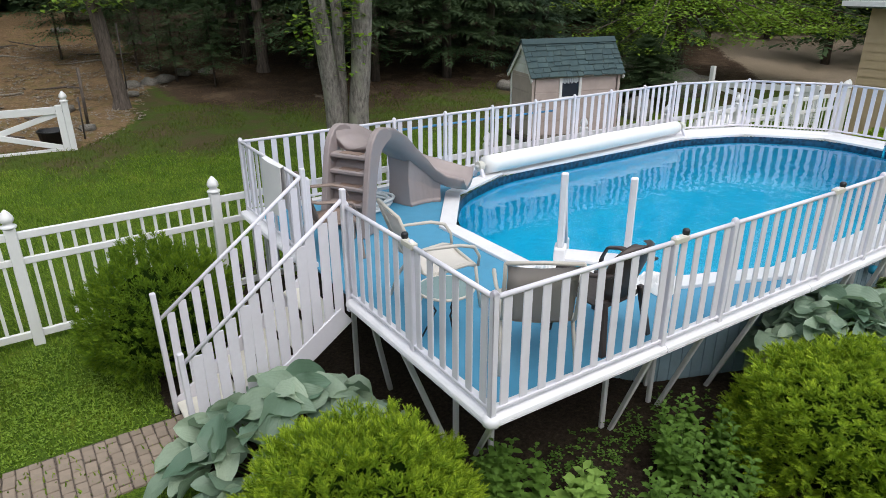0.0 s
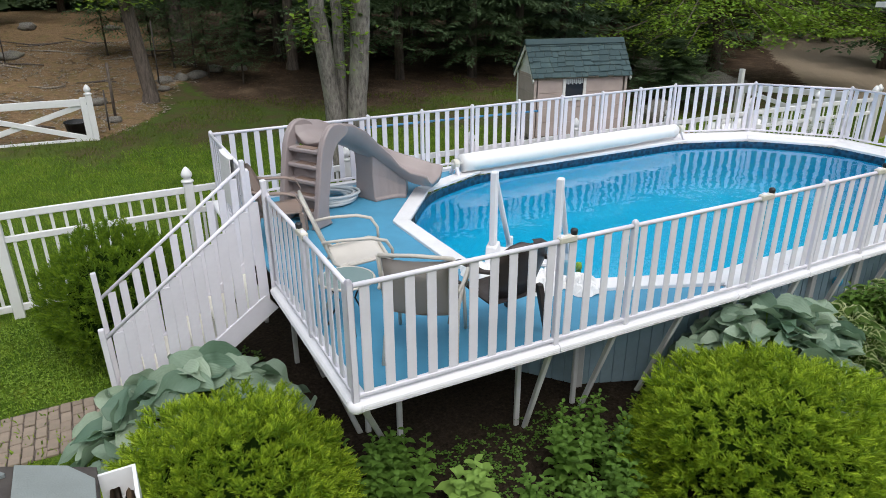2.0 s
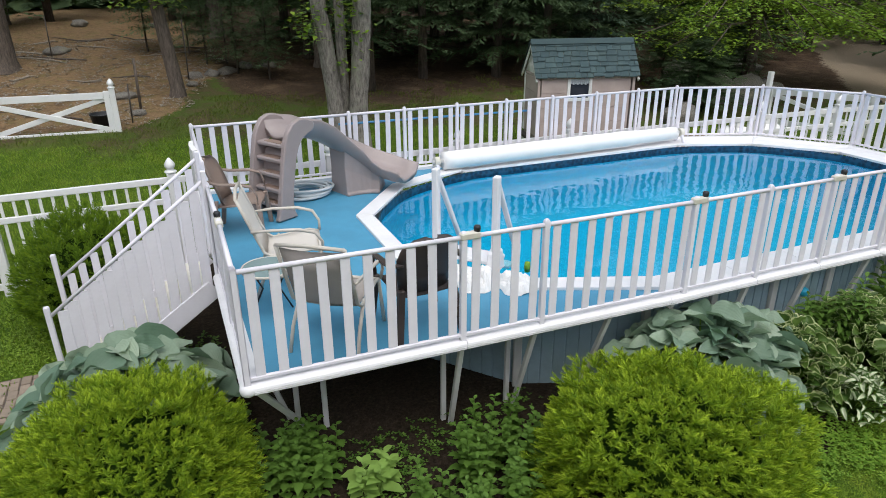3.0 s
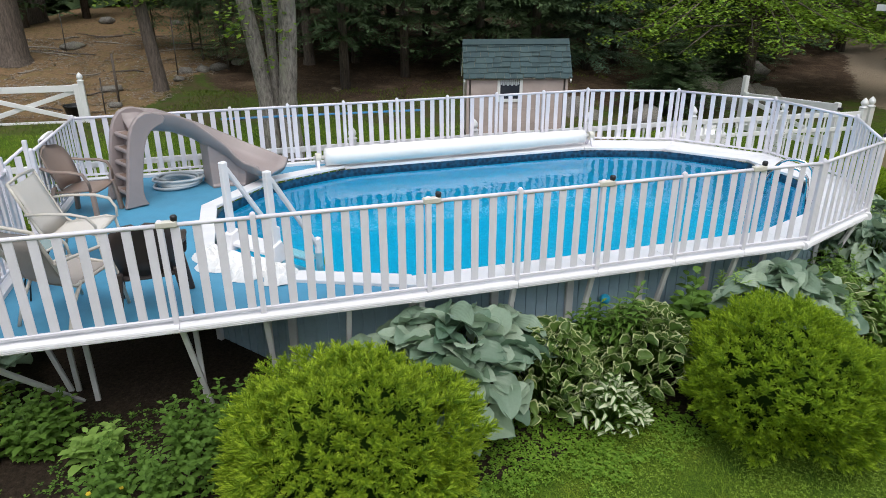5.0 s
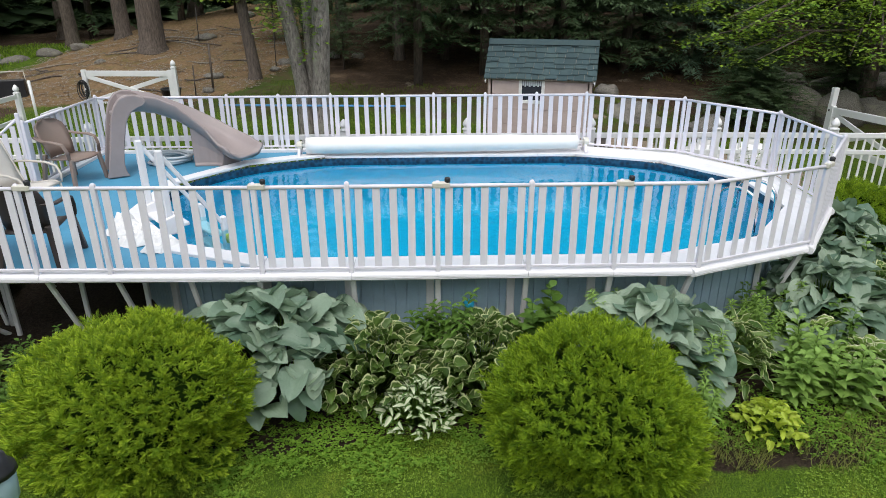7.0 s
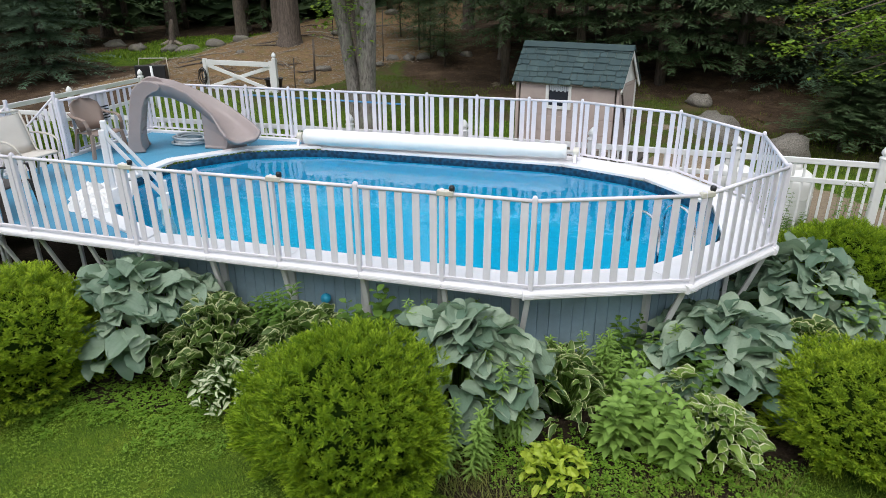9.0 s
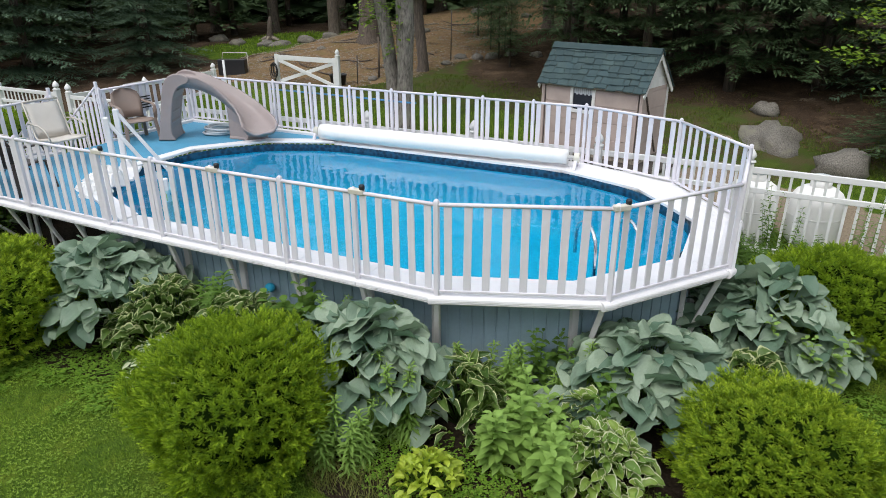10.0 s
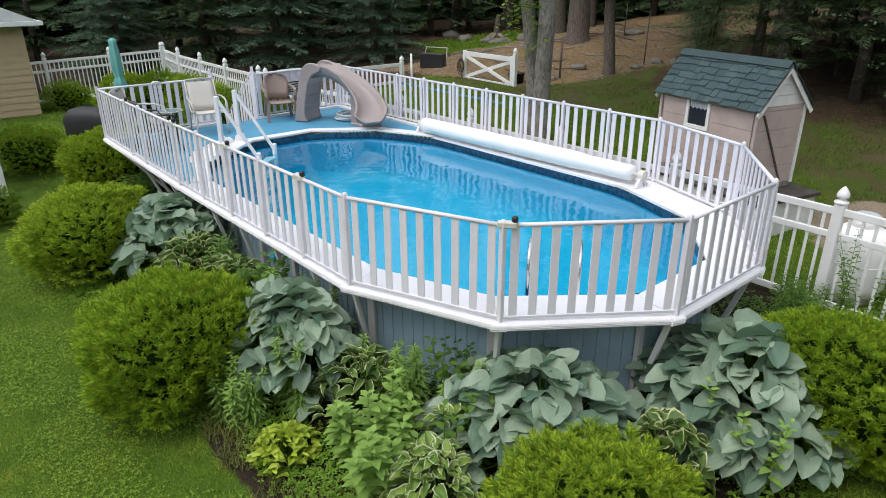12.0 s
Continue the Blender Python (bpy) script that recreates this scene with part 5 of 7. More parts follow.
# ---- houses ----
def sided_house(name, label, corner, size, eave, rz, roof_mat, face_boards):
    """A low house with lapped siding, an eave with a gutter and a pitched roof."""
    h = thing(name, (*corner, 0.0), rz, label, "house")
    w, d = size
    part("wall", Geo().box((0.02, 0.02, -0.1), (w, d, eave)), SIDING, h)
    z = 0.1
    while z < eave - 0.05:
        for face in face_boards:
            if face == "x":
                part("siding_board", Geo().loft([[(0.0 - e, 0.0, z), (0.0 - e, d, z), (0.0, d, z + 0.2), (0.0, 0.0, z + 0.2)] for e in (0.018,)] + [[(0.02, 0.0, z), (0.02, d, z), (0.02, d, z + 0.2), (0.02, 0.0, z + 0.2)]]), SIDING, h)
            else:
                part("siding_board", Geo().loft([[(0.0, -0.018, z), (w, -0.018, z), (w, 0.0, z + 0.2), (0.0, 0.0, z + 0.2)]] + [[(0.0, 0.02, z), (w, 0.02, z), (w, 0.02, z + 0.2), (0.0, 0.02, z + 0.2)]]), SIDING, h)
        z += 0.2
    over = 0.4
    rise = 0.5
    ring0 = [(-over, -over, eave - 0.02), (w + over, -over, eave - 0.02), (w + over, d + over, eave - 0.02), (-over, d + over, eave - 0.02)]
    m = min(w, d) / 2 + over
    part("roof", Geo().loft([ring0, [(x, y, z + 0.16) for x, y, z in ring0], [(-over + m, -over + m, eave + 0.14 + rise * m), (w + over - m, -over + m, eave + 0.14 + rise * m), (w + over - m + 0.02, d + over - m + 0.02, eave + 0.14 + rise * m), (-over + m, d + over - m + 0.02, eave + 0.14 + rise * m)]]), roof_mat, h)
    part("gutter", Geo().box((-over - 0.1, -over - 0.1, eave + 0.02), (w + over + 0.1, -over, eave + 0.14)).box((-over - 0.1, -over, eave + 0.02), (-over, d + over + 0.1, eave + 0.14)), WHITE_VINYL, h)
    return h


sided_house("far_house", "low tan-sided house with a grey shingle roof and white gutter", (18.2, -4.0), (9.0, 12.3), 3.34, 0, SHINGLE_GREY, "x")
sided_house("tan_house", "tan lap-sided house with a grey shingle roof", (-8.2, 3.65), (11.0, 9.0), 2.72, 180, SHINGLE_GREY, "xy")

# ---- porch roof below the camera's start ----
porch = thing("porch", (0.83, 1.38, 0.0), 180, "small porch with a grey shingled roof and white gutter", "porch")
slope_up = 0.42
part("roof_deck", Geo().add([(0.0, 0.0, 2.38), (3.4, 0.0, 2.38 + 3.4 * slope_up), (3.4, 3.4, 2.38 + 3.4 * slope_up), (0.0, 3.4, 2.38), (0.0, 0.0, 2.43), (3.4, 0.0, 2.43 + 3.4 * slope_up), (3.4, 3.4, 2.43 + 3.4 * slope_up), (0.0, 3.4, 2.43)],
                            [(0, 3, 2, 1), (4, 5, 6, 7), (0, 1, 5, 4), (1, 2, 6, 5), (2, 3, 7, 6), (3, 0, 4, 7)]), IRON, porch)
for r in range(14):
    for c in range(-1, 12):
        x, y = r * 0.24 + 0.005, c * 0.3 + (0.15 if r % 2 else 0.0) - 0.02
        if y > 3.3 or y < -0.2:
            continue
        y1 = min(y + 0.272, 3.38)
        y0 = max(y, 0.01)
        cut = min(0.07, 0.45 * (y1 - y0))
        poly = [(x, y0 + cut), (x + 0.075, y0), (x + 0.218, y0), (x + 0.218, y1), (x + 0.075, y1), (x, y1 - cut)]
        part("shingle", Geo().loft([[(px, py, 2.432 + px * slope_up + e) for px, py in poly] for e in (0.0, 0.012)]), SHINGLE_GREY, porch)
part("gutter", Geo().box((-0.12, 0.04, 2.30), (-0.108, 3.4, 2.42)).box((-0.12, 0.04, 2.30), (0.0, 3.4, 2.31)).box((-0.12, 0.03, 2.30), (0.0, 0.04, 2.42)), WHITE_VINYL, porch, "white gutter")
part("gutter_debris", lumpy(5, 0.05, 1.2, 0.035, 24, 0.5), DRYLEAF, porch, "dry leaves in the gutter", m=pose(-0.055, 1.26, 2.335), smooth=True)
for x, y in ((0.15, 0.15), (0.15, 3.25), (3.25, 0.15), (3.25, 3.25)):
    part("porch_post", Geo().box((x - 0.06, y - 0.06, -0.05), (x + 0.06, y + 0.06, 2.4 + slope_up * x - 0.02)), WHITE_VINYL, porch, bevel=0.01)

# ---- garden things ----
lan = thing("garden_lantern", (5.6, -0.42, ground_z(5.6, -0.42)), 0, "post lantern with a dark cap and pale blue glass", "lantern")
part("post", Geo().tube([(0, 0, -0.05), (0, 0, 1.5)], 0.03, 8), IRON, lan, smooth=True)
part("glass", Geo().lathe([(0.05, 1.48), (0.09, 1.52), (0.1, 1.66), (0.085, 1.7)], 12), painted("pale_blue_glass", (0.35, 0.5, 0.55), 0.2), lan, "pale blue glass body", smooth=True)
part("cap", Geo().lathe([(0.115, 1.69), (0.11, 1.72), (0.08, 1.76), (0.075, 1.79), (0.03, 1.81), (0.0, 1.81)], 14), BLACK, lan, smooth=True)
umb = thing("patio_umbrella", (-5.0, 5.24, ground_z(-5, 5.24)), 0, "closed teal patio umbrella tied at its middle", "umbrella")
part("pole", Geo().tube([(0, 0, 0), (0, 0, 2.42)], 0.02, 8), IRON, umb, smooth=True)
part("canopy", Geo().loft([[((r * (1 + 0.22 * math.cos(5 * a))) * math.cos(a), (r * (1 + 0.22 * math.cos(5 * a))) * math.sin(a), z) for a in [2 * math.pi * k / 20 for k in range(20)]] for z, r in ((0.95, 0.12), (1.15, 0.17), (1.3, 0.12), (1.36, 0.09), (1.5, 0.13), (1.9, 0.13), (2.25, 0.09), (2.36, 0.1), (2.42, 0.02))]), TEAL, umb, "furled teal canopy", smooth=True)
def cover_ring(rx, ry, z):
    return [(rx * (abs(math.cos(t)) ** 0.45) * (1 if math.cos(t) > 0 else -1) * (1 + 0.03 * noise.noise((4 * math.cos(t), 4 * math.sin(t), z * 5))),
             ry * (abs(math.sin(t)) ** 0.45) * (1 if math.sin(t) > 0 else -1) * (1 + 0.06 * noise.noise((4 * math.cos(t), 4 * math.sin(t), z * 5 + 3))), z) for t in [2 * math.pi * k / 32 + 0.05 for k in range(32)]]


solo("covered_grill", Geo().loft([cover_ring(rx, ry, z) for rx, ry, z in ((0.66, 0.34, 0.0), (0.65, 0.33, 0.3), (0.67, 0.34, 0.55), (0.6, 0.31, 0.7), (0.45, 0.24, 0.84), (0.3, 0.12, 0.88))]), COVER, "barbecue grill under a black cover", "grill", m=pose(-3.3, 3.9, ground_z(-3.3, 3.9), 0, 0, 38), smooth=True)
gt = thing("garden_table", (-6.8, 5.2, ground_z(-6.8, 5.2)), 0, "small round white plastic garden table", "table")
part("tabletop", Geo().lathe([(0.0, 0.58), (0.33, 0.585), (0.345, 0.6), (0.33, 0.615), (0.0, 0.615)], 20), WHITE_VINYL, gt, smooth=True)
part("pedestal", Geo().lathe([(0.22, 0.0), (0.2, 0.03), (0.05, 0.08), (0.04, 0.59)], 12), WHITE_VINYL, gt, smooth=True)
lounge = thing("lounge_chair", (-7.6, 6.9, ground_z(-7.6, 6.9)), 30, "pale green plastic lounge chair on the lawn", "chair")
part("seat", Geo().box((-0.3, -0.5, 0.28), (0.3, 0.5, 0.33)), CREAM, lounge, bevel=0.02)
part("back", Geo().beam((0, 0.5, 0.3), (0, 0.95, 0.75), 0.6, 0.05), CREAM, lounge, bevel=0.02)
for sx in (-0.26, 0.26):
    for sy in (-0.42, 0.42):
        part("leg", Geo().box((sx - 0.03, sy - 0.03, 0), (sx + 0.03, sy + 0.03, 0.29)), CREAM, lounge)
bp = thing("pool_pole", (4.4, 8.075, 2.0), 0, "long blue cleaning pole hooked on the outside of the railing", "pole")
part("shaft", Geo().tube([(0, 0, 0.02), (1.6, 0.01, 0.0), (3.25, 0, -0.02)], 0.017, 8), painted("blue_pole", (0.05, 0.26, 0.52), 0.4), bp, smooth=True)
for x in (0.3, 2.9):
    part("hook", Geo().tube([(x, 0.0, -0.02), (x, 0.025, 0.08), (x, 0.0, 0.185), (x, -0.05, 0.19)], 0.006, 6), IRON, bp, "thin wire hook", smooth=True)
coil = Geo()
for k in range(9):
    coil.tube([(-1.50 + 0.012 * (k % 4) + (0.05 + 0.012 * k) * math.cos(t), 15.37 - 0.01 * k, 1.24 - 0.03 * (k % 3) + (0.14 + 0.015 * k) * math.sin(t)) for t in [2 * math.pi * q / 16 + k for q in range(16)]], 0.012, 5)
solo("cable_coil", coil, BLACK, "black cable coiled on the gate stile", "cable", smooth=True)
solo("blue_ball", Geo().lathe([(0.0, -0.05), (0.05, -0.035), (0.06, 0.0), (0.05, 0.035), (0.0, 0.05)], 12), painted("cyan_plastic", (0.02, 0.42, 0.68), 0.4), "bright cyan plastic disc against the pool wall", "pool toy", m=pose(8.36, 3.12, 0.72, 80, 0, 0), smooth=True)


# ---- hostas ----
def leaf_mesh(name, material, length=1.0, width=0.78, droop=0.35, cup=0.2, wave=0.045, nx=6, ny=8, tip=1.0, seed=0, fold=0.0):
    """A heart-shaped leaf along +y from its stalk, with cup, fold, droop, a pointed tip and a wavy edge."""
    verts, faces, uv = [], [], []
    for j in range(ny + 1):
        t = j / ny
        half = width / 2 * (math.sin(math.pi * min(1.0, t ** 0.62 * 0.985 + 0.015)) ** (0.52 * tip)) if t < 1 else 0.004
        back = -0.10 * length if t < 0.2 else 0.0
        for i in range(nx + 1):
            s = 2 * i / nx - 1
            side = 1 if s > 0 else -1
            y = length * t + (back * abs(s) ** 2 * (1 - t / 0.2) if t < 0.2 else 0)
            z = cup * abs(s) ** 1.5 * half * 2 + fold * abs(s) * half - droop * length * t * t + 0.05 * math.sin(math.pi * t)
            z += wave * (math.sin(9 * t + 1.9 * side + seed * 1.7) + 0.6 * math.sin(17 * t - 2.3 * side + seed)) * abs(s) ** 2
            bulge = 1 + 0.035 * math.sin(13 * t + seed * 2.1 + side) * abs(s)
            verts.append((s * half * bulge, y, z))
            uv.append((abs(s), t, 0.0))
    for j in range(ny):
        for i in range(nx):
            a = j * (nx + 1) + i
            faces.append((a, a + 1, a + nx + 2, a + nx + 1))
    me = Geo().add(verts, faces).mesh(name, material, True)
    at = me.attributes.new("leaf", "FLOAT_VECTOR", "POINT")
    at.data.foreach_set("vector", [c for p in uv for c in p])
    return me


BLUE_LEAVES = [leaf_mesh("leaf", HOSTA_BLUE, width=w, droop=d, cup=c, fold=0.28, wave=0.04, nx=8, ny=12, seed=k) for k, (w, d, c) in enumerate(((0.84, 0.14, 0.12), (0.76, 0.30, 0.05), (0.90, 0.06, 0.2), (0.80, 0.2, 0.1), (0.72, 0.4, 0.02), (0.86, 0.1, -0.05)))]
EDGED_LEAVES = [leaf_mesh("leaf", HOSTA_EDGED, width=w, droop=d, cup=0.5, wave=0.07, seed=k) for k, (w, d) in enumerate(((0.86, 0.12), (0.80, 0.25), (0.92, 0.02)))]
NARROW_LEAVES = [leaf_mesh("leaf", HOSTA_EDGED, width=w, droop=d, wave=0.05, fold=0.3, seed=k) for k, (w, d) in enumerate(((0.5, 0.2), (0.44, 0.4), (0.54, 0.1)))]
FRESH_LEAVES = [leaf_mesh("leaf", HOSTA_FRESH, width=w, droop=d, cup=0.25, wave=0.06, fold=0.2, seed=k) for k, (w, d) in enumerate(((0.7, 0.2), (0.62, 0.35), (0.78, 0.1)))]
WHITE_LEAVES = [leaf_mesh("leaf", HOSTA_WHITE, width=w, droop=d, wave=0.06, fold=0.3, seed=k) for k, (w, d) in enumerate(((0.56, 0.25), (0.5, 0.4), (0.6, 0.1)))]
LIME_LEAVES = [leaf_mesh("leaf", HOSTA_LIME, width=w, droop=d, wave=0.06, fold=0.25, seed=k) for k, (w, d) in enumerate(((0.66, 0.2), (0.6, 0.35), (0.72, 0.1)))]


def in_wall(x, y):
    """True inside the pool's outer wall."""
    inside = False
    ring = inset(INNER, -0.14)
    for (xa, ya), (xb, yb) in zip(ring, ring[1:] + ring[:1]):
        if (ya > y) != (yb > y) and x < (xb - xa) * (y - ya) / (yb - ya) + xa:
            inside = not inside
    return inside


def hosta(x, y, radius, height, size, count, leaves, label, seed, lift=0.0, lax=1.0, deep=1.0, hang=38, broad=0.0):
    """A mound of overlapping leaves that shed outward like shingles."""
    rng = random.Random(seed)
    gz = ground_z(x, y)
    h = thing("hosta", (x, y, gz), 0, label, "hosta", "hosta clumps")
    for i in range(count):
        f = math.sqrt((i + 0.4) / count)
        az = i * 2.399963 + rng.uniform(-0.35, 0.35)
        r = radius * f * 0.86 * rng.uniform(0.9, 1.08)
        fall = f * (1 - broad * (1 - abs(math.sin(az))))
        z = height * (1 - 0.8 * fall ** 2.1) * rng.uniform(0.86, 1.07) + 0.03
        ln = size * rng.uniform(0.75, 1.2)
        pitch = 22 - hang * f ** 1.5 + lift + rng.gauss(0, 16) * lax
        base = (r * math.cos(az), r * deep * math.sin(az), z)
        if in_wall(x + base[0], y + base[1]) or any(math.hypot(x + base[0] - sx, y + base[1] - sy) < 0.74 * sr for sx, sy, sr in SHRUBS):
            continue
        m = pose(*base, pitch, rng.gauss(0, 18) * lax, math.degrees(az) - 90 + rng.gauss(0, 30) * lax)
        part("leaf", leaves[i % len(leaves)], None, h, "", m @ pose(0, -ln * 0.5, 0) @ Matrix.Scale(ln, 4))
        if i % 3 == 0:
            part("stalk", Geo().tube([(0.15 * base[0], 0.15 * base[1], 0.0), (0.6 * base[0], 0.6 * base[1], z * 0.7), (base[0] * 0.8, base[1] * 0.8, z - 0.02)], 0.007, 4), WEED, h, smooth=True)
    return h


BLUE_LABEL = "large blue-green hosta with broad ribbed leaves"
EDGE_LABEL = "hosta with cream-edged green leaves"
hosta(1.36, 4.30, 1.16, 0.86, 0.33, 120, BLUE_LEAVES, BLUE_LABEL + " beside the deck stairs", 1, -2, 1.3, 1.0, 30)
hosta(6.42, 2.52, 1.0, 1.0, 0.31, 165, BLUE_LEAVES, BLUE_LABEL + " against the pool wall", 2, -4, 1.15, 0.95, 30, 0.5)
hosta(10.08, 2.42, 1.0, 1.0, 0.28, 170, BLUE_LEAVES, BLUE_LABEL + " against the pool wall", 3, -3, 1.15, 0.78, 34, 0.3)
hosta(10.74, 2.28, 0.26, 0.42, 0.22, 12, BLUE_LEAVES, "smaller blue-green hosta spilling onto the soil", 33)
hosta(12.54, 3.46, 1.12, 0.88, 0.275, 205, BLUE_LEAVES, BLUE_LABEL + " below the pool's end", 4)
hosta(13.56, 5.10, 1.18, 0.98, 0.285, 215, BLUE_LEAVES, BLUE_LABEL + " below the pool's end", 5)
hosta(13.78, 4.62, 0.52, 0.50, 0.27, 60, BLUE_LEAVES, "lower leaves of a blue-green hosta spilling onto the lawn", 34, 0, 1, 1.0, 44)
hosta(7.36, 2.46, 0.76, 0.78, 0.135, 310, EDGED_LEAVES, EDGE_LABEL, 6, 22, 1.2)
hosta(8.48, 2.48, 0.78, 0.80, 0.135, 310, EDGED_LEAVES, EDGE_LABEL, 7, 22, 1.2)
hosta(11.03, 2.62, 0.60, 0.68, 0.17, 135, NARROW_LEAVES, "hosta with narrow white-edged leaves", 8, 16, 1.3)
hosta(12.42, 2.40, 0.52, 0.50, 0.125, 190, FRESH_LEAVES, "fresh green hosta with white-edged leaves", 9, 16, 1.2)
hosta(12.12, 2.78, 0.3, 0.52, 0.15, 46, FRESH_LEAVES, "fresh green hosta with white-edged leaves", 13, 20, 1.2)
hosta(13.5, 3.98, 0.5, 0.58, 0.135, 120, EDGED_LEAVES, EDGE_LABEL, 10, 22, 1.2)
hosta(7.80, 1.98, 0.46, 0.42, 0.10, 190, WHITE_LEAVES, "small hosta with white-centred leaves", 11, 20, 1.7)
hosta(11.1, 1.74, 0.36, 0.30, 0.10, 120, LIME_LEAVES, "small lime-yellow hosta on bare soil", 12, 24, 1.4)


# ---- leafy weeds ----
def stem_plant(g, rng, x, y, z, height, leaf, gap, spread, lean=0.12, width=0.28, whorl=2):
    """One upright stem with pairs or whorls of pointed leaves."""
    tilt = Vector((rng.gauss(0, lean), rng.gauss(0, lean), 1)).normalized()
    p0 = Vector((x, y, z))
    n = max(3, int(height / gap))
    first = len(g.v)
    g.tube([p0 + tilt * height * i / n for i in range(n + 1)], [0.006 - 0.004 * i / n for i in range(n + 1)], 4, False)
    az = rng.uniform(0, 6.28)
    for i in range(n):
        f = (i + 1) / n
        c = p0 + tilt * height * f
        az += 1.57 if whorl == 2 else 0.6
        ln = leaf * (0.55 + 0.6 * math.sin(math.pi * min(1, 0.2 + 0.75 * f))) * rng.uniform(0.8, 1.15)
        for w in range(whorl):
            a = az + 2 * math.pi * w / whorl + rng.gauss(0, 0.2)
            rise = spread * (0.25 + 0.7 * f) + rng.gauss(0, 0.15)
            d = Vector((math.cos(a), math.sin(a), rise)).normalized()
            s = Vector((-math.sin(a), math.cos(a), 0)) * ln * width
            up, sink = Vector((0, 0, ln * 0.06)), Vector((0, 0, ln * 0.28))
            near, far, end = c + d * ln * 0.3, c + d * ln * 0.66 - sink * 0.35, c + d * ln - sink
            root, k = first + (i + 1) * 4 + w % 4, len(g.v)
            g.v.extend(tuple(q) for q in (near + s * 0.9 + up, near, near - s * 0.9 + up, far + s * 0.72 + up, far, far - s * 0.72 + up, end))
            g.f.extend(((root, k, k + 1), (root, k + 1, k + 2), (k, k + 3, k + 4, k + 1), (k + 1, k + 4, k + 5, k + 2), (k + 3, k + 6, k + 4), (k + 4, k + 6, k + 5)))


def weed_clump(name, x, y, r, stems, height, leaf, material, label, seed, gap=0.05, spread=0.6, width=0.28, whorl=2, category="plant", lean=0.12):
    """A clump of leafy stems, each a part of its own."""
    rng = random.Random(seed)
    clump = thing(name, (x, y, ground_z(x, y)), 0, label, category)
    for _ in range(stems):
        a, d = rng.uniform(0, 6.28), r * math.sqrt(rng.random())
        g = Geo()
        stem_plant(g, rng, d * math.cos(a), d * math.sin(a), -0.01, height * rng.uniform(0.6, 1.1), leaf, gap, spread, lean, width, whorl)
        part("stem", g, material, clump, smooth=True)
    return clump


weed_clump("lily_plant", 9.14, 2.62, 0.28, 12, 1.06, 0.2, WEED, "tall green plant with broad pointed leaves by the pool leg", 21, 0.08, 0.7, 0.38)
weed_clump("phlox_plant", 8.02, 2.62, 0.17, 13, 1.14, 0.17, WEED, "tall upright phlox with narrow dark leaves", 22, 0.035, 0.4, 0.17)
for i, (x, y, h) in enumerate(((9.62, 2.62, 1.05), (10.05, 2.72, 1.05), (10.4, 2.15, 0.85), (10.62, 2.1, 0.9), (11.35, 2.85, 0.8), (11.1, 2.85, 0.85), (11.55, 2.95, 0.75), (10.13, 1.62, 0.62), (10.42, 1.68, 0.66), (11.9, 3.2, 0.8), (9.9, 1.72, 0.55))):
    weed_clump("milkweed_plant", x, y, 0.12, 5, h, 0.115, WEED_PALE, "upright bright green plant with whorled narrow leaves", 130 + i, 0.032, 0.45, 0.13, 4)
weed_clump("tall_weed", 11.95, 2.25, 0.3, 12, 0.62, 0.18, WEED_PALE, "pale green weeds with broad pointed leaves", 41, 0.05, 0.7, 0.25, 2, "plant", 0.2)
weed_clump("tall_weed", 11.6, 2.35, 0.27, 10, 0.74, 0.17, WEED_PALE, "pale green weeds with broad pointed leaves", 42, 0.048, 0.7, 0.25, 2, "plant", 0.2)
weed_clump("tall_weed", 4.25, 2.45, 0.42, 36, 0.6, 0.1, WEED, "pale green weeds with broad leaves under the deck corner", 43, 0.05, 0.6, 0.3)
weed_clump("tall_weed", 3.6, 2.05, 0.38, 30, 0.58, 0.095, WEED, "green weeds beside the shrub", 44, 0.05, 0.6, 0.3)
weed_clump("tall_weed", 2.62, 3.15, 0.34, 30, 0.5, 0.105, WEED, "green weeds under the deck corner", 45, 0.05, 0.6, 0.32)
weed_clump("tall_weed", 2.05, 3.75, 0.22, 12, 0.4, 0.1, WEED, "green weeds under the deck edge", 46, 0.05, 0.6, 0.3)
weed_clump("broad_weed", 3.2, 2.75, 0.16, 9, 0.3, 0.17, WEED_PALE, "broad-leaved pale weed on bare soil", 47, 0.06, 0.7, 0.3)
weed_clump("tall_weed", 12.35, 2.75, 0.16, 7, 0.75, 0.13, WEED, "green seedling stems among the hostas", 48, 0.08, 0.6, 0.3)
weed_clump("tall_weed", 12.0, 3.35, 0.18, 6, 0.8, 0.15, WEED, "green seedlings against the pool wall", 49, 0.1, 0.5, 0.33)
weed_clump("tall_weed", 11.6, 3.2, 0.2, 7, 0.85, 0.12, WEED, "green seedlings against the pool wall", 50, 0.08, 0.5, 0.3)
weed_clump("tall_weed", 13.95, 4.55, 0.25, 9, 0.8, 0.12, WEED_PALE, "pale green seedlings among the hostas", 51, 0.08, 0.6, 0.28)
weed_clump("fern_tuft", 13.55, 6.65, 0.45, 34, 0.62, 0.12, WEED, "ferny green weeds along the fence foot", 52, 0.03, 0.4, 0.12)
weed_clump("fern_tuft", 14.2, 7.4, 0.55, 30, 0.6, 0.12, WEED, "ferny green weeds along the fence foot", 53, 0.03, 0.4, 0.12)
weed_clump("fern_tuft", 13.3, 7.35, 0.4, 32, 0.55, 0.12, WEED, "ferny green weeds behind the pool's end", 56, 0.03, 0.4, 0.12)
weed_clump("fern_tuft", 14.9, 7.0, 0.5, 34, 0.6, 0.13, WEED, "ferny green weeds along the fence foot", 57, 0.03, 0.4, 0.12)
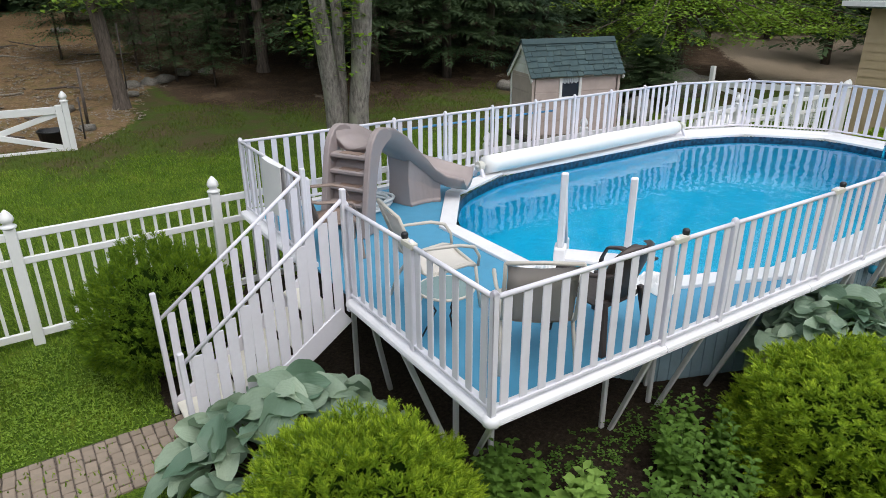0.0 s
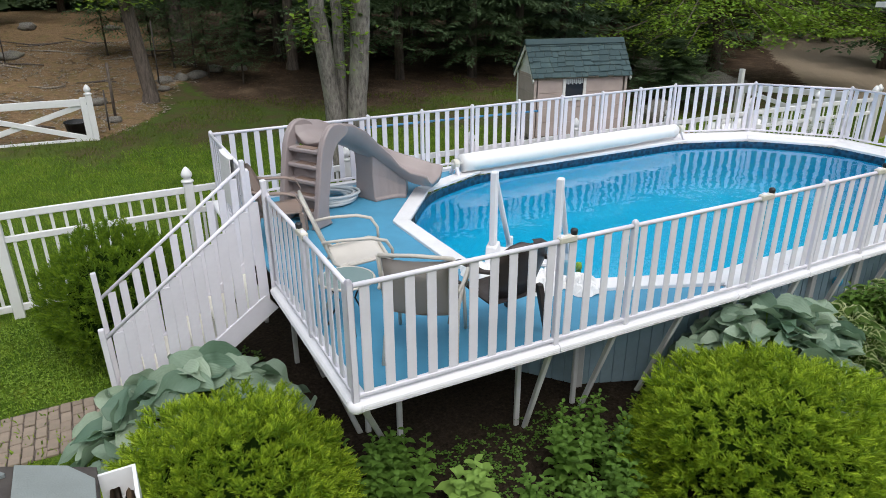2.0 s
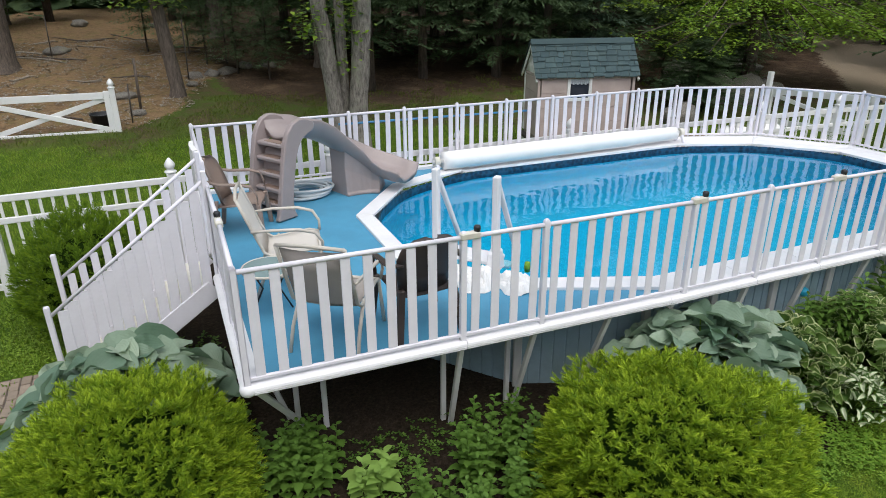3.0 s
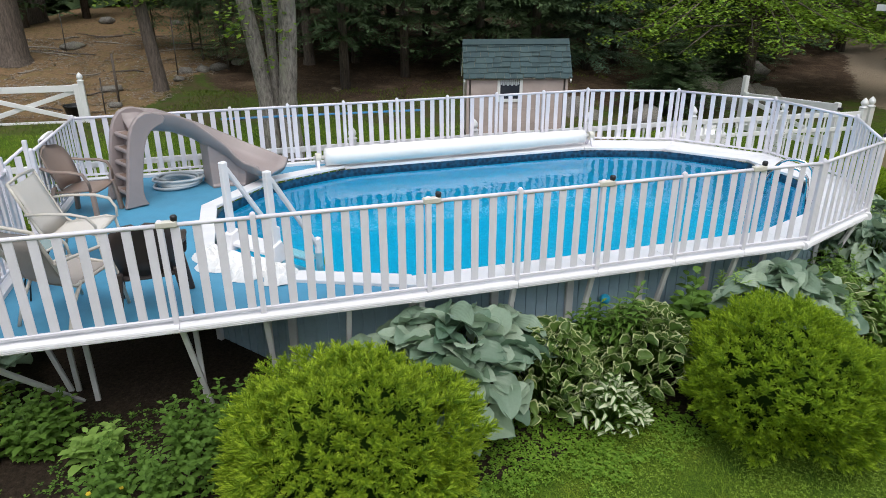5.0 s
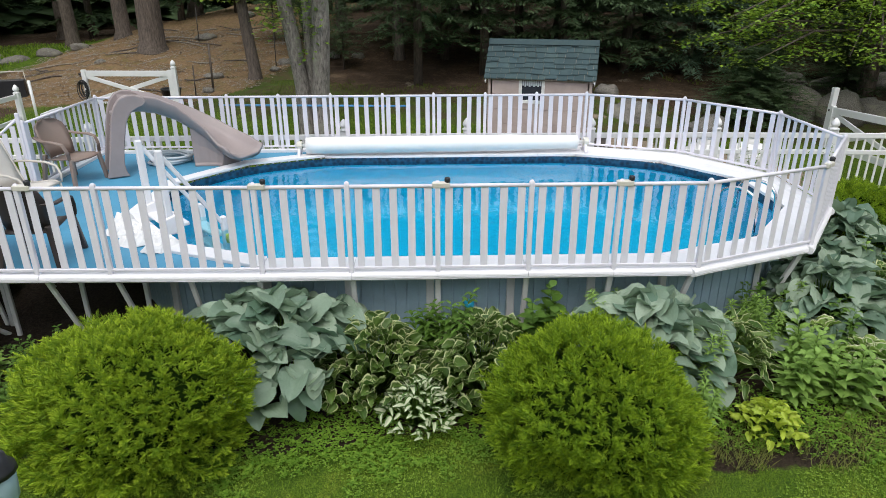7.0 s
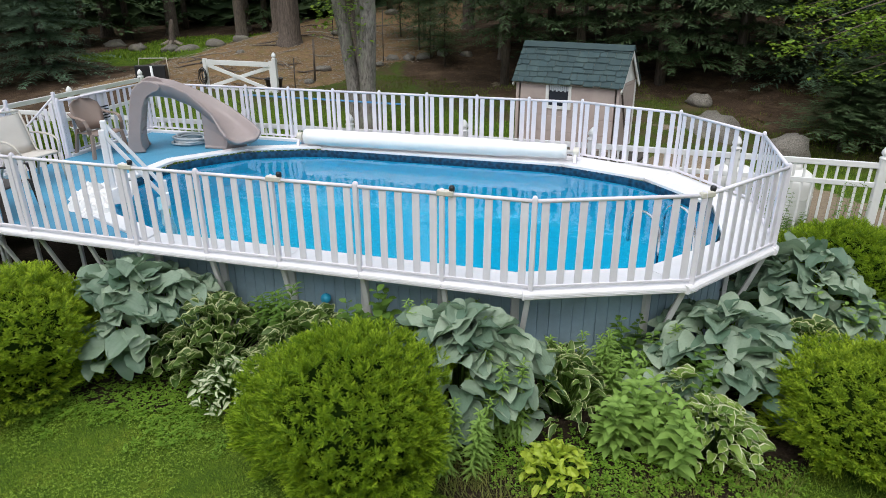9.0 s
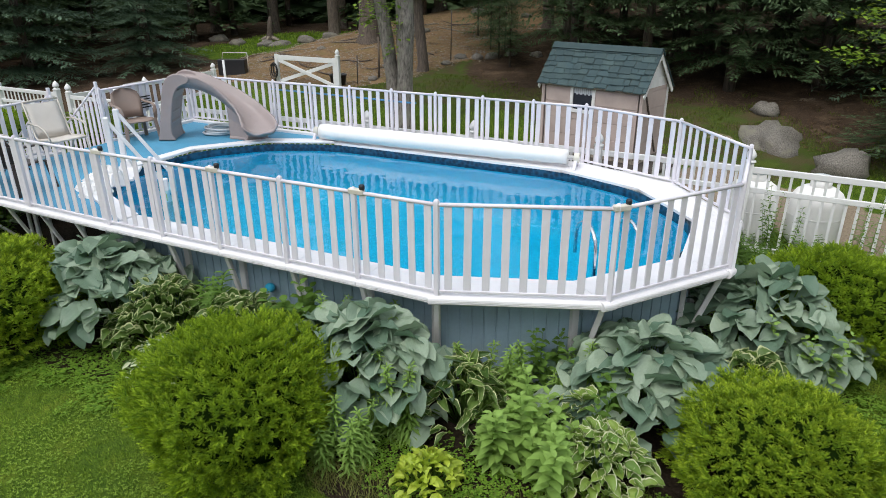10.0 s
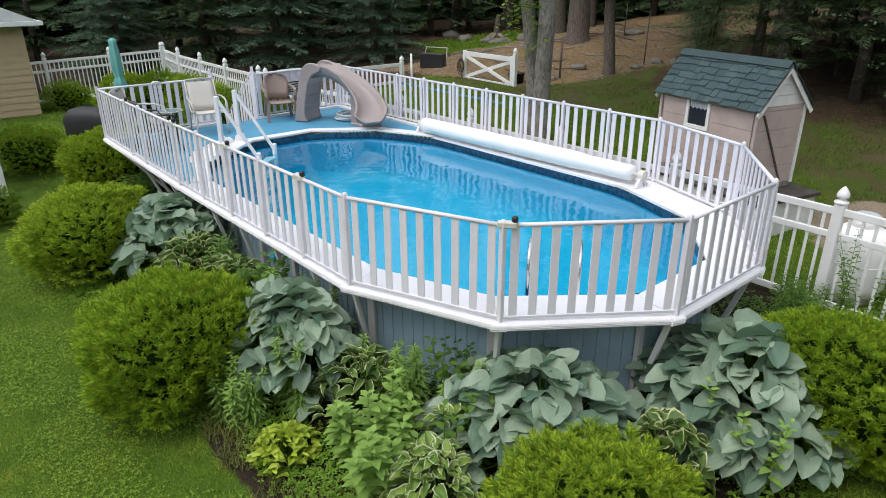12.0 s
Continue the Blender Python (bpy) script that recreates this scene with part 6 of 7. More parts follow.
weed_clump("fern_tuft", 13.0, 7.85, 0.3, 22, 0.5, 0.12, WEED, "ferny green weeds behind the pool's end", 58, 0.03, 0.4, 0.12)
weed_clump("tall_weed", 13.6, 7.75, 0.2, 8, 1.25, 0.09, WEED, "tall thin weeds by the fence post", 54, 0.07, 0.4, 0.2)
weed_clump("tall_weed", 14.6, 7.75, 0.2, 7, 1.3, 0.09, WEED, "tall thin weeds by the fence", 55, 0.07, 0.4, 0.2)
for i, (x, y, r) in enumerate(((10.75, 1.55, 0.3), (11.55, 1.55, 0.35), (12.1, 1.75, 0.35), (10.3, 1.55, 0.25), (12.8, 2.1, 0.3))):
    rng = random.Random(70 + i)
    g = Geo()
    for _ in range(420):
        a, d = rng.uniform(0, 6.28), r * math.sqrt(rng.random())
        p = Vector((d * math.cos(a), d * math.sin(a), 0))
        top = p + Vector((rng.gauss(0, 0.06), rng.gauss(0, 0.06), rng.uniform(0.06, 0.2)))
        s = Vector((rng.gauss(0, 1), rng.gauss(0, 1), 0)).normalized() * 0.004
        g.add([p - s, p + s, top], [(0, 1, 2)])
    solo("dry_tuft", g, DRYGRASS, "tuft of drying yellow-brown ground foliage", "grass tuft", m=pose(x, y, ground_z(x, y)))


def creeping(name, region, count, material, size, label, seed, keep=lambda x, y: True, tall=0.09):
    """Low leaves scattered over the soil."""
    rng = random.Random(seed)
    g = Geo()
    x0, x1, y0, y1 = region
    while count > 0:
        x, y = rng.uniform(x0, x1), rng.uniform(y0, y1)
        count -= 1
        if not keep(x, y) or noise.noise((x * 1.3, y * 1.3, seed)) < rng.uniform(-0.3, 0.05) or min(x - x0, x1 - x, y - y0, y1 - y) < 0.45 * rng.random() ** 2:
            continue
        z = ground_z(x, y) + rng.uniform(0.01, tall)
        a = rng.uniform(0, 6.28)
        for w in range(3):
            d = Vector((math.cos(a + 2.1 * w), math.sin(a + 2.1 * w), rng.uniform(-0.2, 0.5))) * size * rng.uniform(0.7, 1.2)
            s = Vector((-d.y, d.x, 0)) * 0.36
            c = Vector((x, y, z))
            g.add([c, c + d * 0.55 + s, c + d, c + d * 0.55 - s], [(0, 1, 2, 3)])
    return solo(name, g, material, label, "ground cover", kind="stuff", smooth=True)


creeping("ground_cover", (5.6, 9.9, 0.5, 2.5), 11000, COVER_LEAF, 0.03, "low bright green creeping weeds below the hostas", 61, lambda x, y: y > 1.25 + 0.55 * noise.noise((x * 1.1, 3.0, 0.0)) + 0.5 * noise.noise((x * 5, y * 5, 2.0)), 0.07)
creeping("ground_cover", (2.1, 5.4, 1.4, 3.5), 2200, WEED, 0.035, "scattered low weeds on bare soil", 62)
creeping("ground_cover", (9.7, 13.2, 1.05, 2.4), 5200, COVER_LEAF, 0.032, "scattered low weeds at the bed's edge", 63)
creeping("ground_cover", (12.6, 15.4, 3.2, 6.6), 6500, COVER_LEAF, 0.034, "low green weeds between the hostas and shrubs", 64)
creeping("ground_cover", (12.2, 15.6, 6.2, 8.0), 4500, WEED, 0.04, "low green weeds along the fence foot", 65)
creeping("ground_cover", (0.9, 2.3, 5.0, 6.0), 500, WEED, 0.05, "low weeds at the foot of the stairs", 64)
flowers = Geo()
rng = random.Random(5)
for _ in range(26):
    x, y = 3.35 + rng.gauss(0, 0.22), 1.75 + rng.gauss(0, 0.15)
    flowers.lathe([(0.0, 0.0), (0.022, 0.004), (0.016, 0.016), (0.0, 0.018)], 6, (x, y, ground_z(x, y) + rng.uniform(0.1, 0.25)))
solo("yellow_blossom", flowers, YELLOW, "small yellow blossoms among the weeds", "blossom", kind="stuff")


# ---- grass ----
def blades(region, count, seed, lo, hi, wide, keep, material=GRASS, label="short bright green lawn grass with clover"):
    rng = np.random.RandomState(seed)
    x0, x1, y0, y1 = region
    verts, faces = [], []
    xs, ys = rng.uniform(x0, x1, count), rng.uniform(y0, y1, count)
    hs, az, ln = rng.uniform(lo, hi, count), rng.uniform(0, 6.283, count), rng.uniform(0.2, 0.9, count)
    for x, y, h, a, l in zip(xs, ys, hs, az, ln):
        if not keep(x, y):
            continue
        z = ground_z(x, y) - 0.004
        c, s = math.cos(a), math.sin(a)
        n = len(verts)
        w = wide
        verts += [(x - s * w, y + c * w, z), (x + s * w, y - c * w, z), (x + c * h * l * 0.4 + s * w * 0.8, y + s * h * l * 0.4 - c * w * 0.8, z + h * 0.6), (x + c * h * l, y + s * h * l, z + h)]
        faces += [(n, n + 1, n + 2), (n, n + 2, n + 3)]
    me = bpy.data.meshes.new("lawn_grass")
    me.from_pydata(verts, [], faces)
    me.materials.append(material)
    return solo("lawn_grass", me, None, label, "grass", kind="stuff")


off_bed = lambda x, y: bed(x, y) < 0.5 + 0.4 * noise.noise((x * 3, y * 3, 1))
blades((3.0, 16.5, -3.4, 2.6), 150000, 1, 0.015, 0.045, 0.0042, off_bed)
blades((14.0, 17.5, 0.5, 8.0), 12000, 2, 0.03, 0.07, 0.006, off_bed)
blades((-4.5, 2.3, 5.0, 8.3), 26000, 3, 0.025, 0.06, 0.006, lambda x, y: off_bed(x, y) and not (x < 0.9 and 4.95 < y < 5.95))
blades((-6.0, 17.0, 8.3, 14.5), 90000, 4, 0.03, 0.08, 0.006, lambda x, y: needles(x, y) < 0.5 and litter_shade(x, y) < 0.6 and sand(x, y) < 0.5 and woodgrass(x, y) < 0.5 + 0.5 * noise.noise((x * 4, y * 4, 2)))
blades((-6.0, 17.0, 9.0, 18.0), 70000, 8, 0.03, 0.09, 0.006, lambda x, y: needles(x, y) < 0.5 and litter_shade(x, y) < 0.85 + 0.5 * noise.noise((x * 1.5, y * 1.5, 7)) and sand(x, y) < 0.5 and woodgrass(x, y) > 0.5 + 0.5 * noise.noise((x * 4, y * 4, 2)) and noise.noise((x * 0.9, y * 0.9, 6)) > -0.2, GRASS_WOOD, "patchy dark woodland grass behind the fence")
blades((-12.0, 2.0, 2.0, 8.0), 12000, 5, 0.04, 0.08, 0.010, off_bed)
blades((-20.0, -8.0, 22.0, 34.0), 12000, 6, 0.06, 0.16, 0.02, lambda x, y: needles(x, y) < 0.5 and litter_shade(x, y) < 0.5)

creeping("clover", (3.0, 16.0, -3.2, 2.2), 60000, CLOVER, 0.016, "tiny clover leaves in the lawn", 91, off_bed, 0.025)
creeping("clover", (-3.0, 2.0, 5.8, 8.2), 9000, CLOVER, 0.022, "tiny clover leaves in the lawn", 92, off_bed, 0.03)

# ---- brick path ----
walkway = thing("brick_path", (-0.2, 5.4, 0.0), 0, "worn pinkish brick path with weeds in its joints", "path", kind="structure")
BRICK = painted("worn_paver", (0.30, 0.235, 0.18), 0.9, (0.20, 0.165, 0.125), 0.7, 60, 0.5, vary=0.4, spots=9)
part("bedding", Geo().box((-3.2, -0.36, -0.12), (1.08, 0.46, 0.0)), BARK_DARK, walkway, "dark soil between the bricks", pose(0, 0, 0.068))
brick_mesh = Geo().box((-0.046, -0.077, -0.05), (0.046, 0.077, 0.0)).mesh("brick", BRICK, bevel=0.006)
for r in range(37):
    x = 0.80 - r * 0.103
    ends = [5.02 + 0.165 * c for c in range(6)] if r % 2 else [5.02] + [5.1025 + 0.165 * c for c in range(5)] + [5.845]
    for y0, y1 in zip(ends, ends[1:]):
        y = (y0 + y1) / 2
        part("brick", brick_mesh, None, walkway, "", pose(x + 0.2 + random.gauss(0, 0.003), y - 5.4 + random.gauss(0, 0.003), ground_z(x, y) + 0.022 + random.gauss(0, 0.003), random.gauss(0, 1), random.gauss(0, 1), random.gauss(0, 1.2)) @ Matrix.Diagonal((1, (y1 - y0) / 0.165, 1, 1)))
blades((-3.0, 0.9, 5.0, 5.95), 900, 7, 0.012, 0.035, 0.0025, lambda x, y: noise.noise((x * 2, y * 2, 8)) > -0.1)


# ---- trees ----
def trunk_tube(points, radii, n=10):
    pts, rs = [], []
    for i in range(len(points) - 1):
        a, b = Vector(points[i]), Vector(points[i + 1])
        for k in range(4):
            t = k / 4
            p = a.lerp(b, t)
            pts.append(p + Vector((noise.noise(p * 0.9), noise.noise(p * 0.9 + Vector((5, 0, 0))), 0)) * 0.05)
            rs.append((radii[i] * (1 - t) + radii[i + 1] * t) * (1 + 0.08 * noise.noise(p * 1.7)))
    pts.append(Vector(points[-1]))
    rs.append(radii[-1])
    return Geo().tube(pts, rs, n)


def leaf_cloud(g, rng, centre, radius, count, size, flat=0.5):
    """Small folded leaves round a twig end, in flat tiers."""
    for _ in range(count):
        v = Vector((rng.gauss(0, 1), rng.gauss(0, 1), rng.gauss(0, flat))) * radius * 0.5
        c = Vector(centre) + v
        a = rng.uniform(0, 6.28)
        d = Vector((math.cos(a), math.sin(a), rng.uniform(-0.7, 0.2))).normalized() * size * rng.uniform(0.6, 1.25)
        s = Vector((-d.y, d.x, rng.uniform(-0.02, 0.02))).normalized() * d.length * 0.42
        fold = Vector((0, 0, d.length * 0.12))
        g.add([c, c + d * 0.5 + s + fold, c + d, c + d * 0.5 - s + fold], [(0, 1, 2), (0, 2, 3)])


# triple-trunked tree behind the pool
tri_tree = thing("triple_trunk_tree", (5.4, 11.4, ground_z(5.4, 11.4)), 0, "grey-barked tree with three leaning trunks", "tree")
TG = ground_z(5.4, 11.4)
to = Matrix.Translation((-5.4, -11.4, -TG))
part("trunk", trunk_tube([(5.30, 11.50, TG - 0.1), (5.22, 11.48, 1.85), (5.00, 11.40, 3.45), (4.75, 11.35, 6.0), (4.3, 11.2, 9.0)], [0.22, 0.165, 0.15, 0.11, 0.04]), BARK_GREY, tri_tree, "", to, smooth=True)
part("trunk", trunk_tube([(5.62, 11.30, TG - 0.1), (5.65, 11.30, 1.85), (5.75, 11.22, 3.45), (5.9, 11.0, 6.0), (6.2, 10.9, 9.0)], [0.24, 0.19, 0.175, 0.12, 0.04]), BARK_GREY, tri_tree, "", to, smooth=True)
part("trunk", trunk_tube([(5.42, 11.52, TG - 0.1), (5.42, 11.55, 1.85), (5.40, 11.55, 3.45), (5.3, 11.7, 6.0), (5.2, 12.0, 8.5)], [0.13, 0.11, 0.10, 0.07, 0.03]), BARK_GREY, tri_tree, "", to, smooth=True)
rng = random.Random(11)
crown = Geo()
for c in [(5.0, 11.3, 3.4), (5.45, 11.2, 3.1), (4.75, 11.2, 3.6), (5.5, 11.0, 3.7), (5.35, 11.2, 2.5)]:
    leaf_cloud(crown, rng, c, 0.26, 20, 0.11, 0.9)
for c in [(4.66, 11.3, 3.28), (4.72, 11.25, 3.1), (5.58, 11.05, 3.0), (5.5, 11.1, 3.5), (5.56, 11.05, 3.75)]:
    leaf_cloud(crown, rng, c, 0.34, 34, 0.13, 0.8)
for _ in range(60):
    leaf_cloud(crown, rng, (5.3 + rng.gauss(0, 1.6), 11.4 + rng.gauss(0, 1.6), rng.uniform(6.2, 10.5)), 0.9, 45, 0.2, 0.5)
part("crown", crown, MAPLE, tri_tree, "bright green leaf sprigs", to, smooth=True)


def tall_trunk(x, y, lean, r, height, label, crown_z, seed, material=BARK_DARK, low=()):
    """A straight forest tree whose crown begins above the view."""
    gz = ground_z(x, y)
    rng = random.Random(seed)
    t = thing("forest_tree", (x, y, gz), 0, label, "tree", "forest trees")
    pts = [(0, 0, -0.15), (0.02, 0, 0.25), (lean[0] * 0.3, lean[1] * 0.3, height * 0.3), (lean[0], lean[1], height)]
    part("trunk", trunk_tube(pts, [r * 1.55, r * 1.12, r * 0.88, r * 0.2]), material, t, smooth=True)
    g = Geo()
    for c in low:
        leaf_cloud(g, rng, c, 0.5, 60, 0.15, 0.6)
    for _ in range(46):
        z = rng.uniform(crown_z, height * 1.02)
        sp = 2.2 * (1 - 0.6 * (z - crown_z) / (height - crown_z))
        leaf_cloud(g, rng, (lean[0] * z / height + rng.gauss(0, sp * 0.6), lean[1] * z / height + rng.gauss(0, sp * 0.6), z), 1.1, 42, 0.24, 0.4)
    part("crown", g, MAPLE, t, smooth=True)
    return t


tall_trunk(2.5, 18.2, (-1.0, 0.1), 0.17, 11, "brown-barked forest tree leaning over the slope", 6, 1, low=[(-0.35, -0.3, 2.5), (0.15, -0.35, 2.6), (-0.7, -0.3, 2.55), (-0.1, -0.5, 2.85)])
tall_trunk(-2.25, 22.5, (0.2, 0.3), 0.42, 13, "thick dark-barked forest tree on the needle-covered hill", 7, 2)
for i, (x, y, r) in enumerate(((-5.2, 27.0, 0.3), (-8.2, 28.5, 0.28), (-13.5, 30.0, 0.3), (0.5, 44.0, 0.4), (4.4, 26.0, 0.22), (9.0, 28.0, 0.28), (-10.8, 33.0, 0.35), (-17.0, 29.0, 0.3), (13.2, 24.0, 0.22), (10.2, 21.8, 0.16), (7.0, 20.5, 0.16), (-3.6, 32.0, 0.35))):
    tall_trunk(x, y, (random.uniform(-0.6, 0.6), random.uniform(-0.6, 0.6)), r, 11 + random.uniform(-1, 3), "straight dark forest tree in the woods behind", 5.5, 100 + i)
st = thing("tree_stump", (-11.0, 26.6, ground_z(-11, 26.6)), 0, "broken brown tree stump with spreading roots", "stump")
part("trunk", Geo().tube([(0, 0, -0.1), (0, 0, 0.12), (0.02, 0, 0.5), (0.05, 0.02, 0.95), (0.1, 0.03, 1.25)], [0.42, 0.22, 0.15, 0.13, 0.05], 9), BARK_DARK, st, smooth=True)
for k in range(5):
    a = k * 1.25
    part("root", Geo().tube([(0.15 * math.cos(a), 0.15 * math.sin(a), 0.2), (0.5 * math.cos(a), 0.5 * math.sin(a), 0.05), (0.9 * math.cos(a), 0.9 * math.sin(a), -0.05)], [0.1, 0.07, 0.03], 6), DEADWOOD, st, smooth=True)


def spruce_mesh(seed, height, spread, start=0.25, whorls=26, per=14, twig=30, wide=0.0145, material=None, dense=1.7):
    """Needled boughs of a spruce: drooping tiers of branches fringed with fine twigs."""
    rng = random.Random(seed)
    g, tip_light = Geo(), []
    for w in range(whorls):
        f = (w + 0.3) / whorls
        z0 = start + (height - start) * f ** 0.92
        reach = spread * (1 - f) ** 0.85 * rng.uniform(0.85, 1.1) + 0.12
        for b in range(per):
            a = 2 * math.pi * b / per + w * 0.9 + rng.uniform(-0.3, 0.3)
            L = reach * rng.uniform(0.6, 1.12)
            z = z0 + rng.uniform(-0.06, 0.06)
            d = Vector((math.cos(a), math.sin(a), 0))
            side = Vector((-math.sin(a), math.cos(a), 0))
            droop = 0.20 * L * (1 - 0.5 * f)
            twigs = int(twig * dense)
            for t in range(twigs):
                s = (t + 0.5 + rng.uniform(-0.6, 0.6)) / twigs
                c = d * L * s + Vector((rng.gauss(0, 0.02), rng.gauss(0, 0.02), rng.gauss(0, 0.03) + z + 0.18 * L * f - droop * s * s + 0.16 * L * max(0.0, s - 0.7)))
                tl = (0.15 * L * max(0.0, 1 - s) ** 0.6 + 0.08) * rng.uniform(0.5, 1.3)
                for sg in (-1, 1):
                    e = (d * rng.uniform(0.4, 1.1) + side * sg * rng.uniform(0.5, 0.9) + Vector((0, 0, -0.14 + rng.gauss(0, 0.22)))).normalized() * tl
                    n = Vector((0, 0, 1)).cross(e).normalized() * wide * (0.8 + 0.35 * L)
                    g.add([c, c + e * 0.45 + n, c + e, c + e * 0.45 - n], [(0, 1, 2, 3)])
                    # Bough ends painted lighter, as if lit.
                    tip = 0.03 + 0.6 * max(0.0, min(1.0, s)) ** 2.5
                    tip_light.extend((tip * 0.3, tip, min(1.0, tip + 0.3), tip))
    return with_tip_light(g.mesh("foliage", material or SPRUCE, True), tip_light)


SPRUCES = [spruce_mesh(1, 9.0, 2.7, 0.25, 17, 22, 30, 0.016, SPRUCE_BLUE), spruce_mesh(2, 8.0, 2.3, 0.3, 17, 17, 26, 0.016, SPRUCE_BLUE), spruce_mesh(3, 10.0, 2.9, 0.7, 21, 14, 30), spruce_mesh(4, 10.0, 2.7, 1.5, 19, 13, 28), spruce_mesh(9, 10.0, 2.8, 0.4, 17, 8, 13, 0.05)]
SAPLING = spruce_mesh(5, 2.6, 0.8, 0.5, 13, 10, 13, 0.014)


def spruce(x, y, kind, scale, label="dark green spruce with drooping boughs at the wood's edge"):
    gz = ground_z(x, y)
    t = thing("spruce_tree", (x, y, gz), random.uniform(0, 360), label, "tree", "spruce trees")
    part("foliage", SPRUCES[kind], None, t, "", Matrix.Diagonal((scale, scale, scale * random.uniform(0.92, 1.08), 1)))
    part("trunk", Geo().tube([(0, 0, -0.1), (0, 0, 4 * scale), (0, 0, 8.6 * scale)], [0.16 * scale, 0.1 * scale, 0.02], 8), BARK_DARK, t, smooth=True)
    return t


for i, (x, y, k, s) in enumerate(((7.7, 17.2, 3, 0.95), (9.8, 18.4, 3, 1.0), (12.2, 18.0, 2, 1.05), (14.4, 18.6, 2, 1.1), (16.6, 19.0, 1, 1.1), (18.6, 20.5, 4, 1.1),
                                 (6.9, 21.6, 3, 1.1), (8.6, 20.6, 4, 1.0), (11.2, 20.8, 4, 1.1), (13.6, 22.0, 4, 1.2), (16.4, 23.0, 4, 1.2), (19.5, 24.5, 4, 1.2), (22.5, 25.5, 4, 1.2),
                                 (6.8, 25.0, 4, 1.2), (10.0, 25.5, 4, 1.3), (23.5, 21.0, 4, 1.0),
                                 (-11.8, 13.8, 0, 1.15), (-14.8, 11.8, 2, 1.1), (-9.6, 17.4, 1, 1.15), (-15.2, 16.4, 4, 1.2), (-18.2, 13.0, 4, 1.1), (-13.0, 20.0, 1, 1.1), (-18.0, 19.0, 4, 1.2),
                                 (-18.5, 8.6, 1, 1.1), (-21.0, 15.5, 4, 1.2), (-22.0, 10.5, 4, 1.2), (-22.0, 21.0, 4, 1.2), (-15.2, 8.2, 0, 0.9), (-17.5, 24.5, 4, 1.1))):
    spruce(x, y, k, s)
for x, y, s in ((3.6, 21.6, 1.0), (4.4, 20.4, 0.9), (5.2, 19.4, 0.8), (1.9, 24.4, 1.1), (3.2, 23.5, 1.1)):
    t = thing("spruce_sapling", (x, y, ground_z(x, y)), random.uniform(0, 360), "thin spruce sapling with sparse boughs", "tree", "spruce saplings")
    part("foliage", SAPLING, None, t, "", Matrix.Scale(s * 1.3, 4))
    part("trunk", Geo().tube([(0, 0, -0.1), (0, 0, 3.1 * s)], [0.035, 0.012], 6), BARK_DARK, t, smooth=True)

# further spruces that close the view
FAR_SPRUCE = SPRUCES[4]
rng = random.Random(77)
for i in range(44):
    a = radians(-97 + 195 * i / 43) + rng.uniform(-0.02, 0.02)
    R = (27.5, 31.0, 35.0)[i % 3] + rng.uniform(-1, 1)
    x, y = 4 + R * math.sin(a), 4 + R * math.cos(a)
    if abs(x + 6) < 4 and y > 26 and i % 2:
        continue
    t = thing("spruce_tree", (x, y, ground_z(x, y)), rng.uniform(0, 360), "dark spruce deep in the woods", "tree", "spruce trees")
    grow = rng.uniform(1.0, 1.35)
    part("foliage", FAR_SPRUCE, None, t, "", Matrix.Diagonal((grow, grow, grow * 1.4, 1)))
    part("trunk", Geo().tube([(0, 0, -0.1), (0, 0, 9)], [0.2, 0.03], 6), BARK_DARK, t, smooth=True)

# woods that go on behind, as one dense belt; its unseen side behind the camera is added to block low sky light
belt = Geo()
rng = random.Random(78)
for i in range(520):
    turn = -105 + 360 * (i + rng.random()) / 520
    a = radians(turn)
    R = rng.uniform(38, 54)
    x, y = 4 + R * math.sin(a), 4 + R * math.cos(a)
    gz, H, W = ground_z(x, y), rng.uniform(15, 20), rng.uniform(2.2, 3.2)
    belt.tube([(x, y, gz - 0.2), (x, y, gz + H * 0.8)], [0.22, 0.05], 5, False)
    for k in range(90):
        f = rng.random() ** 1.2
        b = rng.uniform(0, 6.283)
        c = Vector((x, y, gz + 0.4 + H * f))
        d = Vector((math.cos(b), math.sin(b), -0.35)) * W * (1.02 - f) * rng.uniform(0.7, 1.1)
        s = Vector((-math.sin(b), math.cos(b), 0)) * (0.35 + 0.3 * d.length)
        belt.add([c, c + d * 0.6 + s, c + d, c + d * 0.6 - s], [(0, 1, 2, 3)])
solo("distant_woods", belt, SPRUCE, "dense dark conifer wood in the distance", "woods", kind="stuff")

# ---- maple over the drive gate ----
MX, MY = 20.6, 15.6
mp = thing("maple_tree", (MX, MY, ground_z(MX, MY)), 0, "broad maple with low hanging bright green branches", "tree")
MZ = ground_z(MX, MY)
rng = random.Random(21)
part("trunk", trunk_tube([(0, 0, -0.1), (0.0, 0, 1.8), (-0.3, 0.1, 4.0), (-0.4, 0.3, 8.0)], [0.24, 0.2, 0.17, 0.06]), BARK_DARK, mp, smooth=True)
leaves_g = Geo()
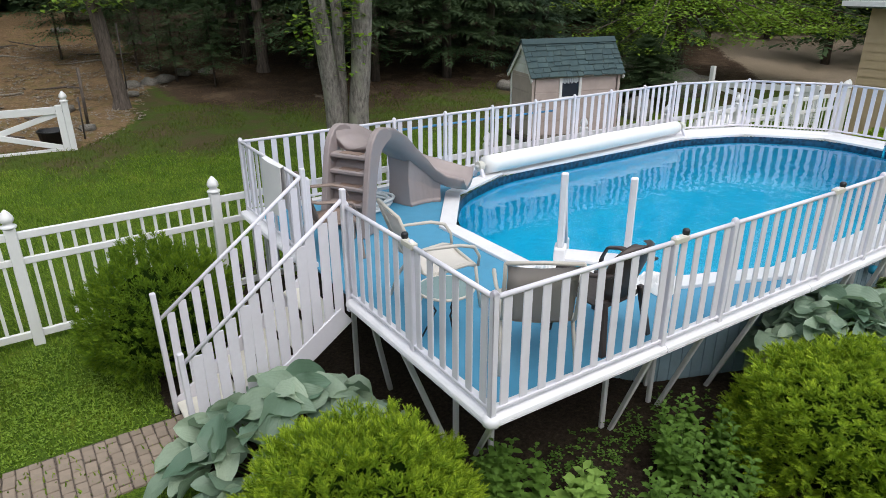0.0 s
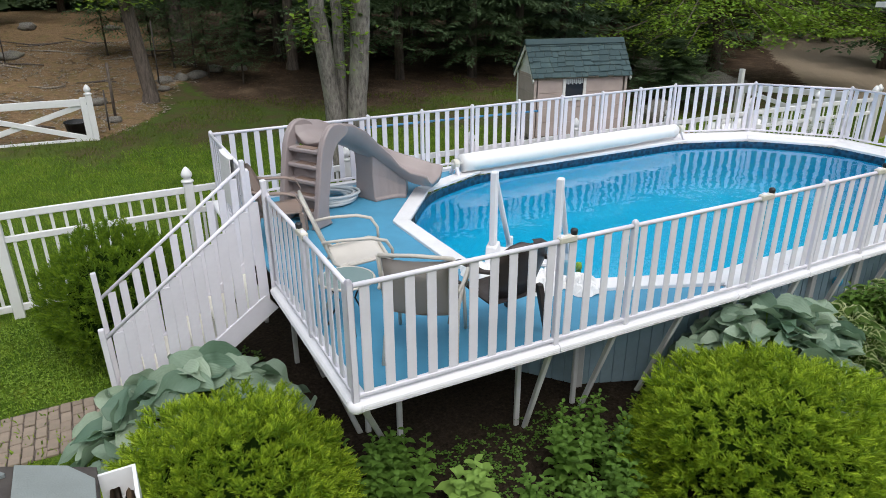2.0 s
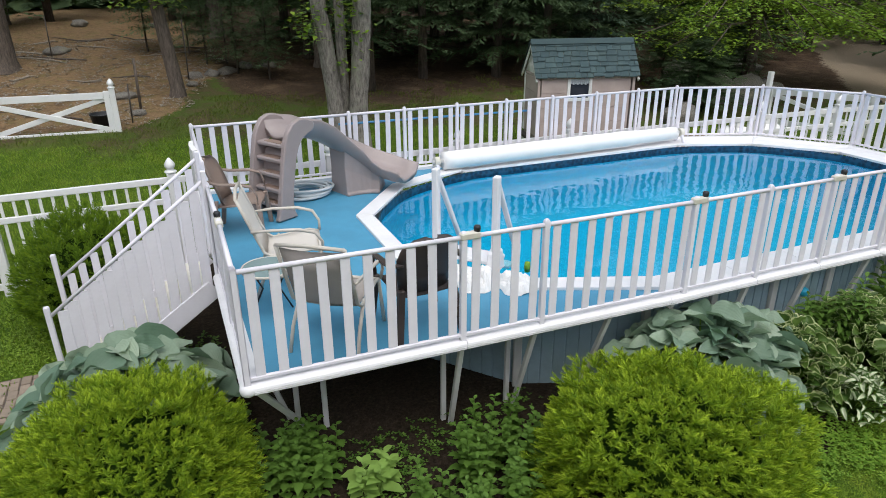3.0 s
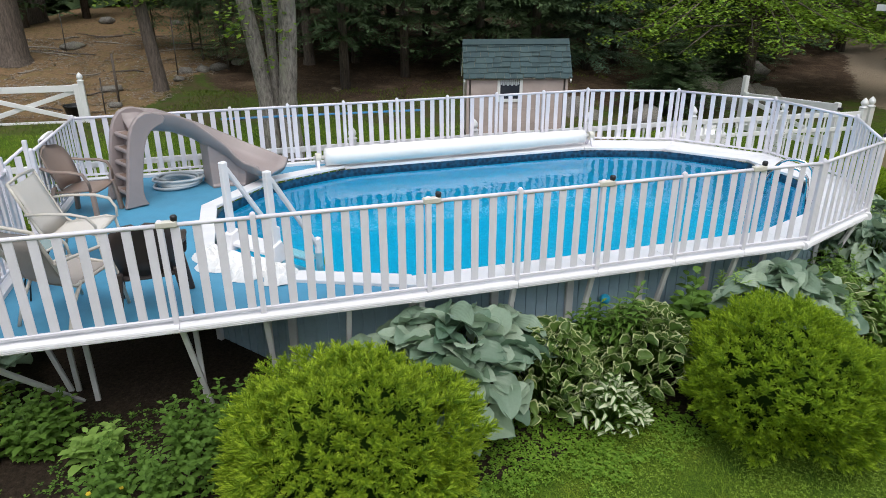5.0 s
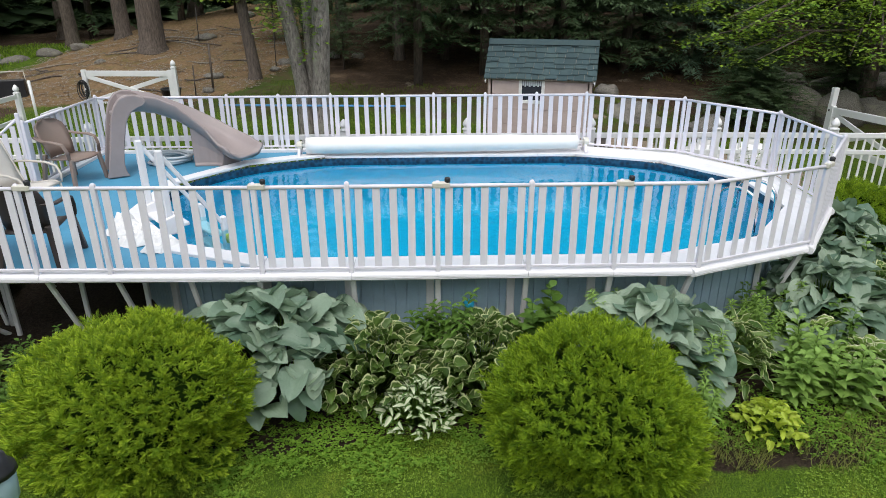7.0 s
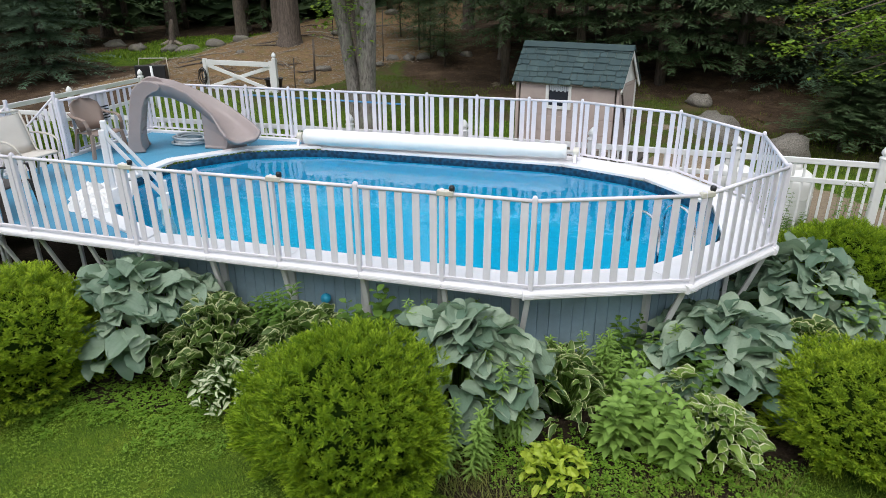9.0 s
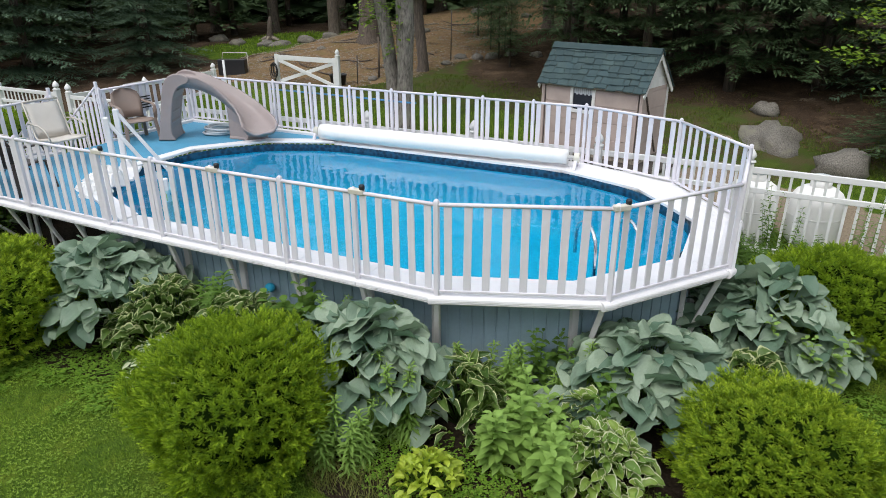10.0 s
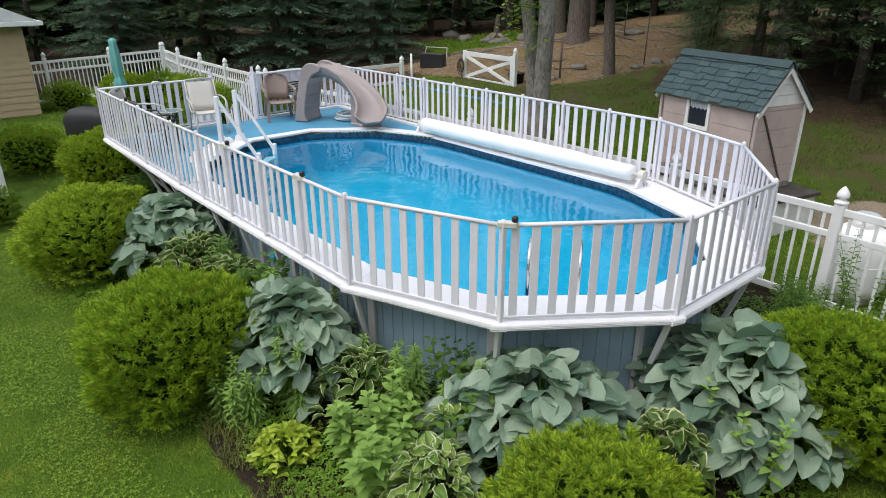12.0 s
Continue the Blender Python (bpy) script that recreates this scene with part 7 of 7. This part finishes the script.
for i in range(96):
    if i < 76:
        end = Vector(((rng.uniform(14.6, 16.6) if i % 6 == 0 else 16.6 + 9.4 * rng.random() ** 0.7) - MX, rng.uniform(11.0, 15.5) - MY, rng.uniform(2.1, 4.1) - MZ))
        if end.x < -5.6 and end.z < 2.6 - MZ:
            end.z += 0.7
    else:
        a = rng.uniform(0, 6.28)
        end = Vector((3.5 * math.cos(a), 3.5 * math.sin(a), rng.uniform(4, 8)))
    start = Vector((-0.25, 0.1, min(7.0, end.z + rng.uniform(0.2, 1.4))))
    mid = start.lerp(end, 0.55) + Vector((0, 0, 0.35))
    part("limb", Geo().tube([start, mid, end], [0.05, 0.03, 0.008], 5), BARK_DARK, mp, smooth=True)
    for t in (0.5, 0.62, 0.72, 0.82, 0.91, 1.0):
        c = mid.lerp(end, (t - 0.5) * 2)
        leaf_cloud(leaves_g, rng, c + Vector((rng.gauss(0, 0.25), rng.gauss(0, 0.25), -0.08)), 0.6, 46, 0.115, 0.2)
part("crown", leaves_g, MAPLE, mp, "layered bright green leaves", smooth=True)
lowsp = [(15.9, 13.0), (16.7, 13.6), (17.6, 16.4), (20.3, 16.2), (23.3, 18.6), (21.6, 19.0), (25.2, 20.5)]
for x, y in lowsp:
    t = thing("spruce_sapling", (x, y, ground_z(x, y)), random.uniform(0, 360), "low young spruce among the boulders", "tree", "spruce saplings")
    part("foliage", SAPLING, None, t, "", Matrix.Diagonal((1.7, 1.7, 0.75, 1)))
    part("trunk", Geo().tube([(0, 0, -0.1), (0, 0, 1.6)], [0.05, 0.012], 6), BARK_DARK, t, smooth=True)


# ---- rocks, logs and sticks ----
def boulder(x, y, rx, ry, rz, seed, label="grey lichened boulder half sunk in the ground"):
    return solo("boulder", lumpy(seed, rx, ry, rz, 18, 0.35), ROCK, label, "rock", "boulders", m=pose(x, y, ground_z(x, y) + rz * (0.3 if rx < 1 else -0.3), 0, 0, seed * 47), smooth=True)


for i, (x, y, rx, ry, rz) in enumerate(((14.72, 12.25, 0.55, 0.42, 0.42), (13.4, 14.0, 1.05, 0.7, 0.46), (13.2, 16.1, 0.36, 0.28, 0.22), (17.9, 14.3, 0.8, 0.6, 0.6), (18.9, 14.0, 0.85, 0.65, 0.55), (19.9, 14.2, 0.7, 0.6, 0.42), (20.8, 17.0, 0.9, 0.6, 0.5), (22.3, 17.4, 0.8, 0.6, 0.45), (19.2, 17.2, 0.8, 0.6, 0.45),
                                         (3.1, 20.0, 0.4, 0.35, 0.22), (3.6, 20.3, 0.35, 0.3, 0.25), (4.1, 20.6, 0.45, 0.35, 0.25), (2.95, 19.1, 0.3, 0.25, 0.15), (4.7, 20.9, 0.4, 0.3, 0.22), (5.5, 21.3, 0.4, 0.3, 0.22), (-0.9, 24.6, 0.42, 0.3, 0.18), (-3.4, 20.6, 0.2, 0.16, 0.1), (1.5, 16.6, 0.2, 0.16, 0.1),
                                         (-7.6, 25.2, 0.5, 0.35, 0.22), (-8.6, 24.5, 0.6, 0.4, 0.25), (-9.8, 24.8, 0.5, 0.35, 0.2), (-11.8, 25.0, 0.7, 0.4, 0.25), (-13.5, 25.5, 0.6, 0.4, 0.25), (-6.6, 25.8, 0.4, 0.3, 0.2), (-0.5, 30.0, 0.4, 0.3, 0.2), (2.4, 29.0, 0.5, 0.4, 0.22), (1.2, 18.3, 0.3, 0.2, 0.12))):
    k = 0.62 if y > 18.9 and 2 < x < 6 else 1.0
    boulder(x, y, rx * k, ry * k, rz * k, i + 1)
rng = random.Random(31)
for i in range(34):
    x, y = rng.uniform(-7, 3.2), rng.uniform(16.4, 27)
    if needles(x, y) < 0.4:
        continue
    a, L = rng.uniform(-0.6, 0.6) + (math.pi if rng.random() < 0.5 else 0), rng.uniform(0.5, 2.2)
    pts = []
    for k in range(5):
        px, py = x + L * (k / 4 - 0.5) * math.cos(a), y + L * (k / 4 - 0.5) * math.sin(a) + 0.1 * math.sin(k * 1.7 + i)
        pts.append((px, py, ground_z(px, py) + 0.03))
    solo("dead_branch", Geo().tube(pts, [0.02, 0.03, 0.028, 0.02, 0.008], 6), BARK_DARK if i % 3 else DEADWOOD, "dead fallen branch on brown needles", "branch", "fallen branches", smooth=True)
creeping("needle_litter", (-8, 5, 15, 27), 9000, DEADWOOD, 0.07, "scattered twigs, cones and dry leaves on the hill", 81, lambda x, y: needles(x, y) > 0.3, 0.02)
creeping("leaf_litter", (4, 20, 12, 24), 9000, DRYLEAF, 0.06, "dry fallen leaves under the spruces", 82, lambda x, y: litter_shade(x, y) > 0.3, 0.02)
for i, (x, y, h) in enumerate(((1.55, 16.9, 1.3), (1.35, 15.9, 0.9), (2.9, 19.6, 1.7), (-1.0, 24.0, 1.3), (4.2, 21.5, 1.7))):
    gz = ground_z(x, y)
    solo("stake", Geo().tube([(x, y, gz - 0.1), (x + 0.03, y, gz + h)], 0.035 if i == 0 else 0.018, 6), BARK_DARK if i == 0 else IRON, "rusty fence stake on the slope", "stake", "fence stakes", smooth=True)
solo("black_tub", Geo().lathe([(0.22, 0.0), (0.27, 0.3), (0.285, 0.3), (0.285, 0.33), (0.26, 0.33), (0.2, 0.05), (0.0, 0.05)], 18), BLACK, "black rubber tub by the gate post", "tub", m=pose(0.75, 15.7, ground_z(0.75, 15.7)), smooth=True)
cart = thing("wire_crate", (-4.2, 16.4, ground_z(-4.2, 16.4) - 0.03), 20, "black mesh crate with a thin metal frame", "crate")
part("panel", Geo().box((-0.5, -0.25, 0.0), (0.5, 0.02, 0.55)), BLACK, cart, bevel=0.02)
part("frame_bar", Geo().tube([(-0.52, 0, 0.1), (-0.45, 0.2, 0.74), (0.45, 0.2, 0.74), (0.52, 0, 0.1)], 0.018, 6), TAN_FRAME, cart, smooth=True)

# gas tanks behind the fence
def gas_tank(x, y, rz):
    """An upright gas tank: domed steel body on a foot ring, with a lidded collar over the valve."""
    t = thing("gas_tank", (x, y, ground_z(x, y) - 0.02), rz, "upright white propane tank with a domed top behind the fence", "gas tank", "gas tanks")
    body = [(0.30, 0.10), (0.36, 0.16), (0.38, 0.26), (0.38, 0.76), (0.365, 0.85), (0.32, 0.93), (0.24, 0.99), (0.12, 1.025), (0.0, 1.03)]
    part("body", Geo().lathe(body, 28), ROLL_WHITE, t, smooth=True)
    part("weld_seam", Geo().lathe([(0.378, 0.555), (0.386, 0.56), (0.386, 0.575), (0.378, 0.58)], 28), ROLL_WHITE, t, smooth=True)
    part("foot_ring", Geo().lathe([(0.28, 0.0), (0.28, 0.14), (0.265, 0.14), (0.265, 0.0)], 24), STRUT, t, smooth=True)
    collar = part("collar", Geo().lathe([(0.15, 0.98), (0.15, 1.14), (0.14, 1.14), (0.14, 0.98)], 20), ROLL_WHITE, t, smooth=True)
    part("lid", Geo().lathe([(0.158, 1.13), (0.16, 1.16), (0.12, 1.185), (0.0, 1.19)], 20), HOSE, collar, "grey domed lid", smooth=True)
    return t


gas_tank(13.22, 8.92, 20)
gas_tank(14.12, 8.94, -35)
